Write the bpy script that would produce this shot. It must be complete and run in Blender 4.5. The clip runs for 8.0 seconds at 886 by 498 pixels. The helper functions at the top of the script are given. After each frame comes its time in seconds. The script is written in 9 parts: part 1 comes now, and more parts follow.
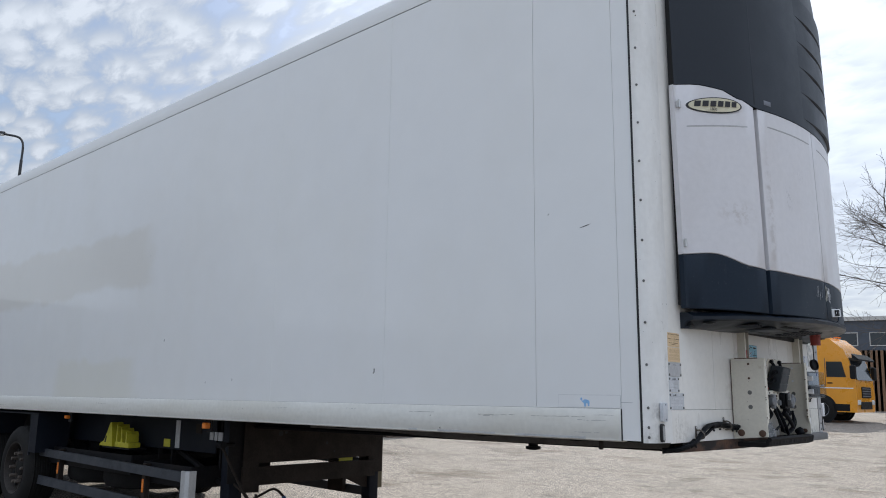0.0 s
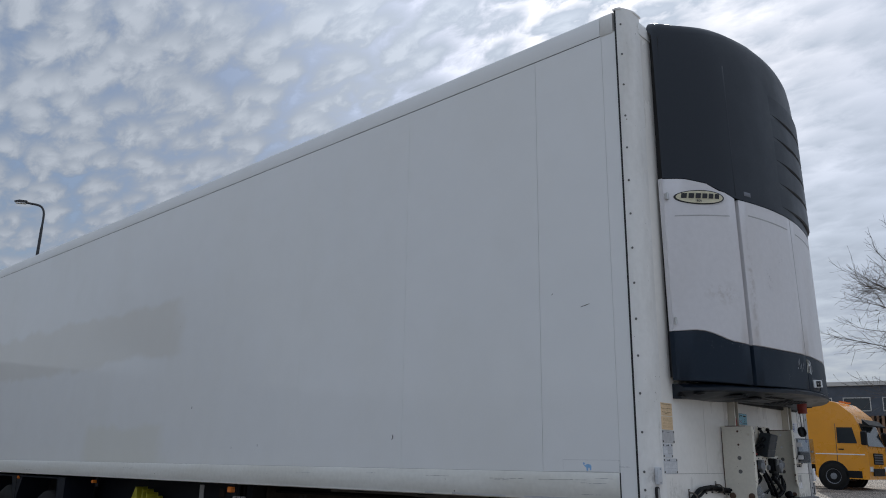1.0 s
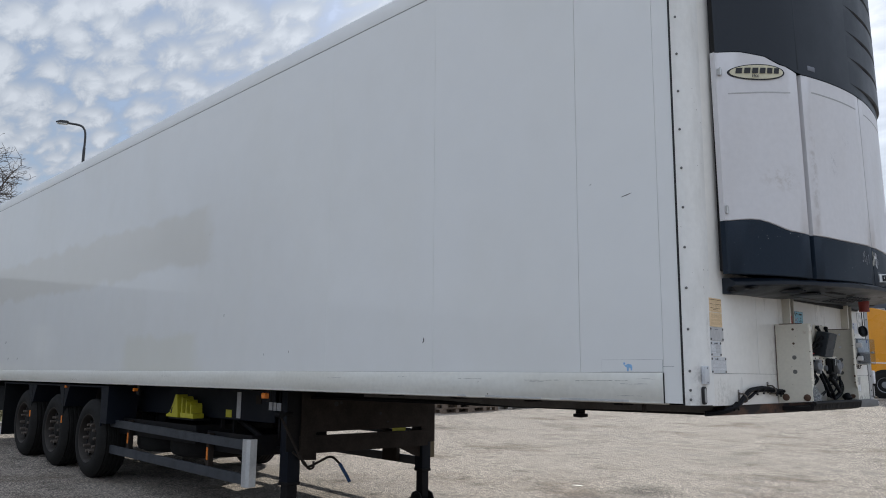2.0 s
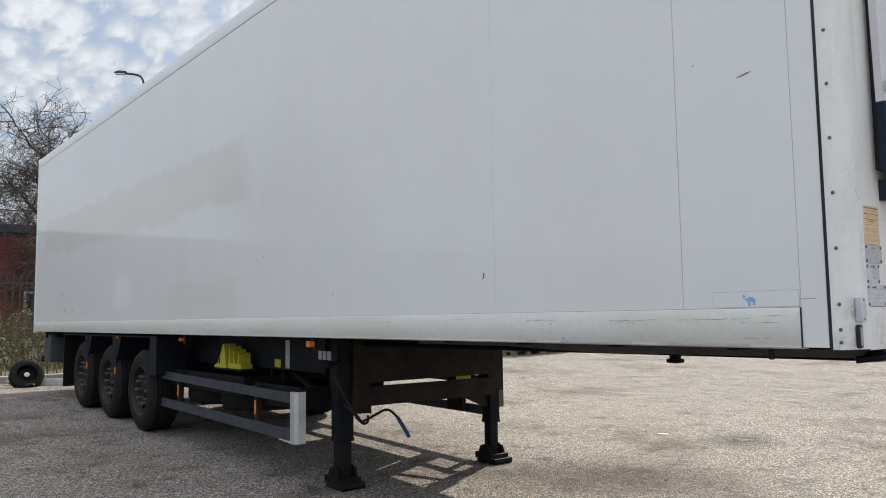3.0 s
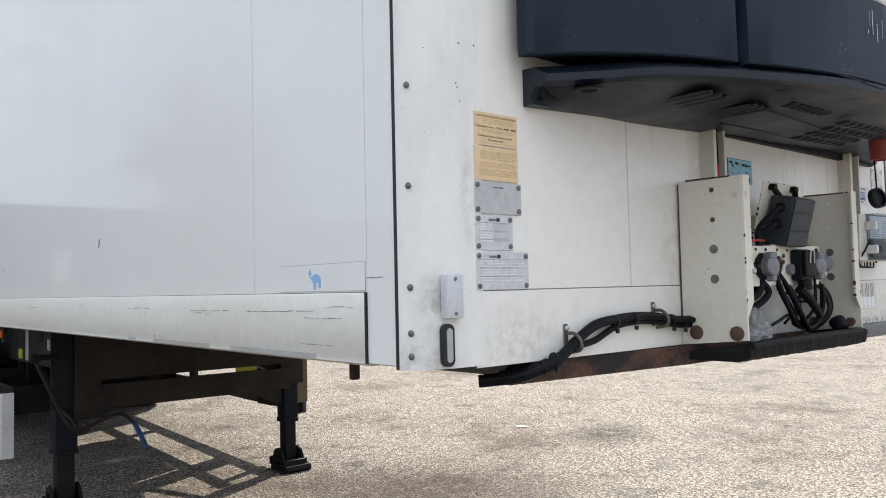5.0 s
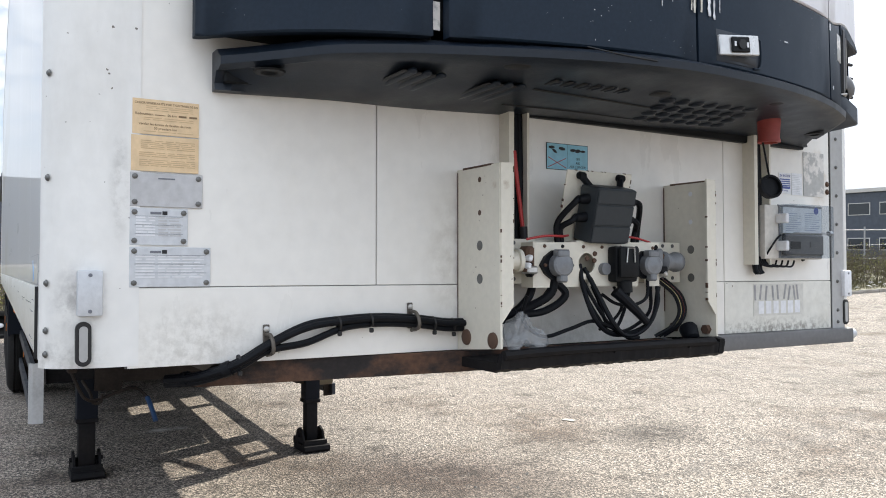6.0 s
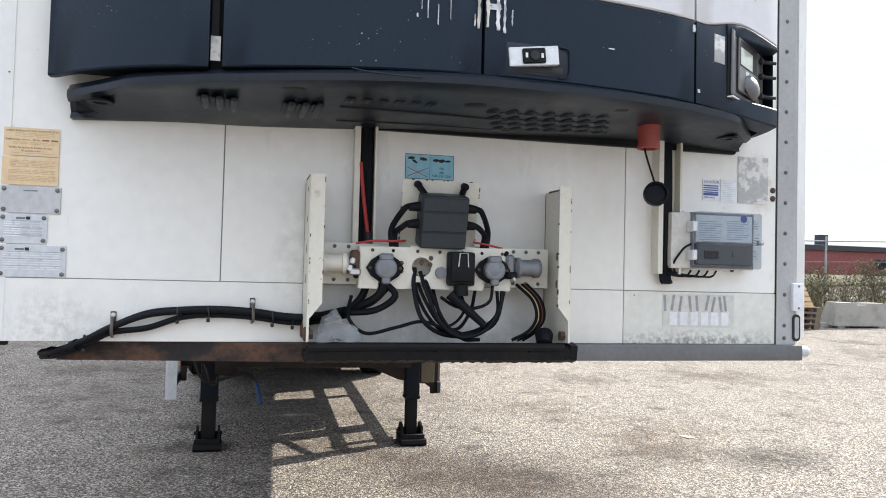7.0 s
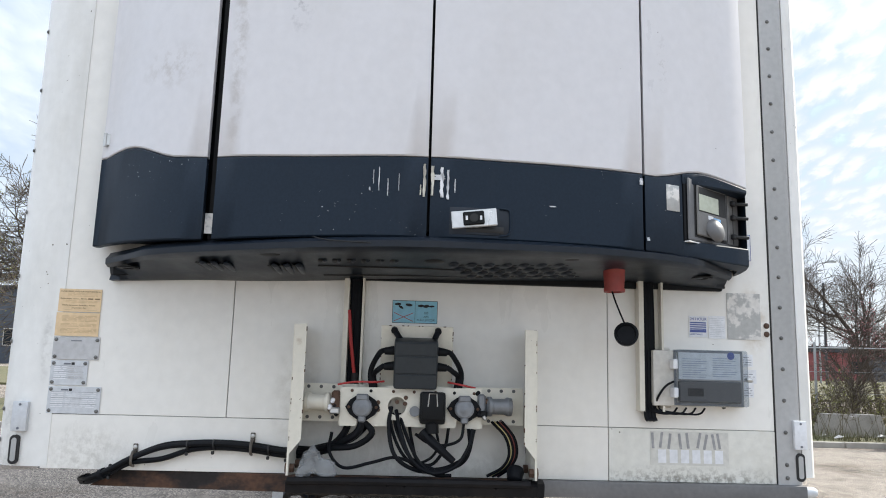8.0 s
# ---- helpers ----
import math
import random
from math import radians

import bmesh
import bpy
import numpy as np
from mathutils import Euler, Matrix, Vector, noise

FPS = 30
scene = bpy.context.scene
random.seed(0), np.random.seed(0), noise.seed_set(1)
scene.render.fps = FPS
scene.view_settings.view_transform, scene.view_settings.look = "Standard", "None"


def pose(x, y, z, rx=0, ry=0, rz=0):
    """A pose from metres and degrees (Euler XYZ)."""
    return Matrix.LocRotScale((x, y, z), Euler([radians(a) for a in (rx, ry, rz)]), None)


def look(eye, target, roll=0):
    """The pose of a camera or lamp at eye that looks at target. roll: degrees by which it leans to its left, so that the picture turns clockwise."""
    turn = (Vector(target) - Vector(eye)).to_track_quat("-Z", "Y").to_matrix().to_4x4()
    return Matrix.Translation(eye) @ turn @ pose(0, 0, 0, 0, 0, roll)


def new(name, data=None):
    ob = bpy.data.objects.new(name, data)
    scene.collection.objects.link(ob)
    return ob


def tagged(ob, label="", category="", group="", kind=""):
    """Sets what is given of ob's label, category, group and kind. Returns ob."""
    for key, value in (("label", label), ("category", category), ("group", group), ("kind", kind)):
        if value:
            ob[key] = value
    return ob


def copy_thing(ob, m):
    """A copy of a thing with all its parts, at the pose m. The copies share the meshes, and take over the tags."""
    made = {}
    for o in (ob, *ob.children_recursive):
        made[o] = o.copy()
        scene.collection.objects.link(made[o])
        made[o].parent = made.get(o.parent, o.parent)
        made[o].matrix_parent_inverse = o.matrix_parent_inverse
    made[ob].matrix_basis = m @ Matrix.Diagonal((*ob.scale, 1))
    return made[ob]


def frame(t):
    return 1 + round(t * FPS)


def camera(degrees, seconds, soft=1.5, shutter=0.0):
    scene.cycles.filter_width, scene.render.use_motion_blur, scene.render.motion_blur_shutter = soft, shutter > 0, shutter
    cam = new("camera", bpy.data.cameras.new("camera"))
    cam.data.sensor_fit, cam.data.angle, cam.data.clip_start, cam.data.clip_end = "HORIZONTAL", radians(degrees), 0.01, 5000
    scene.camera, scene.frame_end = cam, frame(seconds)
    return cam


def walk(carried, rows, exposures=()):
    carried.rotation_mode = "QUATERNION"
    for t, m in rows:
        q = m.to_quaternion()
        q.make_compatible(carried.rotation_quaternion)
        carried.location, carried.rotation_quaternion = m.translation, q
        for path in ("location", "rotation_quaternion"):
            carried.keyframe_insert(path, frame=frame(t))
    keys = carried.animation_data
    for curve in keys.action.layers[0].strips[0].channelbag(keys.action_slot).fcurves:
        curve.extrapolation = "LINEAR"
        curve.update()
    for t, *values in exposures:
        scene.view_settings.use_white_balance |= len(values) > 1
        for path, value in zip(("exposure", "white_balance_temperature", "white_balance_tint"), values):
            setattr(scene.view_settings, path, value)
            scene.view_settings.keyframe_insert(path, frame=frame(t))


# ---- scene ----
cam = camera(59.2, 8.0, soft=1.0)
PATH = [
    (0, (1.869, -4.931, 1.642), (0.536, -3.478, 1.978), 1.8),
    (0.5, (2.077, -5.214, 1.622), (0.747, -3.773, 2.013), 1.9),
    (1, (2.181, -5.339, 1.641), (0.853, -3.927, 2.134), 1.9),
    (1.5, (2.237, -5.228, 1.555), (0.872, -3.845, 2.017), 2.4),
    (2, (1.991, -5.001, 1.571), (0.559, -3.634, 1.852), 1.5),
    (2.2, (1.842, -4.865, 1.548), (0.38, -3.52, 1.781), 1.4),
    (3.3, (1.128, -4.063, 1.564), (-0.44, -2.827, 1.686), -0.2),
    (3.5, (1.016, -3.861, 1.572), (-0.55, -2.622, 1.692), -0.3),
    (4, (0.983, -3.315, 1.536), (-0.547, -2.031, 1.636), -0.4),
    (4.5, (1.085, -2.792, 1.515), (-0.418, -1.476, 1.596), -0.3),
    (5, (1.238, -2.304, 1.578), (-0.277, -0.999, 1.637), -0.3),
    (5.2, (1.346, -2.11, 1.578), (-0.197, -0.839, 1.623), -0.2),
    (6.3, (1.894, -1.111, 1.624), (0.082, -0.265, 1.63), 1.1),
    (6.5, (2.026, -0.928, 1.606), (0.167, -0.19, 1.61), 1.3),
    (7, (2.263, -0.488, 1.63), (0.32, -0.016, 1.646), 1.8),
    (7.5, (2.403, -0.166, 1.685), (0.419, 0.073, 1.777), 1.9),
    (8, (2.563, 0.005, 1.738), (0.584, 0.08, 2.02), 1.6),
]
walk(cam, [(t, look(eye, target, roll)) for t, eye, target, roll in PATH],
     exposures=[(0.0, 1.46, 6050, 9), (0.5, 1.38, 6000, 9), (1.0, 0.82, 5950, 9), (1.3, 0.72, 5950, 9), (1.6, 0.95, 6000, 9), (2.2, 1.42, 6200, 9), (3.4, 1.68, 6450, 9), (4.5, 1.98, 6450, 9),
                (5.2, 2.05, 6450, 9), (6.4, 2.22, 6280, 9), (7.2, 2.29, 6250, 9), (8.0, 2.12, 6280, 8)])

# ---- world, sun ----
SUN_FROM = Vector((-0.43 * 0.816, 0.90 * 0.816, 0.578)).normalized()
sun_data = bpy.data.lights.new("sun", "SUN")
sun_data.energy, sun_data.angle, sun_data.color = 1.68, radians(0.6), (1.0, 0.925, 0.8)
sun = new("sun", sun_data)
sun.matrix_world = look((0, 0, 60), Vector((0, 0, 60)) - SUN_FROM)
world = bpy.data.worlds.new("sky")
scene.world = world
world.use_nodes = True
wn, wl = world.node_tree.nodes, world.node_tree.links
wn.clear()


def wnode(kind, **values):
    n = wn.new(kind)
    for k, v in values.items():
        n.inputs[k].default_value = v
    return n


sky = wn.new("ShaderNodeTexSky")
sky.sky_type, sky.sun_disc = "NISHITA", False
sky.sun_elevation, sky.sun_rotation = math.asin(SUN_FROM.z), math.atan2(SUN_FROM.x, SUN_FROM.y)
sky.air_density, sky.dust_density, sky.ozone_density = 1.0, 1.5, 1.5
tc = wn.new("ShaderNodeTexCoord")
sep = wn.new("ShaderNodeSeparateXYZ")
wl.new(tc.outputs["Generated"], sep.inputs[0])
lift = wn.new("ShaderNodeMath")
lift.operation = "MAXIMUM"
wl.new(sep.outputs["Z"], lift.inputs[0])
lift.inputs[1].default_value = 0.0
lift2 = wn.new("ShaderNodeMath")
lift2.operation = "ADD"
wl.new(lift.outputs[0], lift2.inputs[0])
lift2.inputs[1].default_value = 0.26
plane = wn.new("ShaderNodeCombineXYZ")
for axis in "XY":
    d = wn.new("ShaderNodeMath")
    d.operation = "DIVIDE"
    wl.new(sep.outputs[axis], d.inputs[0])
    wl.new(lift2.outputs[0], d.inputs[1])
    wl.new(d.outputs[0], plane.inputs[axis])
stretch = wn.new("ShaderNodeMapping")
stretch.inputs["Rotation"].default_value = (0, 0, radians(35))
stretch.inputs["Scale"].default_value = (0.85, 1.5, 1.0)
wl.new(plane.outputs[0], stretch.inputs["Vector"])
tufts = wnode("ShaderNodeTexNoise", Scale=13.0, Detail=7.0, Roughness=0.6, Distortion=0.3)
wl.new(stretch.outputs[0], tufts.inputs["Vector"])
# rounded cloudlets with blue gaps between them, their outlines frayed
fray = wn.new("ShaderNodeVectorMath")
fray.operation = "MULTIPLY_ADD"
wl.new(tufts.outputs["Color"], fray.inputs[0])
fray.inputs[1].default_value = (0.12, 0.12, 0.0)
wl.new(stretch.outputs[0], fray.inputs[2])
cells = wn.new("ShaderNodeTexVoronoi")
cells.voronoi_dimensions, cells.feature = "2D", "SMOOTH_F1"
cells.inputs["Scale"].default_value, cells.inputs["Smoothness"].default_value = 13.0, 0.45
wl.new(fray.outputs[0], cells.inputs["Vector"])
puffs = wn.new("ShaderNodeMath")
puffs.operation = "MULTIPLY_ADD"
wl.new(cells.outputs["Distance"], puffs.inputs[0])
puffs.inputs[1].default_value = -0.46
shift = wn.new("ShaderNodeMath")
shift.operation = "MULTIPLY_ADD"
wl.new(tufts.outputs["Fac"], shift.inputs[0])
shift.inputs[1].default_value, shift.inputs[2].default_value = 0.72, 0.45
wl.new(shift.outputs[0], puffs.inputs[2])
banks = wnode("ShaderNodeTexNoise", Scale=1.3, Detail=3.0, Roughness=0.5)
wl.new(plane.outputs[0], banks.inputs["Vector"])
both = wn.new("ShaderNodeMath")
both.operation = "MULTIPLY_ADD"
wl.new(banks.outputs["Fac"], both.inputs[0])
both.inputs[1].default_value = 0.4
# the clouds are broken small towards the sun and smooth away from it
facing = wn.new("ShaderNodeVectorMath")
facing.operation = "DOT_PRODUCT"
wl.new(tc.outputs["Generated"], facing.inputs[0])
facing.inputs[1].default_value = (0.0, -1.0, 0.0)
calm = wn.new("ShaderNodeMapRange")
calm.inputs["From Min"].default_value, calm.inputs["From Max"].default_value = 0.0, 0.35
calm.inputs["To Min"].default_value, calm.inputs["To Max"].default_value = 0.0, 0.85
wl.new(facing.outputs["Value"], calm.inputs["Value"])
even = wn.new("ShaderNodeMix")
even.data_type = "FLOAT"
even.inputs["B"].default_value = 0.58
toward = wn.new("ShaderNodeVectorMath")
toward.operation = "DOT_PRODUCT"
wl.new(tc.outputs["Generated"], toward.inputs[0])
toward.inputs[1].default_value = tuple(Vector((-0.25, 0.93, 0.27)).normalized())
veil = wn.new("ShaderNodeMapRange")
veil.interpolation_type = "SMOOTHSTEP"
veil.inputs["From Min"].default_value, veil.inputs["From Max"].default_value = 0.91, 0.97
veil.inputs["To Min"].default_value, veil.inputs["To Max"].default_value = 0.0, 0.75
wl.new(toward.outputs["Value"], veil.inputs["Value"])
either = wn.new("ShaderNodeMath")
either.operation = "MAXIMUM"
haze = wn.new("ShaderNodeMapRange")
haze.interpolation_type = "SMOOTHSTEP"
haze.inputs["From Min"].default_value, haze.inputs["From Max"].default_value = 0.06, 0.24
haze.inputs["To Min"].default_value, haze.inputs["To Max"].default_value = 0.9, 0.0
wl.new(sep.outputs["Z"], haze.inputs["Value"])
calmer = wn.new("ShaderNodeMath")
calmer.operation = "MAXIMUM"
wl.new(calm.outputs["Result"], calmer.inputs[0])
wl.new(haze.outputs["Result"], calmer.inputs[1])
wl.new(calmer.outputs[0], either.inputs[0])
wl.new(veil.outputs["Result"], either.inputs[1])
wl.new(either.outputs[0], even.inputs["Factor"])
wl.new(puffs.outputs[0], even.inputs["A"])
wl.new(even.outputs["Result"], both.inputs[2])
cover = wn.new("ShaderNodeValToRGB")
cover.color_ramp.elements[0].position, cover.color_ramp.elements[1].position = 0.56, 0.84
cover.color_ramp.elements[0].color, cover.color_ramp.elements[1].color = (0.36, 0.36, 0.36, 1), (1, 1, 1, 1)
scaled = wn.new("ShaderNodeMath")
scaled.operation = "MULTIPLY"
wl.new(both.outputs[0], scaled.inputs[0])
scaled.inputs[1].default_value = 1.0
wl.new(scaled.outputs[0], cover.inputs["Fac"])
tint = wn.new("ShaderNodeValToRGB")
tint.color_ramp.elements[0].position, tint.color_ramp.elements[1].position = 0.62, 1.0
tint.color_ramp.elements[0].color, tint.color_ramp.elements[1].color = (1.5, 1.68, 1.98, 1), (2.95, 3.05, 3.22, 1)
wl.new(both.outputs[0], tint.inputs["Fac"])
mixsky = wn.new("ShaderNodeMix")
mixsky.data_type = "RGBA"
wl.new(cover.outputs["Color"], mixsky.inputs["Factor"])
clear = wn.new("ShaderNodeVectorMath")
clear.operation = "SCALE"
wl.new(sky.outputs[0], clear.inputs[0])
clear.inputs["Scale"].default_value = 0.5
wl.new(clear.outputs[0], mixsky.inputs["A"])
wl.new(tint.outputs["Color"], mixsky.inputs["B"])
back = wnode("ShaderNodeBackground", Strength=0.104)
# clouds away from the sun are lit from the front and shine whiter
away = wn.new("ShaderNodeVectorMath")
away.operation = "DOT_PRODUCT"
wl.new(tc.outputs["Generated"], away.inputs[0])
away.inputs[1].default_value = tuple(-SUN_FROM)
glow = wn.new("ShaderNodeMapRange")
glow.inputs["From Min"].default_value, glow.inputs["From Max"].default_value = -0.6, 0.6
glow.inputs["To Min"].default_value, glow.inputs["To Max"].default_value = 0.93, 1.24
wl.new(away.outputs["Value"], glow.inputs["Value"])
# haze brightens the sky close round the sun
halo = wn.new("ShaderNodeMapRange")
halo.interpolation_type = "SMOOTHSTEP"
halo.inputs["From Min"].default_value, halo.inputs["From Max"].default_value = -0.82, -0.99
halo.inputs["To Min"].default_value, halo.inputs["To Max"].default_value = 0.0, 0.35
wl.new(away.outputs["Value"], halo.inputs["Value"])
# the cloud cover is brightest overhead
crown = wn.new("ShaderNodeMapRange")
crown.inputs["From Min"].default_value, crown.inputs["From Max"].default_value = 0.45, 1.0
crown.inputs["To Min"].default_value, crown.inputs["To Max"].default_value = 0.0, 1.0
wl.new(sep.outputs["Z"], crown.inputs["Value"])
vault = wn.new("ShaderNodeMath")
vault.operation = "ADD"
wl.new(crown.outputs["Result"], vault.inputs[0])
wl.new(halo.outputs["Result"], vault.inputs[1])
total = wn.new("ShaderNodeMath")
total.operation = "ADD"
wl.new(glow.outputs["Result"], total.inputs[0])
wl.new(vault.outputs[0], total.inputs[1])
lit = wn.new("ShaderNodeVectorMath")
lit.operation = "SCALE"
wl.new(mixsky.outputs["Result"], lit.inputs[0])
# the far west is duller towards the horizon
west = wn.new("ShaderNodeMapRange")
west.interpolation_type = "SMOOTHSTEP"
west.inputs["From Min"].default_value, west.inputs["From Max"].default_value = -0.4, -0.75
wl.new(sep.outputs["X"], west.inputs["Value"])
low = wn.new("ShaderNodeMapRange")
low.interpolation_type = "SMOOTHSTEP"
low.inputs["From Min"].default_value, low.inputs["From Max"].default_value = 0.44, 0.2
low.inputs["To Max"].default_value = -0.1
wl.new(sep.outputs["Z"], low.inputs["Value"])
dull = wn.new("ShaderNodeMath")
dull.operation = "MULTIPLY_ADD"
wl.new(west.outputs["Result"], dull.inputs[0])
wl.new(low.outputs["Result"], dull.inputs[1])
dull.inputs[2].default_value = 1.0
final = wn.new("ShaderNodeMath")
final.operation = "MULTIPLY"
wl.new(total.outputs[0], final.inputs[0])
wl.new(dull.outputs[0], final.inputs[1])
wl.new(final.outputs[0], lit.inputs["Scale"])
wl.new(lit.outputs[0], back.inputs["Color"])
wout = wn.new("ShaderNodeOutputWorld")
wl.new(back.outputs[0], wout.inputs["Surface"])

# ---- materials ----
def mat(name, color, rough=0.5, metal=0.0, stain=None, stain_scale=2.0, stain_amount=0.4, stain_edge=(0.5, 0.75), squash=(1, 1, 1),
        grain=0.06, grain_scale=60.0, bump=0.1, bump_scale=200.0, coat=0.0, vary=0.0, spec=0.5, gloss_var=1.0, coat_rough=0.06):
    """A procedural surface: base colour, stains of their own shape, fine grain, relief and uneven gloss."""
    m = bpy.data.materials.new(name)
    m.use_nodes = True
    n, l = m.node_tree.nodes, m.node_tree.links
    b = n["Principled BSDF"]
    b.inputs["Metallic"].default_value = metal
    b.inputs["Coat Weight"].default_value = coat
    b.inputs["Coat Roughness"].default_value = coat_rough
    b.inputs["Specular IOR Level"].default_value = spec
    tex = n.new("ShaderNodeTexCoord")
    mp = n.new("ShaderNodeMapping")
    mp.inputs["Scale"].default_value = squash
    l.new(tex.outputs["Object"], mp.inputs["Vector"])
    g = n.new("ShaderNodeTexNoise")
    g.inputs["Scale"].default_value, g.inputs["Detail"].default_value = grain_scale, 4.0
    l.new(tex.outputs["Object"], g.inputs["Vector"])
    s = n.new("ShaderNodeTexNoise")
    s.inputs["Scale"].default_value, s.inputs["Detail"].default_value, s.inputs["Roughness"].default_value = stain_scale, 8.0, 0.62
    l.new(mp.outputs[0], s.inputs["Vector"])
    ramp = n.new("ShaderNodeValToRGB")
    ramp.color_ramp.elements[0].position, ramp.color_ramp.elements[1].position = stain_edge
    ramp.color_ramp.elements[0].color = (0, 0, 0, 1)
    ramp.color_ramp.elements[1].color = (stain_amount, stain_amount, stain_amount, 1)
    l.new(s.outputs["Fac"], ramp.inputs["Fac"])
    mix = n.new("ShaderNodeMix")
    mix.data_type = "RGBA"
    mix.inputs["A"].default_value = (*color, 1)
    mix.inputs["B"].default_value = (*(stain or [c * 0.6 for c in color]), 1)
    l.new(ramp.outputs["Color"], mix.inputs["Factor"])
    hsv = n.new("ShaderNodeHueSaturation")
    rng = n.new("ShaderNodeMapRange")
    rng.inputs["To Min"].default_value, rng.inputs["To Max"].default_value = 1 - grain * 2, 1 + grain * 2
    rng.inputs["From Min"].default_value, rng.inputs["From Max"].default_value = 0.2, 0.8
    l.new(g.outputs["Fac"], rng.inputs["Value"])
    value = rng.outputs["Result"]
    if vary:
        info = n.new("ShaderNodeObjectInfo")
        vr = n.new("ShaderNodeMapRange")
        vr.inputs["To Min"].default_value, vr.inputs["To Max"].default_value = 1 - vary, 1 + vary
        l.new(info.outputs["Random"], vr.inputs["Value"])
        mul = n.new("ShaderNodeMath")
        mul.operation = "MULTIPLY"
        l.new(value, mul.inputs[0])
        l.new(vr.outputs["Result"], mul.inputs[1])
        value = mul.outputs[0]
    l.new(value, hsv.inputs["Value"])
    l.new(mix.outputs["Result"], hsv.inputs["Color"])
    l.new(hsv.outputs["Color"], b.inputs["Base Color"])
    rr = n.new("ShaderNodeMapRange")
    rr.inputs["To Min"].default_value, rr.inputs["To Max"].default_value = max(rough - 0.1 * gloss_var, 0.03), min(rough + 0.12 * gloss_var, 1)
    rr.inputs["From Min"].default_value, rr.inputs["From Max"].default_value = 0.3, 0.7
    l.new(s.outputs["Fac"], rr.inputs["Value"])
    l.new(rr.outputs["Result"], b.inputs["Roughness"])
    if bump:
        bn = n.new("ShaderNodeTexNoise")
        bn.inputs["Scale"].default_value, bn.inputs["Detail"].default_value = bump_scale, 3.0
        l.new(tex.outputs["Object"], bn.inputs["Vector"])
        bp = n.new("ShaderNodeBump")
        bp.inputs["Strength"].default_value, bp.inputs["Distance"].default_value = bump, 0.004
        l.new(bn.outputs["Fac"], bp.inputs["Height"])
        l.new(bp.outputs["Normal"], b.inputs["Normal"])
    return m


def chips(m, color, scale, size, amount=0.5, patch_scale=1.5):
    """Small chips of another colour in clusters over the base colour of m."""
    n, l = m.node_tree.nodes, m.node_tree.links
    b = n["Principled BSDF"]
    old = b.inputs["Base Color"].links[0].from_socket
    tex = n.new("ShaderNodeTexCoord")
    v = n.new("ShaderNodeTexVoronoi")
    v.inputs["Scale"].default_value = scale
    warp = n.new("ShaderNodeTexNoise")
    warp.inputs["Scale"].default_value = scale * 2.5
    add = n.new("ShaderNodeVectorMath")
    add.operation = "MULTIPLY_ADD"
    l.new(warp.outputs["Color"], add.inputs[0])
    add.inputs[1].default_value = (0.5 / scale,) * 3
    l.new(tex.outputs["Object"], add.inputs[2])
    l.new(tex.outputs["Object"], warp.inputs["Vector"])
    l.new(add.outputs[0], v.inputs["Vector"])
    near = n.new("ShaderNodeMath")
    near.operation = "LESS_THAN"
    l.new(v.outputs["Distance"], near.inputs[0])
    pick = n.new("ShaderNodeTexNoise")
    pick.inputs["Scale"].default_value, pick.inputs["Detail"].default_value = patch_scale, 2.0
    l.new(tex.outputs["Object"], pick.inputs["Vector"])
    pm = n.new("ShaderNodeMapRange")
    pm.inputs["From Min"].default_value, pm.inputs["From Max"].default_value = 1 - amount, 0.8
    pm.inputs["To Min"].default_value, pm.inputs["To Max"].default_value = 0.0, size * 2.4
    l.new(pick.outputs["Fac"], pm.inputs["Value"])
    wh = n.new("ShaderNodeTexWhiteNoise")
    l.new(v.outputs["Position"], wh.inputs["Vector"])
    sel = n.new("ShaderNodeMath")
    sel.operation = "MULTIPLY"
    pw = n.new("ShaderNodeMath")
    pw.operation = "POWER"
    l.new(wh.outputs["Value"], pw.inputs[0])
    pw.inputs[1].default_value = 3.0
    l.new(pw.outputs[0], sel.inputs[0])
    l.new(pm.outputs["Result"], sel.inputs[1])
    l.new(sel.outputs[0], near.inputs[1])
    mix = n.new("ShaderNodeMix")
    mix.data_type = "RGBA"
    l.new(near.outputs[0], mix.inputs["Factor"])
    l.new(old, mix.inputs["A"])
    mix.inputs["B"].default_value = (*color, 1)
    l.new(mix.outputs["Result"], b.inputs["Base Color"])
    return m


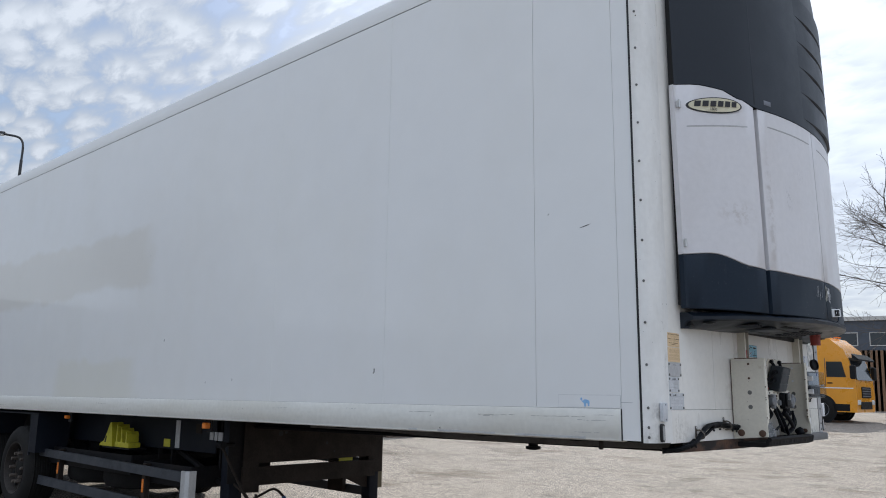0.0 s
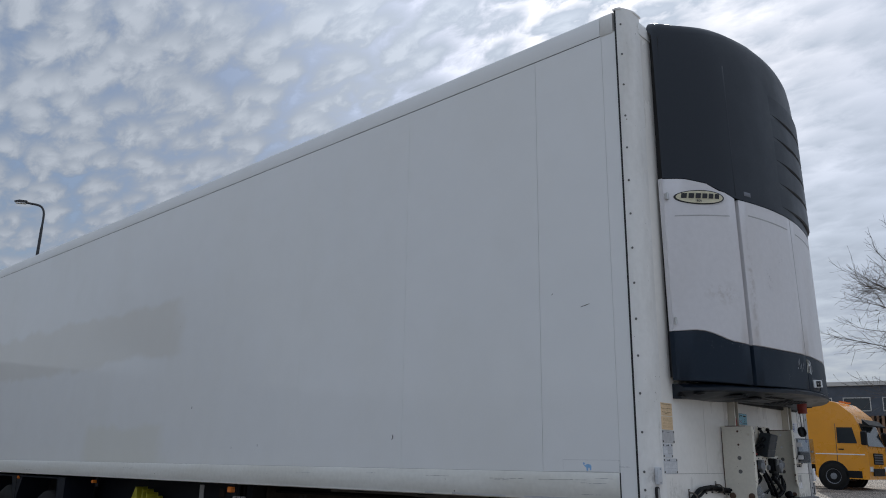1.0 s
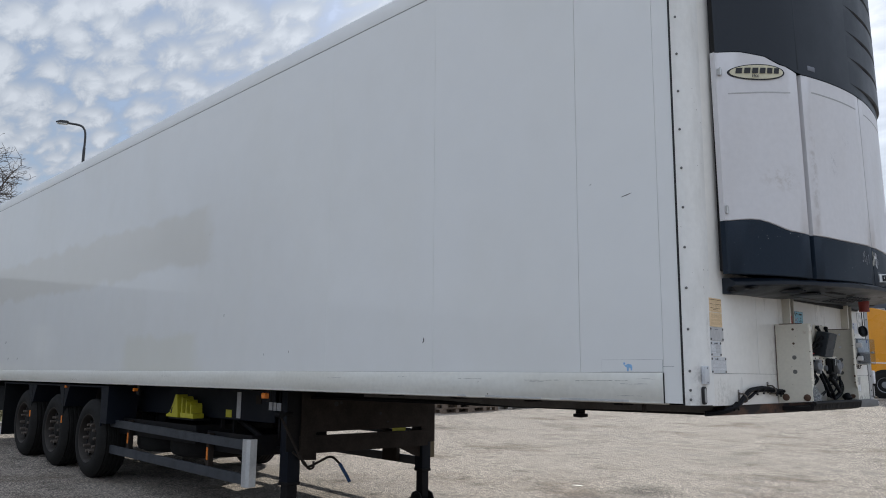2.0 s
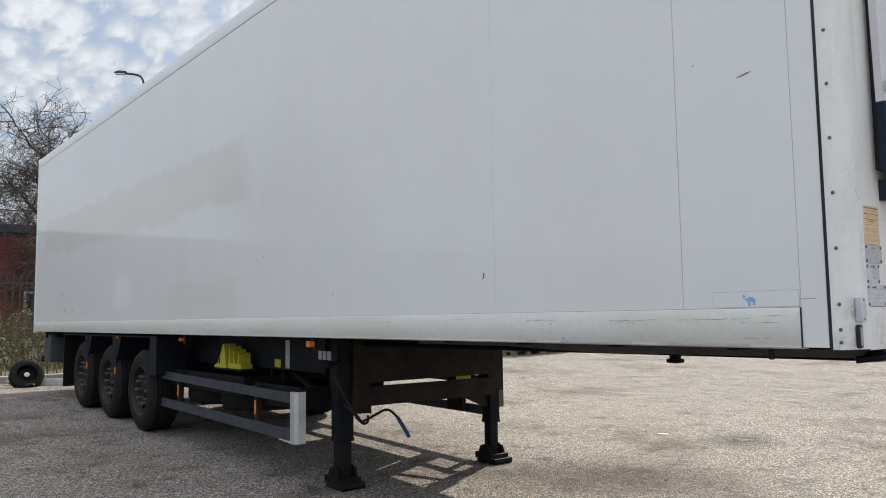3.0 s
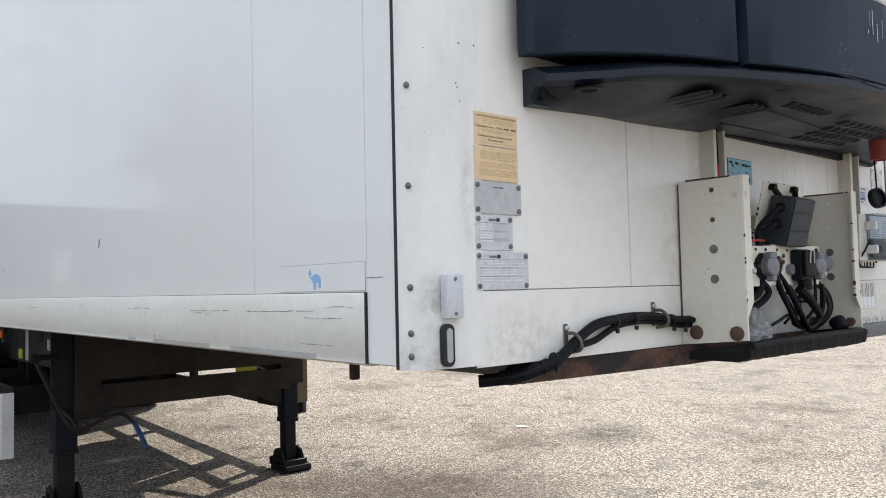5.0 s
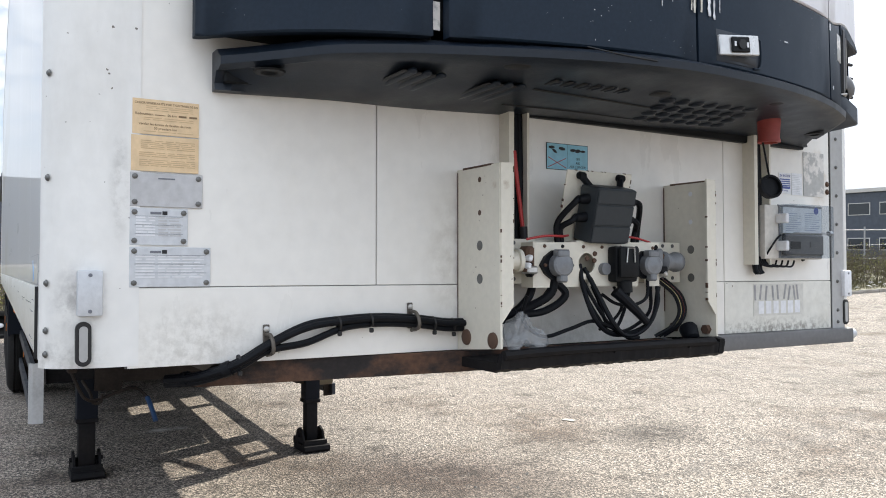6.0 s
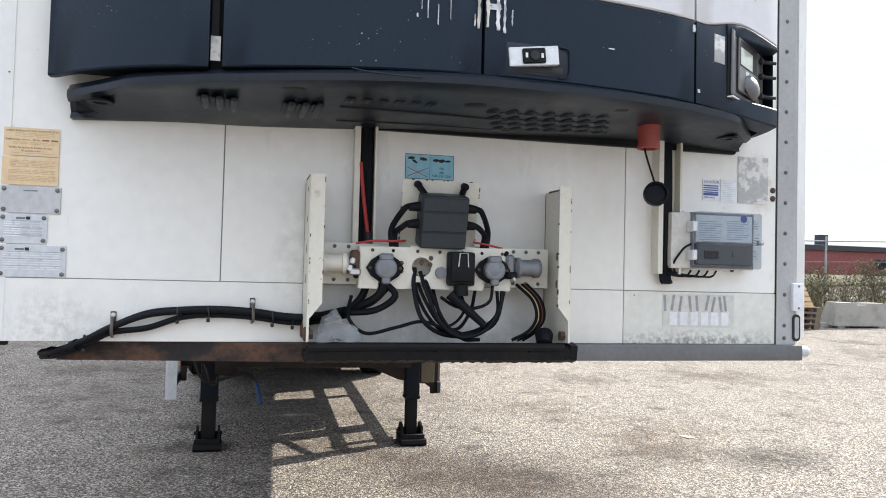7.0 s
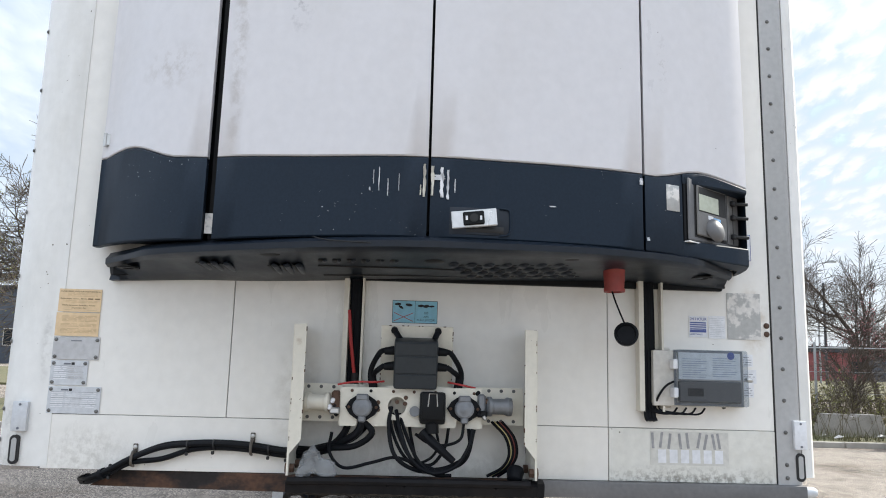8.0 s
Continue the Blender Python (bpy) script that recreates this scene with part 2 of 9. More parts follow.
def smudge(m, centre, size, color, amount, scale=9.0, lo=0.4, hi=0.62):
    """A dirty smear of its own shape at one place of a surface."""
    n, l = m.node_tree.nodes, m.node_tree.links
    b = n["Principled BSDF"]
    old = b.inputs["Base Color"].links[0].from_socket
    tex = n.new("ShaderNodeTexCoord")
    mp = n.new("ShaderNodeMapping")
    mp.vector_type = "TEXTURE"
    mp.inputs["Location"].default_value, mp.inputs["Scale"].default_value = centre, size
    l.new(tex.outputs["Object"], mp.inputs["Vector"])
    ln = n.new("ShaderNodeVectorMath")
    ln.operation = "LENGTH"
    l.new(mp.outputs[0], ln.inputs[0])
    near = n.new("ShaderNodeMapRange")
    near.interpolation_type = "SMOOTHSTEP"
    near.inputs["From Min"].default_value, near.inputs["From Max"].default_value = 1.0, 0.15
    l.new(ln.outputs["Value"], near.inputs["Value"])
    s = n.new("ShaderNodeTexNoise")
    s.inputs["Scale"].default_value, s.inputs["Detail"].default_value, s.inputs["Roughness"].default_value = scale, 9.0, 0.68
    l.new(tex.outputs["Object"], s.inputs["Vector"])
    r = n.new("ShaderNodeMapRange")
    r.inputs["From Min"].default_value, r.inputs["From Max"].default_value = lo, hi
    r.inputs["To Max"].default_value = amount
    l.new(s.outputs["Fac"], r.inputs["Value"])
    f = n.new("ShaderNodeMath")
    f.operation = "MULTIPLY"
    l.new(near.outputs["Result"], f.inputs[0])
    l.new(r.outputs["Result"], f.inputs[1])
    mix = n.new("ShaderNodeMix")
    mix.data_type = "RGBA"
    l.new(f.outputs[0], mix.inputs["Factor"])
    l.new(old, mix.inputs["A"])
    mix.inputs["B"].default_value = (*color, 1)
    l.new(mix.outputs["Result"], b.inputs["Base Color"])
    return m


WHITE_SIDE = mat("white_panel_paint", (0.78, 0.785, 0.78), 0.4, stain=(0.68, 0.66, 0.58), stain_scale=0.7, stain_amount=0.3, stain_edge=(0.45, 0.8),
                 squash=(1, 1, 0.6), grain=0.008, grain_scale=5, bump=0.01, bump_scale=2.5, coat=0.45, gloss_var=0.3, coat_rough=0.05)


def glue_and_reflection(m, x0, x1, z0, z1, color, amount):
    """A dull band with frayed edges on a panel, for old film glue and for a painted reflection."""
    n, l = m.node_tree.nodes, m.node_tree.links
    b = n["Principled BSDF"]
    old = b.inputs["Base Color"].links[0].from_socket
    tex = n.new("ShaderNodeTexCoord")
    noise = n.new("ShaderNodeTexNoise")
    noise.inputs["Scale"].default_value, noise.inputs["Detail"].default_value = 2.2, 6.0
    l.new(tex.outputs["Object"], noise.inputs["Vector"])
    warp = n.new("ShaderNodeVectorMath")
    warp.operation = "MULTIPLY_ADD"
    l.new(noise.outputs["Color"], warp.inputs[0])
    warp.inputs[1].default_value = (0.5, 0.0, 0.3)
    l.new(tex.outputs["Object"], warp.inputs[2])
    mp = n.new("ShaderNodeMapping")
    mp.vector_type = "TEXTURE"
    mp.inputs["Location"].default_value = ((x0 + x1) / 2 + 0.25, 0, (z0 + z1) / 2 + 0.15)
    l.new(warp.outputs[0], mp.inputs["Vector"])
    away_ = n.new("ShaderNodeVectorMath")
    away_.operation = "ABSOLUTE"
    l.new(mp.outputs[0], away_.inputs[0])
    sp = n.new("ShaderNodeSeparateXYZ")
    l.new(away_.outputs[0], sp.inputs[0])
    inside = []
    for axis, half, soft in (("X", (x1 - x0) / 2, 0.16), ("Z", (z1 - z0) / 2, 0.05)):
        r = n.new("ShaderNodeMapRange")
        r.interpolation_type = "SMOOTHSTEP"
        r.inputs["From Min"].default_value, r.inputs["From Max"].default_value = half + soft, half - soft
        l.new(sp.outputs[axis], r.inputs["Value"])
        inside.append(r)
    f = n.new("ShaderNodeMath")
    f.operation = "MULTIPLY"
    l.new(inside[0].outputs["Result"], f.inputs[0])
    l.new(inside[1].outputs["Result"], f.inputs[1])
    g = n.new("ShaderNodeMath")
    g.operation = "MULTIPLY"
    l.new(f.outputs[0], g.inputs[0])
    g.inputs[1].default_value = amount
    mix = n.new("ShaderNodeMix")
    mix.data_type = "RGBA"
    l.new(g.outputs[0], mix.inputs["Factor"])
    l.new(old, mix.inputs["A"])
    mix.inputs["B"].default_value = (*color, 1)
    l.new(mix.outputs["Result"], b.inputs["Base Color"])


glue_and_reflection(WHITE_SIDE, -13.35, -5.3, 2.48, 3.06, (0.66, 0.63, 0.56), 0.5)
# lower patch: a beige reflection put into the panel's colour
glue_and_reflection(WHITE_SIDE, -7.2, -5.42, 1.28, 1.76, (0.7, 0.68, 0.57), 0.4)
chips(WHITE_SIDE, (0.25, 0.24, 0.22), 7, 0.035, 0.5, 0.8)
WHITE_RAIL = mat("white_rail_paint", (0.76, 0.755, 0.71), 0.35, stain=(0.5, 0.46, 0.36), stain_scale=2.2, stain_amount=0.5, stain_edge=(0.42, 0.8),
                 squash=(0.35, 1, 2.5), grain=0.03, grain_scale=30, bump=0.05, bump_scale=20)
chips(WHITE_RAIL, (0.12, 0.11, 0.1), 22, 0.1, 0.55, 1.2)
WHITE_FRONT = mat("white_front_paint", (0.81, 0.795, 0.76), 0.3, stain=(0.62, 0.57, 0.48), stain_scale=2.0, stain_amount=0.32, stain_edge=(0.5, 0.85),
                  squash=(1, 1, 0.3), grain=0.02, grain_scale=25, bump=0.03, bump_scale=15, coat=0.1)
chips(WHITE_FRONT, (0.22, 0.19, 0.15), 36, 0.075, 0.56, 1.7)
smudge(WHITE_FRONT, (0, -1.0, 1.26), (0.1, 0.2, 0.13), (0.33, 0.31, 0.27), 0.4, 40)
smudge(WHITE_FRONT, (0, -0.35, 1.45), (0.1, 0.12, 0.25), (0.45, 0.42, 0.37), 0.5, 14)
smudge(WHITE_FRONT, (0, 0.1, 1.24), (0.1, 0.6, 0.1), (0.3, 0.27, 0.22), 0.4, 16)
smudge(WHITE_FRONT, (0, 1.15, 1.75), (0.1, 0.07, 0.16), (0.4, 0.3, 0.18), 0.6, 20)
WHITE_LOW = mat("grimy_white_paint", (0.7, 0.69, 0.64), 0.45, stain=(0.3, 0.27, 0.2), stain_scale=3.5, stain_amount=0.55, stain_edge=(0.5, 0.78),
                grain=0.04, grain_scale=40, bump=0.06, bump_scale=40)
chips(WHITE_LOW, (0.16, 0.14, 0.11), 45, 0.16, 0.62, 3)
smudge(WHITE_LOW, (0, 0.93, 1.215), (0.1, 0.5, 0.07), (0.14, 0.12, 0.09), 0.75, 45, 0.45, 0.6)
POST_WHITE = mat("white_post_paint", (0.79, 0.785, 0.765), 0.34, stain=(0.42, 0.4, 0.35), stain_scale=3, stain_amount=0.55, stain_edge=(0.5, 0.8),
                 squash=(1, 1, 0.3), grain=0.02, grain_scale=30, bump=0.03, bump_scale=25)
chips(POST_WHITE, (0.16, 0.14, 0.12), 42, 0.14, 0.62, 2.5)
smudge(POST_WHITE, (-0.01, -1.235, 1.36), (0.2, 0.07, 0.1), (0.25, 0.24, 0.24), 0.6, 26)
smudge(POST_WHITE, (-0.03, -1.26, 1.24), (0.2, 0.12, 0.08), (0.3, 0.29, 0.27), 0.5, 30)
smudge(POST_WHITE, (-0.02, -1.16, 1.6), (0.2, 0.03, 0.18), (0.35, 0.34, 0.32), 0.5, 30)
POST_GREY = mat("dull_aluminium_post", (0.42, 0.42, 0.42), 0.5, 0.25, stain=(0.3, 0.3, 0.29), stain_scale=2.5, stain_amount=0.6, squash=(1, 1, 0.3),
                grain=0.04, grain_scale=60, bump=0.04)
STEEL = mat("bare_steel", (0.55, 0.55, 0.54), 0.38, 0.9, stain=(0.3, 0.27, 0.24), stain_scale=6, stain_amount=0.5, grain=0.05, bump=0.06)
ALU = mat("scuffed_aluminium", (0.6, 0.61, 0.62), 0.42, 0.7, stain=(0.35, 0.34, 0.33), stain_scale=5, stain_amount=0.5, grain=0.05, bump=0.05)
RAILGREY = mat("dark_grey_rail", (0.17, 0.17, 0.175), 0.55, 0.2, stain=(0.09, 0.09, 0.09), stain_scale=4, stain_amount=0.7, squash=(1, 0.3, 1), grain=0.06, bump=0.08)
SEAL = mat("black_rubber_seal", (0.012, 0.012, 0.013), 0.6, grain=0.1)
GAPDARK = mat("dark_joint_filler", (0.10, 0.10, 0.10), 0.8)
SEAM = mat("grey_joint_filler", (0.33, 0.33, 0.32), 0.7)
NAVY = mat("dark_navy_plastic", (0.010, 0.019, 0.033), 0.5, spec=0.2, stain=(0.026, 0.031, 0.04), stain_scale=3, stain_amount=0.5, squash=(1, 1, 0.5), grain=0.08,
           grain_scale=120, bump=0.06, bump_scale=500)
chips(NAVY, (0.55, 0.56, 0.56), 105, 0.14, 0.5, 3.0)
NAVY_TOP = mat("dark_navy_hood_plastic", (0.010, 0.015, 0.024), 0.45, spec=0.35, stain=(0.02, 0.025, 0.034), stain_scale=2, stain_amount=0.5, grain=0.05, grain_scale=80,
               bump=0.03, bump_scale=300)
TRAY = mat("grey_black_tray_plastic", (0.009, 0.0145, 0.024), 0.42, spec=0.35, stain=(0.026, 0.03, 0.036), stain_scale=6, stain_amount=0.5, grain=0.1, bump=0.1)
UNIT_WHITE = mat("white_hood_plastic", (0.66, 0.648, 0.665), 0.36, stain=(0.5, 0.47, 0.44), stain_scale=2.4, stain_amount=0.3, stain_edge=(0.5, 0.85), squash=(1, 1, 0.5),
                 grain=0.02, grain_scale=30, bump=0.03, bump_scale=20)
chips(UNIT_WHITE, (0.3, 0.28, 0.28), 20, 0.09, 0.5, 1.7)
smudge(UNIT_WHITE, (0.3, -0.35, 2.6), (0.6, 0.06, 0.12), (0.3, 0.29, 0.31), 0.55, 30, 0.5, 0.62)
smudge(UNIT_WHITE, (0.3, -0.2, 2.75), (0.6, 0.05, 0.05), (0.3, 0.29, 0.31), 0.6, 40, 0.5, 0.62)
smudge(UNIT_WHITE, (0.3, 0.75, 2.5), (0.6, 0.03, 0.14), (0.35, 0.33, 0.33), 0.5, 30, 0.5, 0.62)
smudge(UNIT_WHITE, (0.2, -0.75, 2.45), (0.6, 0.15, 0.1), (0.4, 0.36, 0.33), 0.45, 26, 0.48, 0.62)
smudge(UNIT_WHITE, (0.3, -0.53, 2.5), (0.6, 0.04, 0.5), (0.35, 0.31, 0.28), 0.5, 18, 0.45, 0.62)
BLACK = mat("black_plastic", (0.005, 0.006, 0.0075), 0.5, spec=0.2, stain=(0.016, 0.016, 0.017), stain_scale=14, stain_amount=0.5, grain=0.1, bump=0.08)
CABLE = mat("black_cable_sheath", (0.005, 0.006, 0.0085), 0.5, spec=0.15, stain=(0.017, 0.017, 0.019), stain_scale=20, stain_amount=0.5, grain=0.1, bump=0.15)
CHASSIS = mat("black_chassis_paint", (0.009, 0.009, 0.0105), 0.6, spec=0.15, stain=(0.03, 0.024, 0.02), stain_scale=3, stain_amount=0.55, stain_edge=(0.48, 0.75), grain=0.12,
              grain_scale=40, bump=0.2, bump_scale=60)
CHASSIS_BLUE = mat("blue_black_chassis_paint", (0.006, 0.0085, 0.015), 0.55, spec=0.18, stain=(0.018, 0.019, 0.022), stain_scale=3, stain_amount=0.5, grain=0.1, bump=0.15)
BROWN = mat("dusty_brown_steel", (0.034, 0.026, 0.021), 0.7, spec=0.15, stain=(0.016, 0.013, 0.012), stain_scale=4, stain_amount=0.7, stain_edge=(0.4, 0.7), grain=0.12, bump=0.25, bump_scale=70)
RUST = mat("rusty_steel_beam", (0.085, 0.04, 0.022), 0.75, stain=(0.012, 0.011, 0.012), stain_scale=11, stain_amount=0.95, stain_edge=(0.42, 0.56), squash=(1, 0.5, 1), grain=0.2, bump=0.4, bump_scale=90)
CREAM = mat("cream_bracket_paint", (0.68, 0.65, 0.565), 0.42, stain=(0.26, 0.15, 0.07), stain_scale=7, stain_amount=0.7, stain_edge=(0.68, 0.78), grain=0.03, bump=0.06, bump_scale=60)
chips(CREAM, (0.13, 0.08, 0.05), 60, 0.13, 0.5, 5)
TYRE = mat("dusty_black_tyre", (0.012, 0.0115, 0.011), 0.8, spec=0.2, stain=(0.03, 0.027, 0.025), stain_scale=5, stain_amount=0.7, grain=0.12, grain_scale=80, bump=0.25, bump_scale=120)
NUT = mat("pale_wheel_nut", (0.12, 0.1, 0.085), 0.5, 0.3, stain=(0.08, 0.07, 0.06), stain_scale=30)
RIM = mat("brown_dusty_rim", (0.03, 0.025, 0.022), 0.6, spec=0.3, stain=(0.02, 0.017, 0.015), stain_scale=8, stain_amount=0.7, grain=0.12, bump=0.15)
RED = mat("faded_red_plastic", (0.33, 0.06, 0.05), 0.5, stain=(0.2, 0.07, 0.06), stain_scale=20, stain_amount=0.5)
REDWIRE = mat("red_wire", (0.42, 0.03, 0.03), 0.45)
YELLOW = mat("yellow_plastic", (0.55, 0.5, 0.03), 0.5, stain=(0.25, 0.22, 0.04), stain_scale=12, stain_amount=0.5)
YWIRE = mat("yellow_wire", (0.5, 0.44, 0.2), 0.45)
AMBER = mat("amber_lens", (0.7, 0.19, 0.02), 0.25, grain=0.1, grain_scale=200)
BLUEGRIP = mat("blue_rubber_grip", (0.012, 0.05, 0.14), 0.5, stain=(0.02, 0.05, 0.12), stain_scale=20)
ORANGE_LABEL = mat("faded_orange_label", (0.72, 0.54, 0.33), 0.55, stain=(0.66, 0.52, 0.33), stain_scale=6)
LABEL_INK = mat("brown_label_ink", (0.2, 0.13, 0.07), 0.6)
PLATE = mat("aluminium_type_plate", (0.5, 0.5, 0.51), 0.45, 0.35, stain=(0.36, 0.36, 0.36), stain_scale=14, stain_amount=0.5)
PLATE_LIGHT = mat("pale_printed_plate", (0.58, 0.6, 0.63), 0.4, 0.1, stain=(0.45, 0.46, 0.5), stain_scale=18)
INK = mat("grey_ink", (0.16, 0.17, 0.2), 0.6)
BLACKINK = mat("black_ink", (0.015, 0.015, 0.018), 0.6)
SKYBLUE = mat("light_blue_label", (0.27, 0.55, 0.68), 0.5, stain=(0.34, 0.52, 0.6), stain_scale=9)
BEARBLUE = mat("blue_sticker_ink", (0.25, 0.46, 0.74), 0.45)
PAPER = mat("white_paper_label", (0.74, 0.75, 0.78), 0.5, stain=(0.6, 0.6, 0.6), stain_scale=8)
NAVYINK = mat("navy_ink", (0.06, 0.09, 0.3), 0.5)
GREYLAB = mat("worn_grey_label", (0.42, 0.42, 0.41), 0.6, stain=(0.68, 0.66, 0.63), stain_scale=16, stain_amount=1.0, stain_edge=(0.5, 0.56))
BOXGREY = mat("light_grey_enclosure", (0.6, 0.58, 0.54), 0.5, stain=(0.42, 0.4, 0.36), stain_scale=8)
SOCKET = mat("grey_socket_cast", (0.2, 0.21, 0.225), 0.5, 0.3, stain=(0.13, 0.13, 0.135), stain_scale=22, bump=0.2)
RUSTBOLT = mat("rusty_bolt", (0.09, 0.05, 0.032), 0.75, stain=(0.05, 0.035, 0.03), stain_scale=60, bump=0.3)
SILVER = mat("silver_lock_plate", (0.66, 0.67, 0.68), 0.3, 0.3)


def glass(name, color=(1, 1, 1), rough=0.02, alpha=0.25):
    """A thin clear cover: gloss over a part that lets the view through."""
    m = bpy.data.materials.new(name)
    m.use_nodes = True
    n, l = m.node_tree.nodes, m.node_tree.links
    n.clear()
    o = n.new("ShaderNodeOutputMaterial")
    a, g, x = n.new("ShaderNodeBsdfTransparent"), n.new("ShaderNodeBsdfPrincipled"), n.new("ShaderNodeMixShader")
    a.inputs["Color"].default_value = (*color, 1)
    g.inputs["Base Color"].default_value = (*[c * 0.35 for c in color], 1)
    g.inputs["Roughness"].default_value = rough
    x.inputs["Fac"].default_value = alpha
    l.new(a.outputs[0], x.inputs[1])
    l.new(g.outputs[0], x.inputs[2])
    l.new(x.outputs[0], o.inputs["Surface"])
    return m


CLEAR = glass("scratched_clear_cover", (0.8, 0.83, 0.86), 0.08, 0.12)
BOXBLUE = mat("blue_grey_box_plastic", (0.026, 0.033, 0.04), 0.45, spec=0.4, stain=(0.04, 0.046, 0.05), stain_scale=10, grain=0.06, bump=0.05)
CREAM_CLEAN = mat("cream_plate_paint", (0.7, 0.67, 0.58), 0.42, stain=(0.22, 0.13, 0.07), stain_scale=9, stain_amount=0.7, stain_edge=(0.66, 0.74), grain=0.03, bump=0.05, bump_scale=60)
DARKGLASS = mat("dark_window_glass", (0.02, 0.025, 0.03), 0.06, grain=0, bump=0)

# ---- mesh helpers ----
DATUM = [Matrix()]                     # scale and origin of the drawing that the next parts are taken from


def drawing(sx=1.0, sy=1.0, sz=1.0, ox=0.0, oy=0.0, oz=0.0):
    DATUM[-1] = Matrix.Translation((ox, oy, oz)) @ Matrix.Diagonal((sx, sy, sz, 1))


def part(name, bm, material, parent, label="", sharp=35):
    """Links a bmesh as one mesh object under a thing or a part."""
    bm.transform(DATUM[-1])
    bmesh.ops.recalc_face_normals(bm, faces=bm.faces)
    me = bpy.data.meshes.new(name)
    bm.to_mesh(me)
    bm.free()
    return put(name, me, material, parent, label, sharp)


def put(name, me, material, parent, label="", sharp=35):
    me.materials.clear()
    me.materials.append(material)
    if len(me.polygons):
        me.polygons.foreach_set("use_smooth", [True] * len(me.polygons))
        me.set_sharp_from_angle(angle=radians(sharp))
    ob = new(name, me)
    ob.parent = parent
    if label:
        ob["label"] = label
    return ob


def thing(name, label, category, m=None, group="", kind=""):
    ob = new(name)
    ob.matrix_basis = m or Matrix()
    return tagged(ob, label, category, group, kind)


def B():
    return bmesh.new()


def box(bm, x0, x1, y0, y1, z0, z1, bevel=0.0, m=None, seg=1):
    lo, hi = (min(x0, x1), min(y0, y1), min(z0, z1)), (max(x0, x1), max(y0, y1), max(z0, z1))
    vs = bmesh.ops.create_cube(bm, size=1.0)["verts"]
    for v in vs:
        v.co = Vector([lo[i] + (v.co[i] + 0.5) * (hi[i] - lo[i]) for i in range(3)])
    if bevel:
        es = list({e for v in vs for e in v.link_edges})
        r = bmesh.ops.bevel(bm, geom=es, offset=bevel, segments=seg, affect="EDGES", profile=0.6)
        vs = list({v for f in r["faces"] for v in f.verts} | {v for v in vs if v.is_valid})
    if m is not None:
        bmesh.ops.transform(bm, matrix=m, verts=vs)
    return bm


def cyl(bm, a, b, r, r2=None, seg=16, caps=True):
    a, b = Vector(a), Vector(b)
    r2 = r if r2 is None else r2
    q = (b - a).to_track_quat("Z", "Y").to_matrix()
    rings = []
    for p, rad in ((a, r), (b, r2)):
        rings.append([bm.verts.new(p + q @ Vector((rad * math.cos(2 * math.pi * k / seg), rad * math.sin(2 * math.pi * k / seg), 0))) for k in range(seg)])
    for k in range(seg):
        bm.faces.new((rings[0][k], rings[0][(k + 1) % seg], rings[1][(k + 1) % seg], rings[1][k]))
    if caps:
        bm.faces.new(rings[0][::-1])
        bm.faces.new(rings[1])
    return bm


def lathe(bm, profile, a, axis, seg=24, caps=True):
    """Turns (along, radius) pairs round an axis that starts at a."""
    q = Vector(axis).to_track_quat("Z", "Y").to_matrix()
    rings = []
    for d, r in profile:
        rings.append([bm.verts.new(Vector(a) + q @ Vector((r * math.cos(2 * math.pi * k / seg), r * math.sin(2 * math.pi * k / seg), d))) for k in range(seg)])
    for i in range(len(rings) - 1):
        for k in range(seg):
            bm.faces.new((rings[i][k], rings[i][(k + 1) % seg], rings[i + 1][(k + 1) % seg], rings[i + 1][k]))
    if caps and profile[0][1] > 1e-4:
        bm.faces.new(rings[0][::-1])
    if caps and profile[-1][1] > 1e-4:
        bm.faces.new(rings[-1])
    return bm


def smooth_line(pts, n=6):
    """Points of a smooth line through pts."""
    p = [Vector(q) for q in pts]
    p = [2 * p[0] - p[1]] + p + [2 * p[-1] - p[-2]]
    out = []
    for i in range(1, len(p) - 2):
        for k in range(n):
            t = k / n
            out.append(0.5 * (2 * p[i] + (p[i + 1] - p[i - 1]) * t + (2 * p[i - 1] - 5 * p[i] + 4 * p[i + 1] - p[i + 2]) * t * t
                              + (3 * p[i] - p[i - 1] - 3 * p[i + 1] + p[i + 2]) * t ** 3))
    return out + [p[-2]]


def tube(bm, pts, r, seg=8, n=6, taper=None):
    line = smooth_line(pts, n) if n > 1 else [Vector(q) for q in pts]
    rings, side = [], None
    for i, p in enumerate(line):
        d = (line[min(i + 1, len(line) - 1)] - line[max(i - 1, 0)]).normalized()
        if side is None:
            side = d.orthogonal().normalized()
        side = (side - d * side.dot(d)).normalized()
        up = d.cross(side)
        rad = r if taper is None else r + (taper - r) * i / (len(line) - 1)
        rings.append([bm.verts.new(p + rad * (side * math.cos(2 * math.pi * k / seg) + up * math.sin(2 * math.pi * k / seg))) for k in range(seg)])
    for i in range(len(rings) - 1):
        for k in range(seg):
            bm.faces.new((rings[i][k], rings[i][(k + 1) % seg], rings[i + 1][(k + 1) % seg], rings[i + 1][k]))
    bm.faces.new(rings[0][::-1])
    bm.faces.new(rings[-1])
    return bm


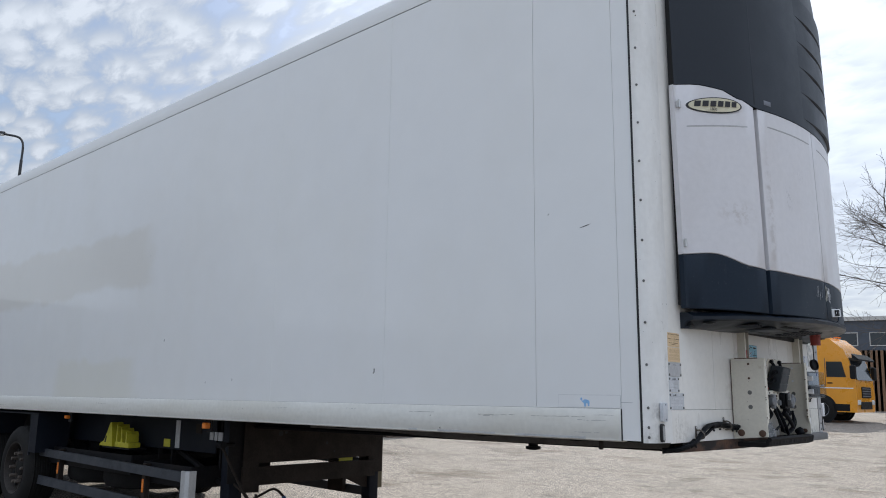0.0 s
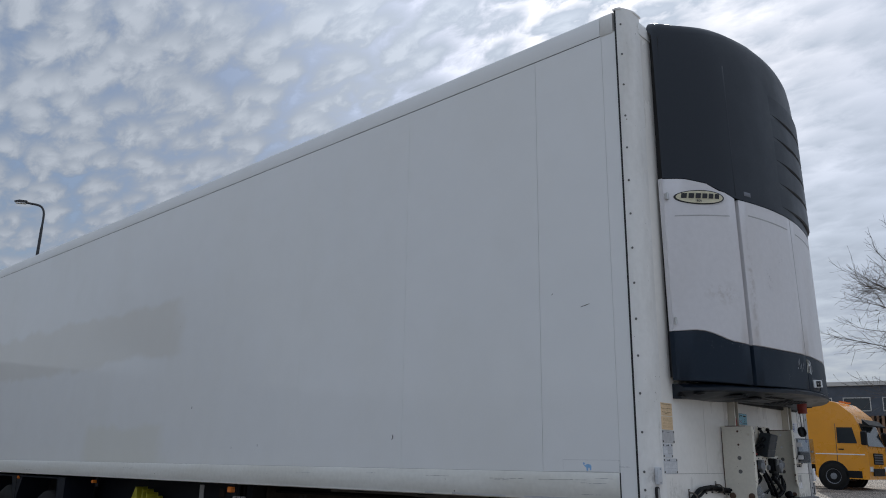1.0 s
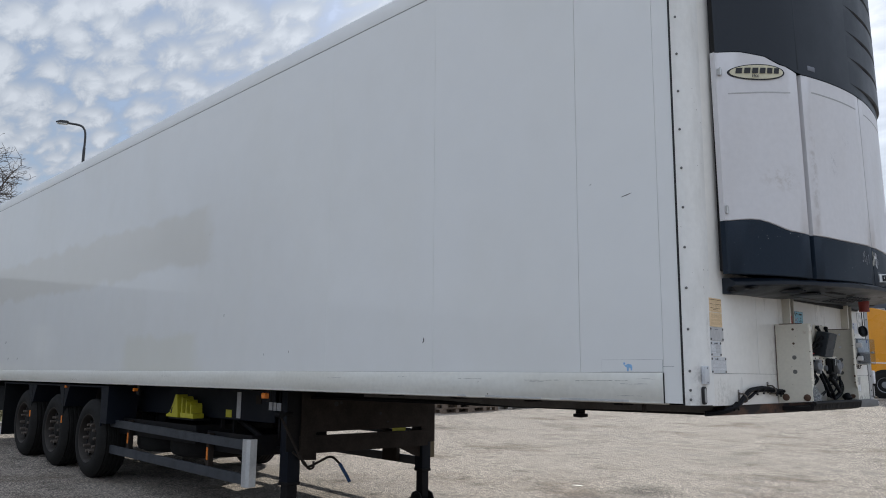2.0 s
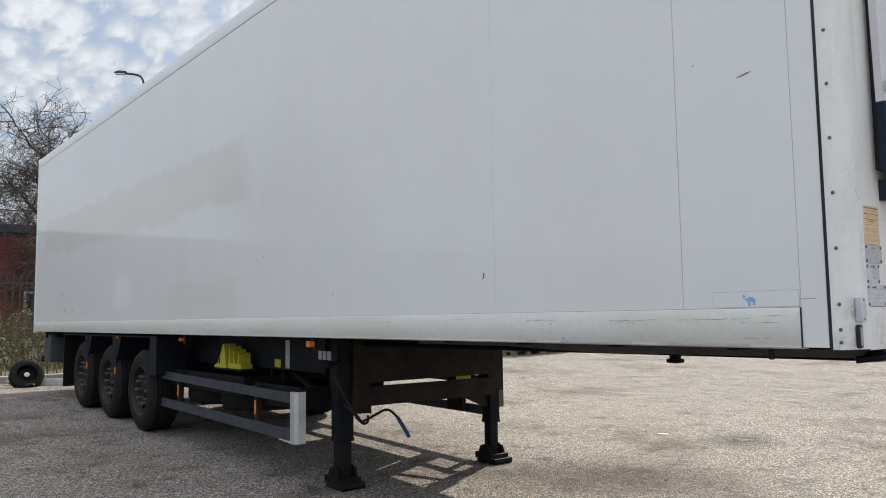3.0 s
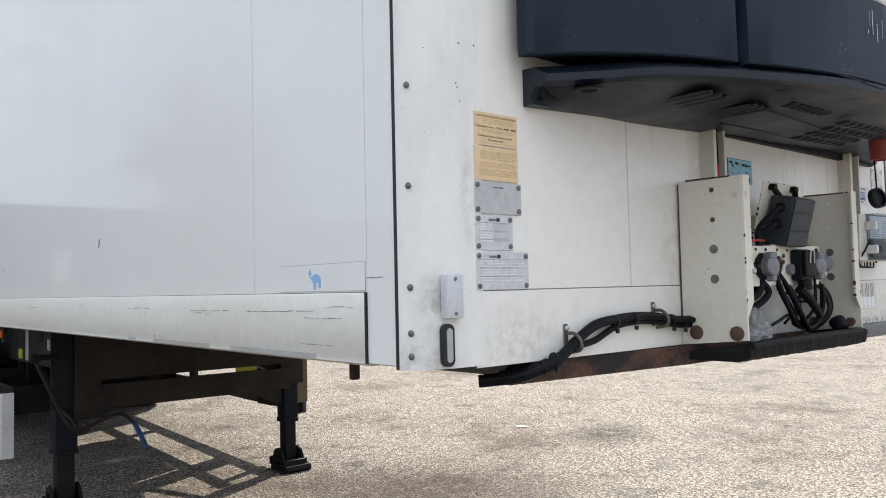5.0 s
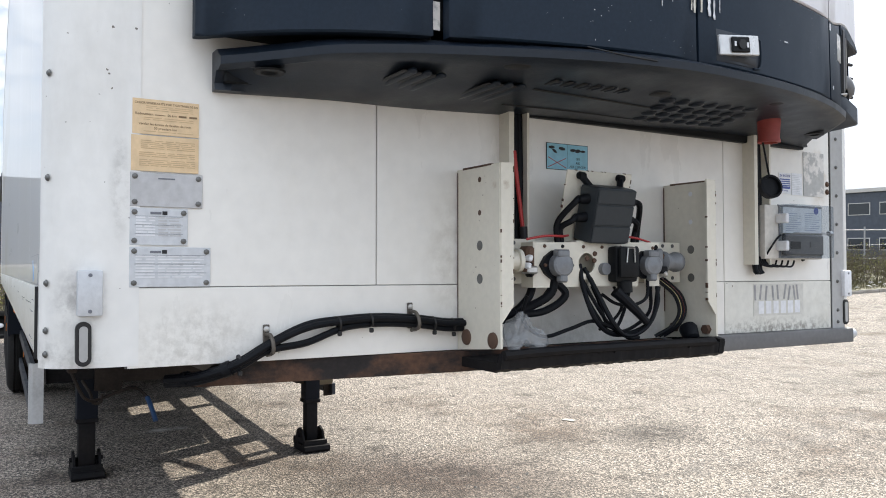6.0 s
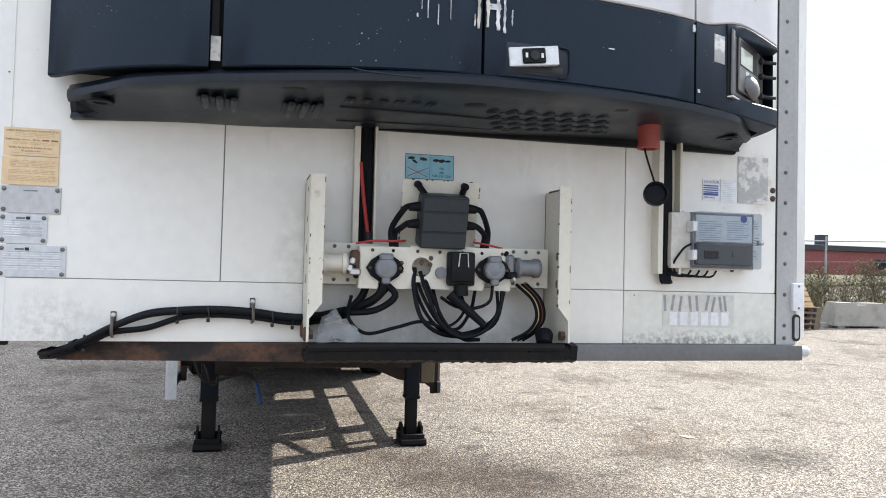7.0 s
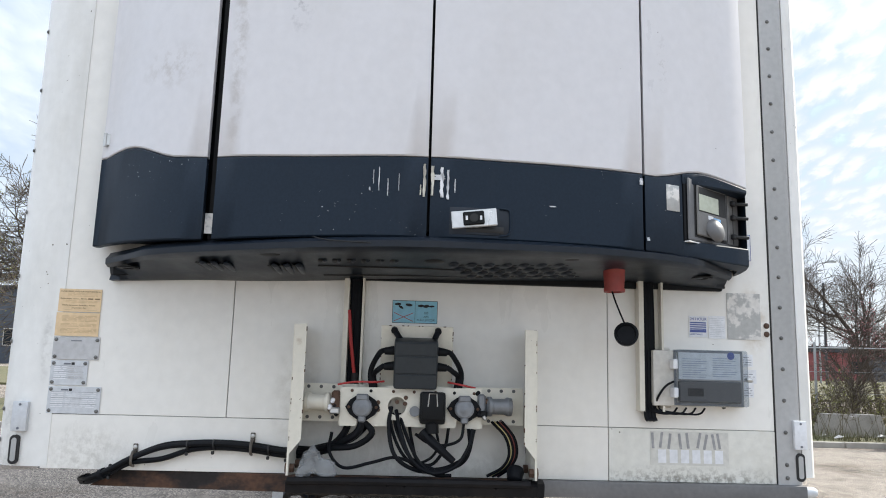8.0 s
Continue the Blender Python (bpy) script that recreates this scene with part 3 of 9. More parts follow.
def prism(bm, outline, axis, lo, hi):
    """Extrudes a 2D outline along an axis: "x" takes (y, z), "y" takes (x, z), "z" takes (x, y)."""
    def at(u, v, w):
        return {"x": (w, u, v), "y": (u, w, v), "z": (u, v, w)}[axis]
    a = [bm.verts.new(at(u, v, lo)) for u, v in outline]
    b = [bm.verts.new(at(u, v, hi)) for u, v in outline]
    k = len(outline)
    for i in range(k):
        bm.faces.new((a[i], a[(i + 1) % k], b[(i + 1) % k], b[i]))
    bm.faces.new(a[::-1])
    bm.faces.new(b)
    return bm


def bevel_all(bm, offset, seg=2, angle=30):
    es = [e for e in bm.edges if len(e.link_faces) == 2 and e.calc_face_angle() > radians(angle)]
    bmesh.ops.bevel(bm, geom=es, offset=offset, segments=seg, affect="EDGES", profile=0.6)
    return bm


def words(name, text, size, m, material, parent, thick=0.0008, align="LEFT"):
    """Lettering as a mesh, lying in the plane of m (x along the line, y up)."""
    cu = bpy.data.curves.new(name, "FONT")
    cu.body, cu.size, cu.extrude, cu.align_x, cu.resolution_u = text, size, thick, align, 3
    ob = bpy.data.objects.new(name, cu)
    scene.collection.objects.link(ob)
    me = bpy.data.meshes.new_from_object(ob.evaluated_get(bpy.context.evaluated_depsgraph_get()))
    bpy.data.objects.remove(ob)
    bpy.data.curves.remove(cu)
    me.transform(DATUM[-1] @ m)
    me.name = name
    return put(name, me, material, parent)


# text or a flat sheet on the front, looking at -x
def front_face(x, y, z):
    return Matrix(((0, 0, 1, x), (1, 0, 0, y), (0, 1, 0, z), (0, 0, 0, 1)))


def smooth(a, b, v):
    t = min(1, max(0, (v - a) / (b - a)))
    return t * t * (3 - 2 * t)


def gz(x, y):
    """Height of the yard: level, rising gently beyond the trailer."""
    return 0.75 * smooth(9, 44, y) 

# ---- semi-trailer: it stands nose-up by one and a half degrees on its landing legs ----
TILT = Matrix.Translation((0, 0, 1.37)) @ Matrix.Rotation(radians(-1.5), 4, "Y") @ Matrix.Translation((0, 0, -1.22))
UNTILT = TILT.inverted()
LEN, TOP, BOT = 14.54, 4.48, 1.28
TOP_FRONT = 4.325
LEVEL = Matrix.Translation((0, 0, 1.22)) @ Matrix.Rotation(radians(0.95), 4, "Y") @ Matrix.Translation((0, 0, -1.22))


def W(x, y, z):
    """A place of the chassis drawing, which stands level, in the trailer's own axes."""
    return LEVEL @ Vector((x, y, z))


trailer = thing("semi_trailer", "long white refrigerated box semi-trailer parked on its landing legs", "semi-trailer", TILT)


def side_drawing():
    drawing(0.963, 1.0, 0.9581, 0.004, 0.0, 0.0016)


def post_drawing():
    drawing(0.86, 1.0, 0.9581, 0.0, 0.0, 0.0016)


def front_drawing():
    drawing(1.02, 1.012, 1.0, 0.0, -0.012, -0.061)


# box: core, skins, rails
side_drawing()
part("box_core", box(B(), -LEN + 0.03, -0.07, -1.285, 1.285, BOT + 0.02, TOP - 0.03), SEAM, trailer)
SEAMS = [-0.0862, -0.1935, -0.747, -2.035, -3.344]
for k, (a, b) in enumerate(zip(SEAMS, SEAMS[1:] + [-LEN + 0.09])):
    gap = (0.0008, 0.0009, 0.0012, 0.0007, 0.0004)[k]
    far_gap = (0.0009, 0.0012, 0.0007, 0.0004, 0.001)[k]
    part("side_panel", box(B(), b + far_gap, a - gap, -1.30, -1.285, 1.4485 if k else BOT + 0.004, 4.326, 0.0006), WHITE_SIDE, trailer)
part("far_side_panel", box(B(), -LEN + 0.09, -0.1, 1.285, 1.30, 1.30, 4.33), WHITE_SIDE, trailer)
# lower rail with a rolled lip
bm = prism(B(), [(-1.303, 1.447), (-1.306, 1.44), (-1.306, 1.305), (-1.300, 1.296), (-1.300, 1.282), (-1.29, 1.276), (-1.25, 1.276), (-1.25, 1.30), (-1.284, 1.30), (-1.284, 1.447)], "x", -LEN + 0.02, -0.197)
part("lower_rail", bm, WHITE_RAIL, trailer, "scuffed white lower side rail")
part("rail_end_strip", box(B(), -0.1967, -0.193, -1.3062, -1.285, 1.283, 1.447), SEAL, trailer)
bm = prism(B(), [(1.25, 1.276), (1.305, 1.28), (1.305, 1.43), (1.285, 1.43), (1.285, 1.30), (1.25, 1.30)], "x", -LEN + 0.02, -0.1)
part("lower_rail", bm, WHITE_RAIL, trailer)
# bare metal where the lip is rubbed
for a, b in ((-0.42, -0.9), (-1.05, -1.52), (-1.7, -1.78)):
    bm = prism(B(), [(-1.3013, 1.2955), (-1.3013, 1.2835), (-1.2992, 1.2835), (-1.2992, 1.2955)], "x", b, a)
    part("rubbed_lip", bm, ALU, trailer, "bare rubbed metal lip")
# scrapes along the lower rail
rng = random.Random(4)
for x0, z0, ln in ((-0.24, 1.412, 0.1), (-0.29, 1.385, 0.16), (-0.42, 1.402, 0.36), (-0.9, 1.4, 0.26), (-1.02, 1.39, 0.1), (-0.33, 1.318, 0.14), (-1.55, 1.402, 0.2), (-2.3, 1.41, 0.1), (-3.1, 1.4, 0.16), (-6.2, 1.39, 0.22), (-9.0, 1.33, 0.3)):
    bm, x, z = B(), x0, z0
    while x > x0 - ln:
        step, h = rng.uniform(0.012, 0.035), rng.uniform(0.0006, 0.002)
        box(bm, x - step, x, -1.3066, -1.3057, z, z + h)
        x -= step * rng.choice((1.0, 1.0, 1.5))
        z += rng.uniform(-0.0014, 0.0014)
    part("scrape", bm, INK if ln < 0.2 else GAPDARK, trailer)
# top rail, with its capping at the front
bm = prism(B(), [(-1.302, 4.329), (-1.303, 4.335), (-1.303, 4.45), (-1.296, 4.472), (-1.28, 4.48), (-1.2, 4.483), (-1.2, 4.46), (-1.285, 4.45), (-1.285, 4.329)], "x", -LEN + 0.02, -0.20)
part("top_rail", bm, WHITE_SIDE, trailer)
part("top_rail_joint", box(B(), -LEN + 0.05, -0.19, -1.3005, -1.286, 4.3245, 4.3295), BLACK, trailer)
bm = prism(B(), [(-1.302, 4.32), (-1.3045, 4.325), (-1.3045, 4.45), (-1.297, 4.473), (-1.28, 4.482), (-1.2, 4.486), (-1.2, 4.46), (-1.285, 4.45), (-1.285, 4.32)], "x", -0.197, -0.1)
part("top_corner_cap", bm, POST_WHITE, trailer)
bm = prism(B(), [(1.302, 4.329), (1.303, 4.45), (1.28, 4.48), (1.2, 4.483), (1.2, 4.46), (1.285, 4.45), (1.285, 4.329)], "x", -LEN + 0.02, -0.1)
part("top_rail", bm, WHITE_SIDE, trailer)
part("roof", box(B(), -LEN + 0.02, -0.06, -1.2, 1.2, 4.455, 4.478), WHITE_SIDE, trailer)
part("rear_wall", box(B(), -LEN, -LEN + 0.03, -1.3, 1.3, BOT, TOP, 0.006), WHITE_FRONT, trailer)
part("rear_post", box(B(), -LEN - 0.005, -LEN + 0.085, -1.304, -1.24, BOT - 0.03, TOP + 0.004, 0.008), POST_WHITE, trailer)
part("rear_post", box(B(), -LEN - 0.005, -LEN + 0.085, 1.24, 1.304, BOT - 0.03, TOP + 0.004, 0.008), POST_WHITE, trailer)
# small dents and scratches in the side
for x, z, w, h, a in ((-0.394, 2.476, 0.075, 0.006, 10), (-2.131, 1.678, 0.012, 0.035, 8), (-2.138, 1.661, 0.008, 0.02, -15), (-12.3, 1.63, 0.05, 0.02, 40), (-11.8, 1.63, 0.02, 0.04, 0),
                      (-13.4, 1.42, 0.06, 0.09, 0), (-12.5, 1.9, 0.03, 0.05, 0), (-12.9, 1.83, 0.02, 0.05, 0), (-5.1, 2.0, 0.01, 0.03, 0), (-3.9, 1.62, 0.006, 0.025, 5), (-4.32, 1.6, 0.006, 0.02, 0)):
    m = Matrix.Translation((x, -1.3005, z)) @ Matrix.Rotation(radians(-a), 4, "Y")
    bm = prism(B(), [(-w / 2, -h * 0.3), (w * 0.1, -h / 2), (w / 2, h * 0.15), (w * 0.2, h / 2), (-w * 0.4, h * 0.2)], "y", -0.0006, 0.0006)
    bm.transform(m)
    part("dent_scratch", bm, GAPDARK, trailer)

# front corner posts
post_drawing()
NEAR_POST = [(-0.0755, -1.303), (-0.066, -1.302), (-0.056, -1.297), (-0.043, -1.288), (-0.031, -1.276), (-0.021, -1.261), (-0.013, -1.244), (-0.006, -1.226), (-0.001, -1.207), (0.002, -1.187), (0.003, -1.165), (0.003, -1.1205), (-0.03, -1.1205), (-0.03, -1.27), (-0.0755, -1.27)]
bm = prism(B(), NEAR_POST, "z", BOT - 0.004, TOP + 0.004)
part("corner_post", bm, POST_WHITE, trailer, "white folded corner post with rivets", sharp=60)
part("corner_seal", box(B(), -0.0915, -0.0755, -1.3022, -1.28, BOT - 0.004, TOP - 0.002, 0.001), SEAL, trailer, "black rubber corner seal")
front_drawing()
part("post_joint", box(B(), -0.01, 0.0005, -1.1203, -1.1165, BOT, TOP_FRONT - 0.1), GAPDARK, trailer)
FAR_POST = [(-0.09, 1.304), (-0.05, 1.3035), (-0.012, 1.294), (0.001, 1.282), (0.004, 1.27), (0.004, 1.208), (-0.03, 1.208), (-0.03, 1.27), (-0.09, 1.27)]
part("corner_post", prism(B(), FAR_POST, "z", BOT - 0.004, TOP_FRONT + 0.004), POST_GREY, trailer, "bare grey metal corner post with rivets", sharp=60)
part("far_corner_edge", prism(B(), [(-0.12, 1.3035), (-0.05, 1.304), (-0.03, 1.3), (-0.02, 1.302), (-0.022, 1.334), (-0.04, 1.349), (-0.12, 1.351)], "z", BOT + 0.02, TOP_FRONT - 0.02), POST_WHITE, trailer, "pale edge of the side behind the corner post", sharp=60)
part("post_joint", box(B(), -0.01, 0.001, 1.2035, 1.2078, BOT, TOP_FRONT - 0.1), SEAL, trailer)
part("corner_cap", prism(B(), [(-0.10, 1.25), (-0.10, 1.306), (-0.03, 1.304), (0.006, 1.285), (0.006, 1.25)], "z", TOP_FRONT - 0.06, TOP_FRONT + 0.008), POST_GREY, trailer)


BROWNWIRE = mat("dull_red_brown_wire", (0.2, 0.045, 0.035), 0.5)
RIVET = mat("dull_rivet", (0.16, 0.16, 0.155), 0.45, 0.6, stain=(0.07, 0.06, 0.055), stain_scale=40)


def rivet(at, axis, r=0.0062, mat_=None):
    mat_ = mat_ or RIVET
    ax = Vector(axis).normalized()
    bm = lathe(B(), [(0.0, r * 1.25), (0.0012, r * 1.25), (0.0016, r), (0.0045, r * 0.75), (0.0058, 0.0)], at, ax, 10)
    return part("rivet", bm, mat_, trailer)


for k in range(15):
    post_drawing()
    rivet((-0.045, -1.291, 1.306 if k == 0 else 1.2327 + 0.22367 * k), (0.4, -0.9, 0))
    front_drawing()
    rivet((0.004, 1.238, 1.30 + 0.001 if k == 0 else 1.24 + 0.1025 * k), (1, 0, 0), 0.0055)
for k in range(15, 29):
    rivet((0.004, 1.238, 1.24 + 0.1025 * k), (1, 0, 0), 0.0055)
post_drawing()
rivet((-0.045, -1.291, 1.356), (0.4, -0.9, 0))
front_drawing()
# clearance lamps and slotted lashing points on the posts
for s, y in ((1, -1.1905), (0, 1.2825)):
    hw = 0.0215
    y0, y1 = (-1.2125, -1.165) if s else (1.2615, 1.303)
    xs = 0.0035
    lamp = part("clearance_lamp", box(B(), xs - 0.008, xs + 0.014, y0, y1, 1.391, 1.484, 0.005, seg=2), PAPER if not s else PLATE_LIGHT, trailer, "white oblong front clearance lamp")
    for z in (1.401, 1.474):
        part("screw", cyl(B(), (xs + 0.013, (y0 + y1) / 2, z), (xs + 0.0155, (y0 + y1) / 2, z), 0.004, seg=8), INK, lamp)
    yc = (-1.199 if s else 1.2825)
    bm = B()
    ring = [(yc + 0.015 * math.cos(a) * 1.0, 1.335 + (0.03 if math.sin(a) > 0 else -0.03) + 0.015 * math.sin(a)) for a in [2 * math.pi * k / 20 for k in range(20)]]
    prism(bm, ring, "x", xs - 0.01, xs + 0.0035)
    slot = part("lashing_slot", bm, SEAL, trailer, "black rimmed slot")
    ring = [(yc + 0.008 * math.cos(a), 1.335 + (0.028 if math.sin(a) > 0 else -0.028) + 0.008 * math.sin(a)) for a in [2 * math.pi * k / 20 for k in range(20)]]
    part("slot_plate", prism(B(), ring, "x", xs, xs + 0.0055), POST_GREY, slot)

# front wall panels
part("front_core", box(B(), -0.05, -0.006, -1.118, 1.206, BOT + 0.01, TOP_FRONT), SEAM, trailer)
for y0, y1 in ((-1.1165, -0.5585), (-0.5555, 0.6585), (0.6615, 1.2035)):
    part("front_panel", box(B(), -0.014, 0.0, y0, y1, 1.449, TOP_FRONT - 0.1, 0.0008), WHITE_FRONT, trailer)
part("front_kick_panel", box(B(), -0.014, 0.001, -1.1165, 0.6588, BOT, 1.4468, 0.0008), WHITE_FRONT, trailer)
part("front_kick_panel", box(B(), -0.014, 0.001, 0.6612, 1.2035, BOT, 1.4468, 0.0008), WHITE_LOW, trailer, "grimy white lower front panel")
part("front_top_rail", prism(B(), [(0.004, TOP_FRONT - 0.098), (0.006, TOP_FRONT - 0.03), (-0.004, TOP_FRONT + 0.001), (-0.06, TOP_FRONT + 0.006), (-0.06, TOP_FRONT - 0.03), (-0.01, TOP_FRONT - 0.098)], "y", -1.12, 1.208), POST_WHITE, trailer)
# corner cap on top of the near post
post_drawing()
part("corner_cap", prism(B(), [(-0.10, -1.25), (-0.10, -1.306), (-0.066, -1.3045), (-0.043, -1.294), (-0.011, -1.238), (0.006, -1.19), (0.006, -1.1), (-0.06, -1.1)], "z", TOP - 0.002, TOP + 0.012), POST_WHITE, trailer)
front_drawing()
# bumper rail below the front wall
part("front_bumper_rail", box(B(), -0.03, 0.03, 0.38, 1.29, 1.228, 1.279, 0.006, seg=2), RAILGREY, trailer, "dull grey front bumper rail")
part("bumper_stop", lathe(B(), [(0, 0.018), (0.03, 0.018), (0.04, 0.012), (0.042, 0)], (0.006, 1.288, 1.257), (0, 1, 0), 14), PLATE_LIGHT, trailer, "pale rounded rail end")
# floor of the box, skid plate, king pin
SKID = mat("dusty_grey_steel", (0.12, 0.11, 0.1), 0.7, spec=0.2, stain=(0.05, 0.042, 0.036), stain_scale=3, stain_amount=0.8, grain=0.1, bump=0.2)
side_drawing()
part("underfloor", box(B(), -LEN + 0.1, -0.1, -1.245, 1.245, BOT - 0.005, BOT + 0.03), CHASSIS, trailer)
part("skid_plate", prism(B(), [(-0.07, 1.262), (-0.07, 1.225), (-1.6, 1.21), (-2.4, 1.235), (-3.3, 1.235), (-3.3, 1.28), (-0.03, 1.275)], "y", -0.93, 0.99), SKID, trailer, "dusty grey steel skid plate")
part("king_pin", lathe(B(), [(0, 0.075), (0.03, 0.07), (0.032, 0.045), (0.06, 0.037), (0.085, 0.037), (0.088, 0.057), (0.11, 0.057), (0.115, 0.03), (0.118, 0.0)], tuple(W(-1.731, -0.017, 1.187)), (0, 0, -1), 18), CHASSIS, trailer)
part("hose_bracket", box(B(), -0.387, -0.367, -1.228, -1.206, 1.225, 1.285, 0.003), BROWN, trailer)
# sticker with a small blue animal shape
part("sticker_outline", box(B(), -0.594, -0.199, -1.3009, -1.2999, 1.4515, 1.5205), INK, trailer, "faint white sticker field with a thin grey outline")
part("sticker", box(B(), -0.5932, -0.1998, -1.3014, -1.3004, 1.4523, 1.5197), WHITE_SIDE, trailer)
pts = [(-0.036, 0.028), (-0.024, 0.014), (-0.034, 0.006), (-0.02, 0.004), (-0.01, 0.012), (0.004, 0.012), (0.022, 0.008), (0.03, -0.004), (0.028, -0.03), (0.017, -0.03), (0.015, -0.014), (0.002, -0.012), (0.0, -0.034), (-0.012, -0.034), (-0.014, -0.012), (-0.024, -0.006), (-0.03, 0.0), (-0.042, 0.012)]
part("sticker_print", prism(B(), [(-0.414 + u * 0.82, 1.4855 + v * 0.85) for u, v in pts], "y", -1.3022, -1.3012), BEARBLUE, trailer, "small blue printed shape")
part("side_hairline", box(B(), -0.196, -0.13, -1.3009, -1.2995, 1.481, 1.4825), INK, trailer)
front_drawing()
# ---- refrigeration unit on the front wall ----
unit = thing("refrigeration_unit", "navy and white trailer refrigeration unit bolted to the front wall", "refrigeration unit", TILT)
Y_LO, Y_HI = -1.0, 1.09


def bulge(y):
    """How far the hood stands out from the wall."""
    x = 0.447 - (0.216 if y > 0.05 else 0.266) * (min(y, 0.69) - 0.05) ** 2
    x -= 0.65 * max(0.0, -0.6 - y) ** 2 + 0.42 * max(0.0, y - 0.69) + 7 * max(0.0, y - 1.03) ** 2
    edge = min(y - Y_LO, Y_HI - y)
    stand = 0.065 if y < 0 else 0.0
    return stand + (x - stand) * max(0.0, edge / 0.035) ** 0.5 if edge < 0.035 else x


def interp(table, y):
    for (a, u), (b, v) in zip(table, table[1:]):
        if y <= b:
            t = max(0.0, (y - a) / (b - a))
            t = t * t * (3 - 2 * t)
            return u + (v - u) * t
    return table[-1][1]


BAND_TOP = [(-1.0, 2.268), (-0.88, 2.278), (-0.67, 2.216), (-0.57, 2.208), (-0.26, 2.2), (0.05, 2.203), (0.27, 2.2), (0.67, 2.201), (0.70, 2.198), (0.88, 2.232), (1.088, 2.205)]
BAND_BOT = [(-1.035, 1.978), (-0.57, 1.965), (0.05, 1.972), (0.67, 1.972), (1.088, 1.957)]
WHITE_TOP = [(-1.0, 3.24), (-0.9, 3.245), (-0.8, 3.23), (-0.69, 3.185), (-0.57, 3.149), (0.05, 3.146), (0.66, 3.14), (0.88, 3.218), (1.088, 3.18)]


def shell(y0, y1, low, high, thick=0.02, off=0.0, nz=2, ny=None, lip=0.004, lean=0.013):
    """A curved hood panel between two heights, with thickness and softened edges."""
    ny = ny or max(3, int((y1 - y0) / 0.035))
    ys = [y0 + (y1 - y0) * k / ny for k in range(ny + 1)]
    ys = sorted(set(ys + [v for v in (Y_LO + 0.004, Y_LO + 0.012, Y_LO + 0.022, Y_HI - 0.022, Y_HI - 0.012, Y_HI - 0.004) if y0 < v < y1]))
    ny = len(ys) - 1
    bm = B()
    outer, inner = [], []
    for y in ys:
        z0, z1 = low(y), high(y)
        zs = [z0, z0 + lip] + [z0 + lip + (z1 - z0 - 2 * lip) * k / nz for k in range(1, nz)] + [z1 - lip, z1]
        col = []
        for k, z in enumerate(zs):
            edge = k in (0, len(zs) - 1) or y in (ys[0], ys[-1])
            col.append(bm.verts.new((bulge(y) + (off(y) if callable(off) else off) - (lip if edge else 0) - lean * (z - 2), y, z)))
        outer.append(col)
        inner.append([bm.verts.new((max(bulge(y) + (0 if callable(off) else off) - thick - lean * (z - 2), -0.002), y, z)) for z in (z0, z1)])
    for i in range(ny):
        for k in range(len(outer[0]) - 1):
            bm.faces.new((outer[i][k], outer[i + 1][k], outer[i + 1][k + 1], outer[i][k + 1]))
        bm.faces.new((inner[i][0], inner[i][1], inner[i + 1][1], inner[i + 1][0]))
        bm.faces.new((outer[i][0], inner[i][0], inner[i + 1][0], outer[i + 1][0]))
        bm.faces.new((outer[i][-1], outer[i + 1][-1], inner[i + 1][1], inner[i][1]))
    for i in (0, ny):
        bm.faces.new([*outer[i], inner[i][1], inner[i][0]])
    return bm


def const(z):
    return lambda y: z


GAPS = [(Y_LO, -0.588), (-0.556, 0.0495), (0.0575, 0.676), (0.684, Y_HI)]
for k, (y0, y1) in enumerate(GAPS):
    part("lower_hood_panel", shell(y0, y1 if k < 3 else 0.812, lambda y: interp(BAND_BOT, y), lambda y: interp(BAND_TOP, y) - 0.002, 0.03), NAVY, unit, "chipped dark navy lower hood panel")
    part("white_hood_panel", shell(y0, y1, lambda y: interp(BAND_TOP, y) + 0.001, lambda y: interp(WHITE_TOP, y) - 0.003, 0.03, nz=4), UNIT_WHITE, unit, "scuffed white hood panel")
    # pressed line near the top of the white panel
    a, b = (y0 + 0.06, y1 - 0.05) if k < 3 else (y0 + 0.05, y1 - 0.12)
    mid = (lambda y: 3.012 + 0.09 * (y + 0.75)) if k == 0 else (lambda y: interp(WHITE_TOP, y) * 0.35 + 1.95)
    part("pressed_line", shell(a if k else y0 + 0.03, b, lambda y: mid(y) - 0.005, lambda y: mid(y) + 0.005, 0.006, 0.0015, 1, lip=0.002), POST_GREY, unit)
# dark inside behind the panels
bm = B()
ys = [-0.96 + 2.0 * k / 40 for k in range(41)]
prism(bm, [(0.002, -0.96)] + [(max(bulge(y) - 0.075, 0.004), y) for y in ys] + [(0.002, 1.04)], "z", 2.0, 3.9)
part("inner_frame", bm, BLACK, unit)
part("hinge_post", box(B(), bulge(-0.57) - 0.1, bulge(-0.57) - 0.075, -0.587, -0.557, 1.97, 3.09), SEAL, unit)
# black strip paints the shadow line in the gap between hood and wall
part("hood_gap_shade", box(B(), 0.0, 0.06, Y_LO + 0.036, Y_LO + 0.046, 2.0, 4.25), SEAL, unit, "black strip for the shadow line between hood and wall")
part("warning_sticker", box(B(), bulge(-0.57) - 0.029, bulge(-0.57) - 0.0275, -0.585, -0.562, 1.985, 2.045), GREYLAB, unit, "small worn orange and white sticker")

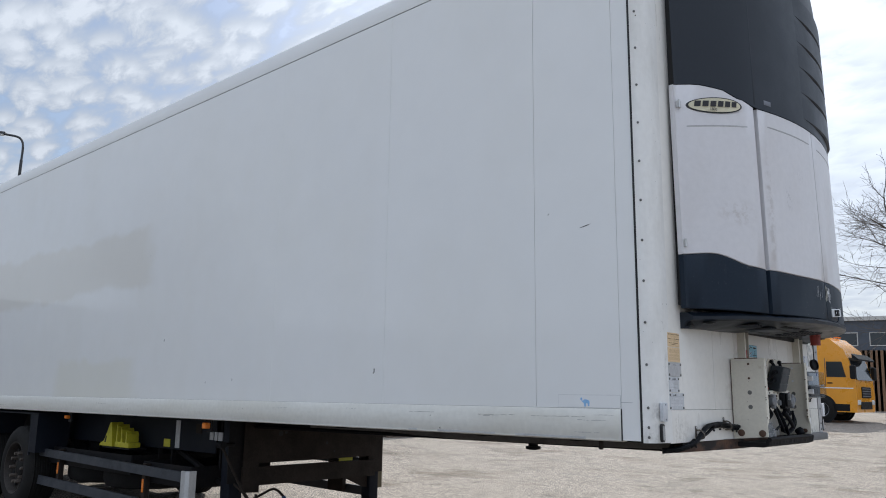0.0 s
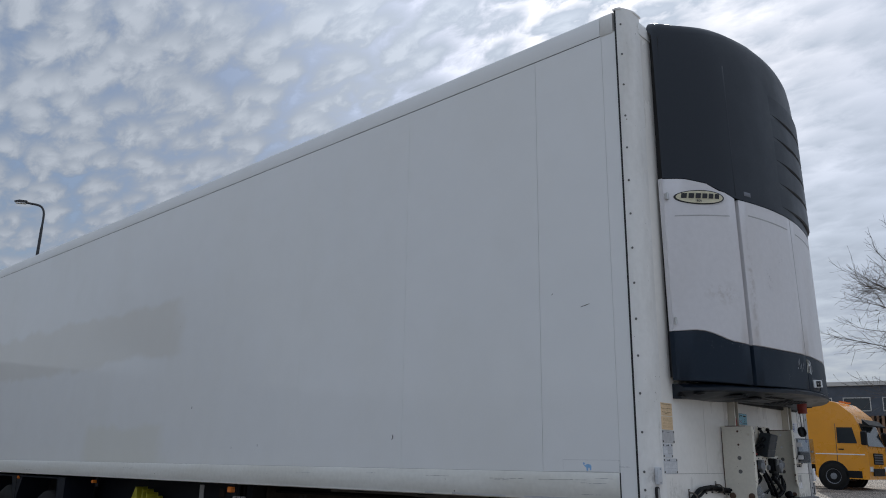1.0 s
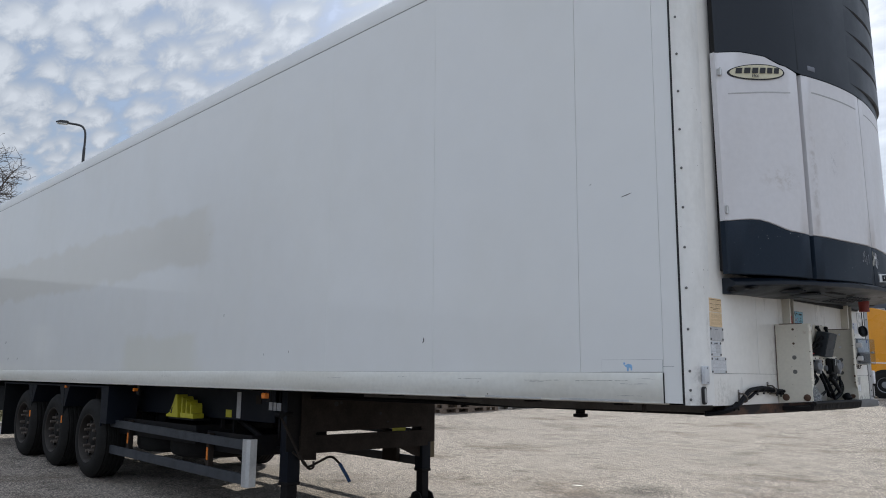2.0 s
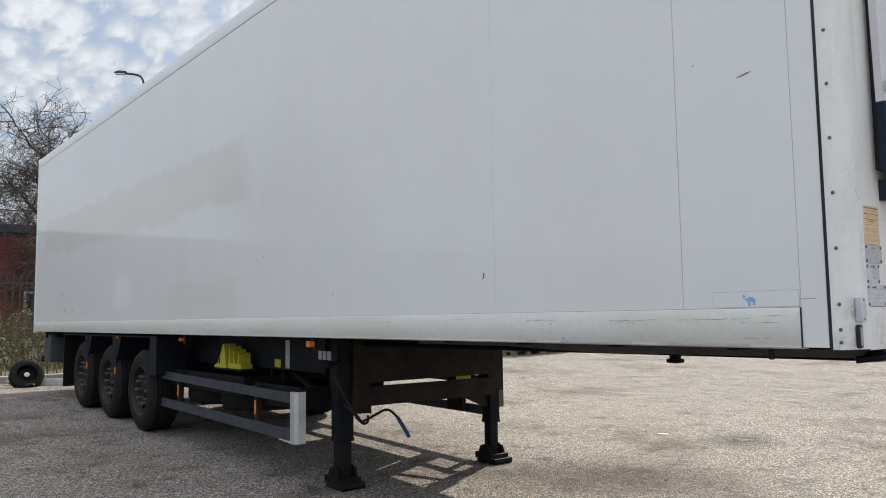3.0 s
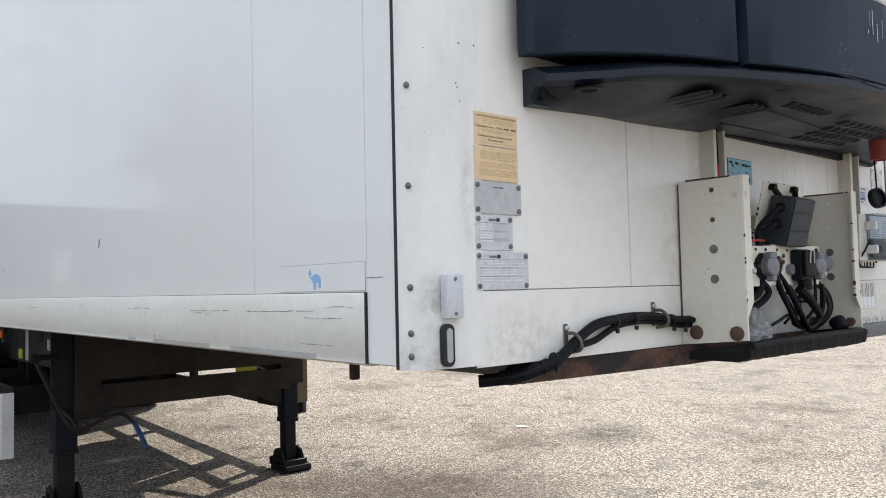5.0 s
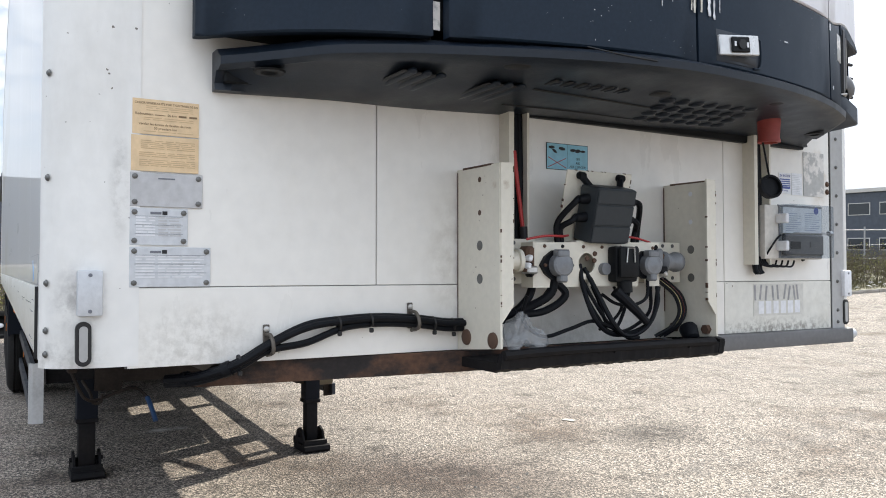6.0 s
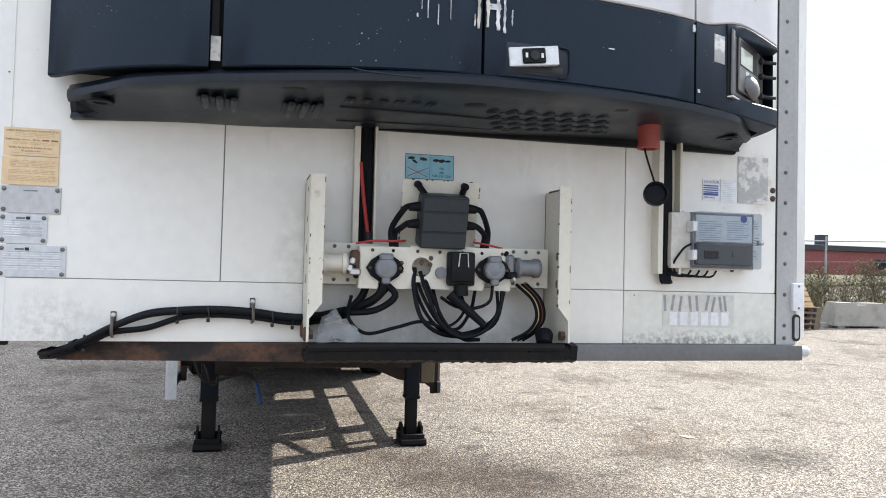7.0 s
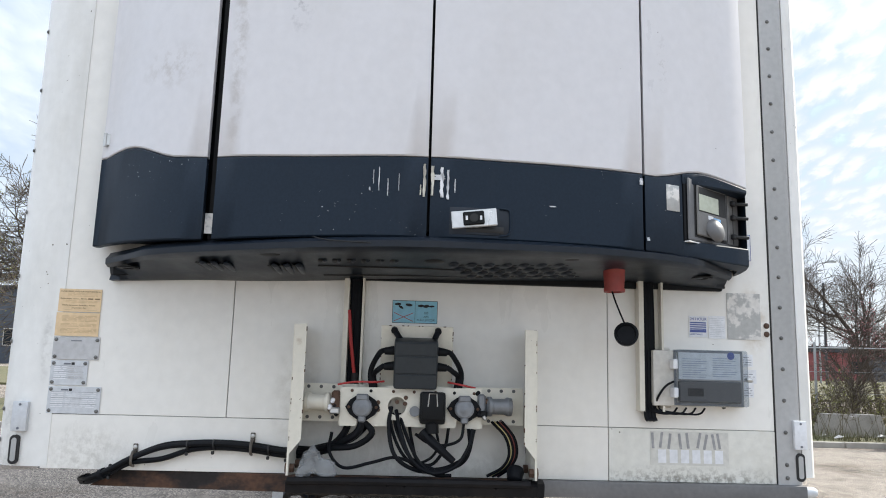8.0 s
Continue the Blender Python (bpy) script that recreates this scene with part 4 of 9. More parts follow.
# top hood: one domed shell
bm = B()
ny, rings = 56, []
levels = [(3.24, 1.0), (3.255, 1.0), (3.7, 1.0), (4.1, 1.0), (4.18, 0.997), (4.24, 0.99), (4.285, 0.98), (4.33, 0.962), (4.365, 0.93), (4.392, 0.85), (4.412, 0.62), (4.426, 0.3), (4.432, 0.0)]
for z, f in levels:
    ring = []
    for k in range(ny + 1):
        y = Y_LO + (Y_HI - Y_LO) * (0.5 - 0.5 * math.cos(math.pi * k / ny))
        zz = interp(WHITE_TOP, y) if z == 3.24 else max(z, interp(WHITE_TOP, y) + 0.02)
        # the grille section in the middle is cut back at its top edge, and the hood droops to its ends
        middle = smooth(-0.24, -0.14, y) * (1 - smooth(0.75, 0.95, y))
        zz -= 0.05 * smooth(4.0, 4.3, z) * smooth(0.45, 1.05, abs(y - 0.03))
        rim_ = max(0.0, 1 - min(y - Y_LO, Y_HI - y) / 0.09)
        zz -= 0.09 * smooth(3.9, 4.3, z) * (1 - math.sqrt(1 - rim_ ** 2))
        cut = 1 - 0.015 * middle * smooth(4.04, 4.3, z)
        ring.append(bm.verts.new((max(bulge(y) - 0.013 * (zz - 2), 0.0) * f * cut, y, zz)))
    rings.append(ring)
for i in range(len(rings) - 1):
    for k in range(ny):
        bm.faces.new((rings[i][k], rings[i][k + 1], rings[i + 1][k + 1], rings[i + 1][k]))
part("top_hood", bm, NAVY_TOP, unit, "dark navy domed top hood", sharp=50)
# long horizontal pressed ribs of the condenser grille
for k in range(5):
    z = 3.2 + 0.172 * k
    bm = shell(-0.5, 0.9, lambda y: max(z, interp(WHITE_TOP, y) + 0.012), const(z + 0.16), 0.02, lambda y: 0.029 * smooth(-0.5, 0.5, y) - 0.012, 2, lip=0.008)
    part("grille_louvre", bm, NAVY_TOP, unit)
part("hood_fold", shell(-0.585, -0.572, const(3.17), const(4.1), 0.012, 0.0004, 3, lip=0.0006), NAVY_TOP, unit)
part("top_latch", box(B(), 0.21, 0.25, -0.34, -0.28, 4.385, 4.42, 0.004), NAVY_TOP, unit)
part("hood_number", shell(-0.5, -0.44, const(3.185), const(3.213), 0.006, 0.0012, 1, ny=3, lip=0.0004), INK, unit)
# hood hinges on the near edge
for z in (3.12, 2.33):
    bm = box(B(), 0.05, 0.072, Y_LO + 0.008, Y_LO + 0.028, z - 0.02, z + 0.02, 0.003)
    cyl(bm, (0.07, Y_LO + 0.01, z - 0.022), (0.07, Y_LO + 0.01, z + 0.022), 0.006, seg=10)
    part("hood_hinge", bm, STEEL, unit, "small steel hood hinge")
# oval badge on the curved panel
def face(y, z=3.125):
    return bulge(y) - 0.013 * (z - 2)


bm = B()
ring0, ring1 = [], []
for k in range(36):
    a = 2 * math.pi * k / 36
    y, z = -0.815 + 0.135 * math.cos(a), 3.125 + 0.047 * math.sin(a) + 0.06 * 0.135 * math.cos(a)
    ring0.append(bm.verts.new((face(y) + 0.001, y, z)))
    ring1.append(bm.verts.new((face(y) + 0.006, y, z)))
for k in range(36):
    bm.faces.new((ring0[k], ring0[(k + 1) % 36], ring1[(k + 1) % 36], ring1[k]))
bm.faces.new(ring1)
badge_mat = mat("cream_badge", (0.62, 0.58, 0.42), 0.35)
badge = part("badge", bm, BLACKINK, unit, "oval cream badge with a dark rim")
bm = B()
ring1 = []
for k in range(36):
    a = 2 * math.pi * k / 36
    y, z = -0.817 + 0.127 * math.cos(a), 3.1255 + 0.041 * math.sin(a) + 0.06 * 0.127 * math.cos(a)
    ring1.append(bm.verts.new((face(y) + 0.0075, y, z)))
bm.faces.new(ring1)
part("badge_field", bm, badge_mat, badge)
for k in range(6):
    y = -0.922 + 0.0355 * k
    bm = B()
    vs = [bm.verts.new((face(yy) + 0.0095, yy, zz + 0.06 * (yy + 0.815))) for yy, zz in ((y, 3.117), (y + 0.027, 3.117), (y + 0.031, 3.15), (y + 0.004, 3.15))]
    bm.faces.new(vs)
    part("badge_bar", bm, BLACKINK, badge)
slope = math.atan2(bulge(-0.78) - bulge(-0.9), 0.12)
m = Matrix.Translation((face(-0.85) + 0.0095, -0.86, 3.09)) @ Matrix.Rotation(-slope, 4, "Z") @ front_face(0, 0, 0)
words("badge_number", "1800", 0.022, m, BLACKINK, badge)

# drip tray under the hood: rim, sloping underside with slots
def tray_edge(y):
    return max(0.05, 0.44 - (0.28 if y > 0.05 else 0.33) * (y - 0.05) ** 2 - 0.5 * max(0.0, y - 0.85) ** 2)


bm = B()
ny, rows_ = 60, []
for k in range(ny + 1):
    y = -0.95 + 1.995 * k / ny
    x = tray_edge(min(max(y, -0.94), 1.03))
    dz = interp([(-1.03, -0.02), (-0.6, -0.012), (0.1, 0.0), (0.7, 0.008), (1.07, 0.0)], y)
    end = math.sqrt(min(1.0, min(y + 0.95, 1.045 - y) / 0.2 + 0.12))
    prof = [(0.0, 1.982 + dz), (x * 0.97 * end, 1.98 + dz), (x * end + 0.014, 1.968 + dz), (x * end + 0.034, 1.957 + dz), (x * end + 0.032, 1.94 + dz), (x * end + 0.01, 1.932 + dz), (x * end * 0.9, 1.935 + dz), (x * end * 0.5, 1.92 + dz * 1.5), (0.03, 1.91 + dz * 1.8), (0.0, 1.91 + dz * 1.8)]
    rows_.append([bm.verts.new((u, y, v)) for u, v in prof])
for i in range(ny):
    for k in range(9):
        bm.faces.new((rows_[i][k], rows_[i + 1][k], rows_[i + 1][k + 1], rows_[i][k + 1]))
for i in (0, ny):
    bm.faces.new(rows_[i])
tray = part("drip_tray", bm, TRAY, unit, "dusty dark grey moulded drip tray")


def under(x, y):
    dz = interp([(-1.03, -0.02), (-0.6, -0.012), (0.1, 0.0), (0.7, 0.008), (1.07, 0.0)], y)
    t = x / tray_edge(y)
    return (1.91 + dz * 1.8) + (1.92 + dz * 1.5 - 1.91 - dz * 1.8) * min(1, t / 0.5) + max(0, t - 0.5) / 0.4 * 0.018


def slot(x, y, lx, ly, ang, deep=0.008, material=TRAY, name="tray_rib"):
    """A rounded bar on the underside of the tray."""
    bm = B()
    bmesh.ops.create_uvsphere(bm, u_segments=16, v_segments=8, radius=1.0)
    for v in bm.verts:
        stretch_ = (lx / 2 - ly / 2) * (1 if v.co.x > 1e-4 else -1 if v.co.x < -1e-4 else 0)
        v.co = Vector((v.co.x * ly / 2 + stretch_, v.co.y * ly / 2, v.co.z * deep))
    bm.transform(Matrix.Translation((x, y, under(x, y))) @ Matrix.Rotation(radians(ang), 4, "Z"))
    return part(name, bm, material, tray)


for y in (-0.6, -0.565, -0.53, -0.39, -0.355, -0.32):
    slot(0.19, y, 0.17, 0.021, 2, deep=0.007)
    slot(0.185, y - 0.0165, 0.16, 0.013, 2, deep=0.003, material=SEAL, name="tray_groove")
for k in range(6):
    slot(0.29, -0.253 + 0.0415 * k, 0.045, 0.014, 8, 0.0035, material=SEAL, name="tray_groove")
    slot(0.29, -0.24 + 0.0415 * k, 0.04, 0.012, 8, 0.005)
for i in range(4):
    for k in range(7):
        slot(0.27 - 0.055 * i, 0.135 + 0.052 * k + 0.022 * i, 0.045, 0.028, 20, 0.009)
        slot(0.255 - 0.055 * i, 0.158 + 0.052 * k + 0.022 * i, 0.036, 0.013, 20, 0.002, material=SEAL, name="tray_groove")
for a, b in (((0.238, -0.265), (0.196, 0.21)), ((0.105, -0.262), (0.08, 0.268))):
    part("tray_groove", tube(B(), [(a[0], a[1], under(*a) - 0.0005), ((a[0] + b[0]) / 2, (a[1] + b[1]) / 2, under((a[0] + b[0]) / 2, (a[1] + b[1]) / 2) - 0.0005), (b[0], b[1], under(*b) - 0.0005)], 0.0035, 6), SEAL, tray)
for x, y in ((0.35, -0.39), (0.3, 0.077), (0.33, 0.47)):
    slot(x, y, 0.062, 0.05, 80, 0.006, material=SEAL, name="tray_boss")
for x, y in ((0.12, -0.86), (0.13, 0.93)):
    bm = lathe(B(), [(0, 0.034), (0.004, 0.032), (0.004, 0.02), (0.0, 0.016)], (x, y, under(x, y) + 0.002), (0, 0, -1), 16)
    part("tray_boss", bm, BLACK, tray)
part("tray_crack", tube(B(), [(tray_edge(-0.26) + 0.0155, -0.26, 1.968), (tray_edge(-0.23) + 0.035, -0.23, 1.9565), (tray_edge(-0.17) + 0.0352, -0.17, 1.951), (tray_edge(-0.1) + 0.0352, -0.1, 1.948)], 0.0018, 5), SEAL, tray)
part("tray_flange", box(B(), 0.0, 0.05, -0.935, -0.73, 1.89, 1.915, 0.003), BLACK, unit)
part("tray_flange", box(B(), 0.0, 0.02, -0.68, 1.04, 1.902, 1.93, 0.003), BLACK, unit)
# added pale block in place of the wall seen through the tray gap
part("wall_stand_in", box(B(), 0.02, 0.05, -0.86, -0.81, 1.95, 1.975, 0.004), PLATE, unit, "pale block added where the wall shows through the tray gap")

# lock plate and its recess
m = Matrix.Translation((bulge(0.18) + 0.004, 0.18, 2.027)) @ Matrix.Rotation(radians(1.5), 4, "X") @ Matrix.Rotation(-0.1, 4, "Z")
bm = box(B(), -0.004, 0.012, -0.062, 0.062, -0.024, 0.024, 0.002)
bm.transform(m @ Matrix.Rotation(radians(4), 4, "X"))
lock = part("lock_plate", bm, SILVER, unit, "silver door lock plate")
bm = box(B(), 0.012, 0.018, -0.03, 0.028, -0.019, 0.019, 0.003)
bm.transform(m @ Matrix.Rotation(radians(4), 4, "X"))
part("lock_insert", bm, BLACK, lock)
bm = cyl(B(), (0.018, 0, 0), (0.022, 0, 0), 0.012, seg=14)
bm.transform(m)
part("key_slot", bm, SEAL, lock)
for y in (-0.02, 0.019):
    bm = box(B(), 0.0181, 0.0187, y - 0.003, y + 0.003, -0.006, 0.006)
    bm.transform(m)
    part("lock_mark", bm, PAPER, lock)
rec_ = part("lock_recess", shell(0.112, 0.278, const(1.983), const(2.06), 0.02, 0.0016, 1, lip=0.0014), NAVY_TOP, unit, "shallow moulded recess round the lock")
# black patch puts the shade under the lock plate into the colour
part("recess_shade", shell(0.15, 0.262, const(1.99), const(2.008), 0.02, 0.0024, 1, lip=0.001), SEAL, unit)
part("recess_rim", tube(B(), [(bulge(0.25) + 0.003, 0.25, 2.061), (bulge(0.274) + 0.003, 0.274, 2.058), (bulge(0.28) + 0.003, 0.28, 2.045), (bulge(0.28) + 0.003, 0.28, 2.0), (bulge(0.272) + 0.003, 0.272, 1.986), (bulge(0.25) + 0.003, 0.25, 1.982)], 0.0025, 6), NAVY, rec_)
# recessed controller at the far corner: brow, sill and end cheek of the hood round it
part("controller_brow", shell(0.8125, Y_HI, const(2.19), lambda y: interp(BAND_TOP, y) - 0.002, 0.09, 0.004), NAVY, unit, "navy brow over the controller")
part("controller_sill", shell(0.8125, Y_HI, lambda y: interp(BAND_BOT, y), const(2.014), 0.09), NAVY, unit, "navy sill below the controller")
part("end_cheek", shell(1.062, Y_HI, const(2.0), const(2.222), 0.05), NAVY, unit)
cm = Matrix.Translation((0.212, 0.937, 2.115)) @ Matrix.Rotation(radians(38), 4, "Z")
RIMGREY = mat("grey_controller_rim", (0.12, 0.12, 0.125), 0.4, stain=(0.2, 0.2, 0.2), stain_scale=20)
FACEGREY = mat("warm_grey_keypad", (0.15, 0.145, 0.14), 0.35, stain=(0.1, 0.1, 0.1), stain_scale=20)
LCD = mat("pale_green_display", (0.45, 0.48, 0.38), 0.12, stain=(0.6, 0.58, 0.46), stain_scale=12, bump=0)


def ctrl_part(name, x0, x1, y0, y1, z0, z1, material, parent, label="", bevel=0.0):
    bm = box(B(), x0, x1, y0, y1, z0, z1, bevel)
    bm.transform(cm)
    return part(name, bm, material, parent, label)


ctrl = ctrl_part("controller", -0.10, 0.0, -0.15, 0.15, -0.101, 0.101, BLACK, unit, "recessed controller with a display behind a window", 0.004)
ctrl_part("controller_rim", 0.0, 0.008, -0.1425, 0.1425, -0.096, 0.096, RIMGREY, ctrl, bevel=0.004)
ctrl_part("window_groove", 0.0075, 0.009, -0.114, 0.064, -0.084, 0.084, SEAL, ctrl)
ctrl_part("keypad", 0.0085, 0.016, -0.107, 0.057, -0.078, 0.078, FACEGREY, ctrl, bevel=0.003)
ctrl_part("display_recess", 0.0158, 0.0166, -0.102, 0.052, -0.004, 0.072, SEAL, ctrl)
ctrl_part("display", 0.0165, 0.0174, -0.1, 0.008, 0.0, 0.05, LCD, ctrl, "pale green display")
ctrl_part("keypad_mark", 0.016, 0.0166, -0.05, -0.022, -0.022, -0.01, PAPER, ctrl)
ctrl_part("keypad_mark", 0.016, 0.0166, -0.02, 0.02, -0.023, -0.013, BEARBLUE, ctrl)
bm = lathe(B(), [(0, 0.041), (0.006, 0.04), (0.018, 0.033), (0.026, 0.018), (0.028, 0)], (0.015, -0.022, -0.055), (1, 0, 0.35), 20)
bm.transform(cm)
part("dial", bm, RIMGREY, ctrl)
ctrl_part("latch_strip", 0.0075, 0.012, 0.07, 0.132, -0.084, 0.084, FACEGREY, ctrl, bevel=0.002)
ctrl_part("latch_gap", 0.0115, 0.0128, 0.098, 0.101, -0.08, 0.07, SEAL, ctrl)
for z in (0.05, 0.004, -0.058):
    bm = box(B(), 0.012, 0.026, 0.082, 0.1, z - 0.008, z + 0.009, 0.003)
    cyl(bm, (0.02, 0.095, z), (0.052, 0.122, z - 0.003), 0.0065, 0.005, seg=8)
    bm.transform(cm)
    part("latch", bm, SEAL, ctrl, "black rubber latch")
ctrl_part("sill_edge", -0.01, 0.012, -0.15, 0.148, -0.104, -0.1005, POST_WHITE, ctrl, "pale worn edge")
part("controller_sticker", shell(0.755, 0.80, const(2.10), const(2.18), 0.003, 0.0012, 1, lip=0.0005), GREYLAB, unit, "rubbed white sticker")
# large flaked patches of paint near the middle joint
rng = random.Random(11)
for y, z0, z1, w in ((0.04, 2.085, 2.18, 0.008), (0.062, 2.09, 2.175, 0.009), (0.08, 2.135, 2.15, 0.03), (0.088, 2.085, 2.172, 0.011), (0.105, 2.08, 2.165, 0.007), (0.125, 2.1, 2.14, 0.004), (0.03, 2.09, 2.12, 0.004),
                     (-0.03, 2.1, 2.15, 0.002), (-0.06, 2.085, 2.135, 0.003), (-0.085, 2.1, 2.168, 0.003), (-0.1, 2.12, 2.16, 0.002), (-0.11, 2.1, 2.11, 0.005), (0.4, 2.075, 2.078, 0.02), (0.67, 2.165, 2.185, 0.01), (0.69, 2.0, 2.01, 0.01)):
    n = 10
    left = [(y - w / 2 * rng.uniform(0.5, 1.3), z0 + (z1 - z0) * k / n) for k in range(n + 1)]
    right = [(y + w / 2 * rng.uniform(0.5, 1.3), z0 + (z1 - z0) * k / n) for k in range(n, -1, -1)]
    bm = B()
    ring = [bm.verts.new((bulge(u) + 0.0012, u, v)) for u, v in left + right]
    bm.faces.new(ring)
    bmesh.ops.solidify(bm, geom=bm.faces[:], thickness=0.0008)
    part("paint_flake", bm, CREAM if y > 0.0 and y < 0.07 else PAPER, unit)
# red plug socket below the tray with its cap on a cord
plug = part("plug_socket", lathe(B(), [(0, 0.039), (0.02, 0.039), (0.022, 0.034), (0.085, 0.03), (0.09, 0.032), (0.098, 0.032), (0.098, 0.024), (0.05, 0.022)], (0.19, 0.634, 1.965), (0.0, 0, -1), 22), RED, unit, "faded red round power socket")
part("socket_flange", box(B(), 0.135, 0.245, 0.58, 0.69, 1.949, 1.962, 0.004), RED, plug)
part("cap_cord", tube(B(), [(0.17, 0.63, 1.88), (0.168, 0.645, 1.835), (0.16, 0.672, 1.775)], 0.003, 6), CABLE, plug)
part("socket_cap", lathe(B(), [(0, 0.0), (0.001, 0.036), (0.02, 0.037), (0.022, 0.03), (0.012, 0.028), (0.012, 0.0)], (0.148, 0.681, 1.738), (0.9, -0.25, 0.15), 22), CABLE, plug)

# ---- labels, plates, brackets and cables on the front wall ----
def flat(name, y0, y1, z0, z1, material, parent, label="", x=0.0, t=0.0012, bevel=0.0):
    return part(name, box(B(), x, x + t, y0, y1, z0, z1, bevel), material, parent, label)


def bars(parent, y0, y1, rows_, material, x=0.0014, h=0.004, name="print_line", seed=1):
    r = random.Random(seed)
    for z in rows_:
        y = y0
        while y < y1 - 0.004:
            w = min(r.uniform(0.012, 0.05), y1 - y)
            flat(name, y, y + w, z - h / 2, z + h / 2, material, parent, x=x, t=0.0004)
            y += w + r.uniform(0.003, 0.007)


# orange notice with small print, on two sheets
LABEL_FAINT = mat("faded_label_ink", (0.56, 0.41, 0.24), 0.6)
lab = flat("notice_label", -1.112, -0.978, 1.771, 1.845, ORANGE_LABEL, trailer, "faded orange printed notice", x=0.0024)


def notice_line(text, size, y, z):
    words("notice_text", text, size, front_face(0.0039, y, z), LABEL_INK, lab, 0.0002)


notice_line("CHECK WHEELNUTS FOR TIGHTNESS", 0.0064, -1.108, 1.8345)
notice_line("50 km", 0.0066, -0.997, 1.8345)
bars(lab, -1.085, -0.99, [1.8305, 1.8265, 1.822], LABEL_FAINT, 0.0036, 0.0014, seed=3)
notice_line("Radmuttern", 0.0074, -1.107, 1.811)
bars(lab, -1.068, -1.046, [1.8125], LABEL_INK, 0.0036, 0.0014, seed=4)
notice_line("50 km", 0.0074, -1.043, 1.811)
bars(lab, -1.02, -0.982, [1.8132], LABEL_INK, 0.0036, 0.004, seed=14)
bars(lab, -1.09, -0.99, [1.806, 1.802], LABEL_FAINT, 0.0036, 0.0014, seed=5)
notice_line("Vérifier les écrous de fixation de roue", 0.0068, -1.1, 1.790)
notice_line("50 premiers km", 0.0072, -1.07, 1.7815)
bars(lab, -1.09, -0.99, [1.777], LABEL_FAINT, 0.0036, 0.0014, seed=7)
lab2 = flat("notice_label", -1.114, -0.978, 1.693, 1.768, ORANGE_LABEL, trailer, "faded orange printed notice", x=0.0024)
bars(lab2, -1.095, -0.986, [1.757, 1.753, 1.749, 1.745, 1.741], LABEL_FAINT, 0.0036, 0.0016, seed=8)
bars(lab2, -1.098, -0.986, [1.732, 1.728, 1.724, 1.7165, 1.7125, 1.7085, 1.7045], LABEL_FAINT, 0.0036, 0.0016, seed=9)
# riveted type plates
for k, (y0, y1, z0, z1, m_) in enumerate(((-1.115, -0.969, 1.618, 1.69, PLATE), (-1.115, -0.999, 1.537, 1.615, PLATE_LIGHT), (-1.115, -0.951, 1.4485, 1.533, PLATE_LIGHT))):
    pl = flat("type_plate", y0, y1, z0, z1, m_, trailer, "riveted aluminium type plate with small print", x=0.001, t=0.0025, bevel=0.0008)
    for y in (y0 + 0.009, y1 - 0.009):
        for z in (z0 + 0.009, z1 - 0.009):
            part("plate_rivet", lathe(B(), [(0, 0.006), (0.002, 0.006), (0.0035, 0.003), (0.0038, 0)], (0.0035, y, z), (1, 0, 0), 8), RIVET, pl)
    if k == 0:
        bars(pl, -1.06, -1.02, [1.678], INK, 0.0038, 0.003, seed=10)
    else:
        flat("print_mark", y0 + 0.04, y0 + 0.062, z1 - 0.013, z1 - 0.008, INK, pl, x=0.0038, t=0.0004)
        flat("print_mark", y0 + 0.064, y0 + 0.074, z1 - 0.014, z1 - 0.006, BLACKINK, pl, x=0.0038, t=0.0004)
        rows_ = [z1 - 0.02 - 0.0062 * j for j in range(int((z1 - z0 - 0.03) / 0.0062))]
        bars(pl, y0 + 0.012, y0 + 0.05, rows_, PAPER, 0.0038, 0.0032, "field", 20 + k)
        bars(pl, y0 + 0.056, y1 - 0.014, rows_, PLATE if k == 1 else PAPER, 0.0038, 0.0024, "field", 30 + k)
        for z in rows_[::3]:
            flat("rule", y0 + 0.01, y1 - 0.01, z + 0.0025, z + 0.0031, INK, pl, x=0.0037, t=0.0004)
# blue coupling notice
bl = flat("coupling_notice", -0.046, 0.101, 1.766, 1.8405, BLACKINK, trailer, "light blue coupling instruction label", x=0.001, t=0.001)
flat("notice_field", -0.0445, 0.0275, 1.7675, 1.839, SKYBLUE, bl, x=0.002, t=0.0005)
flat("notice_field", 0.0285, 0.0995, 1.7675, 1.839, SKYBLUE, bl, x=0.002, t=0.0005)
for y, z, w, h, a in ((-0.028, 1.828, 0.02, 0.009, 0), (-0.018, 1.818, 0.018, 0.008, -35), (0.008, 1.826, 0.022, 0.01, -10), (0.047, 1.824, 0.02, 0.009, 0), (0.064, 1.823, 0.018, 0.011, 5), (0.082, 1.823, 0.018, 0.007, 0)):
    bm = prism(B(), [(-w / 2, -h / 3), (0, -h / 2), (w / 2, -h / 5), (w / 2.2, h / 3), (0, h / 2), (-w / 2, h / 4)], "x", 0, 0.0004)
    bm.transform(Matrix.Translation((0.0025, y, z)) @ Matrix.Rotation(radians(a), 4, "X"))
    part("notice_picture", bm, BLACKINK, bl)
for s in (1, -1):
    bm = box(B(), 0, 0.0004, -0.034, 0.034, -0.001, 0.001)
    bm.transform(Matrix.Translation((0.0025, -0.009, 1.786)) @ Matrix.Rotation(radians(s * 24), 4, "X"))
    part("notice_cross", bm, REDWIRE, bl)
for text, z in (("EBS", 1.797), ("ABS", 1.785), ("ALB (LSV/CDF)", 1.774)):
    words("notice_text", text, 0.0095, front_face(0.0026, 0.064, z), BLACKINK, bl, 0.0002, "CENTER")
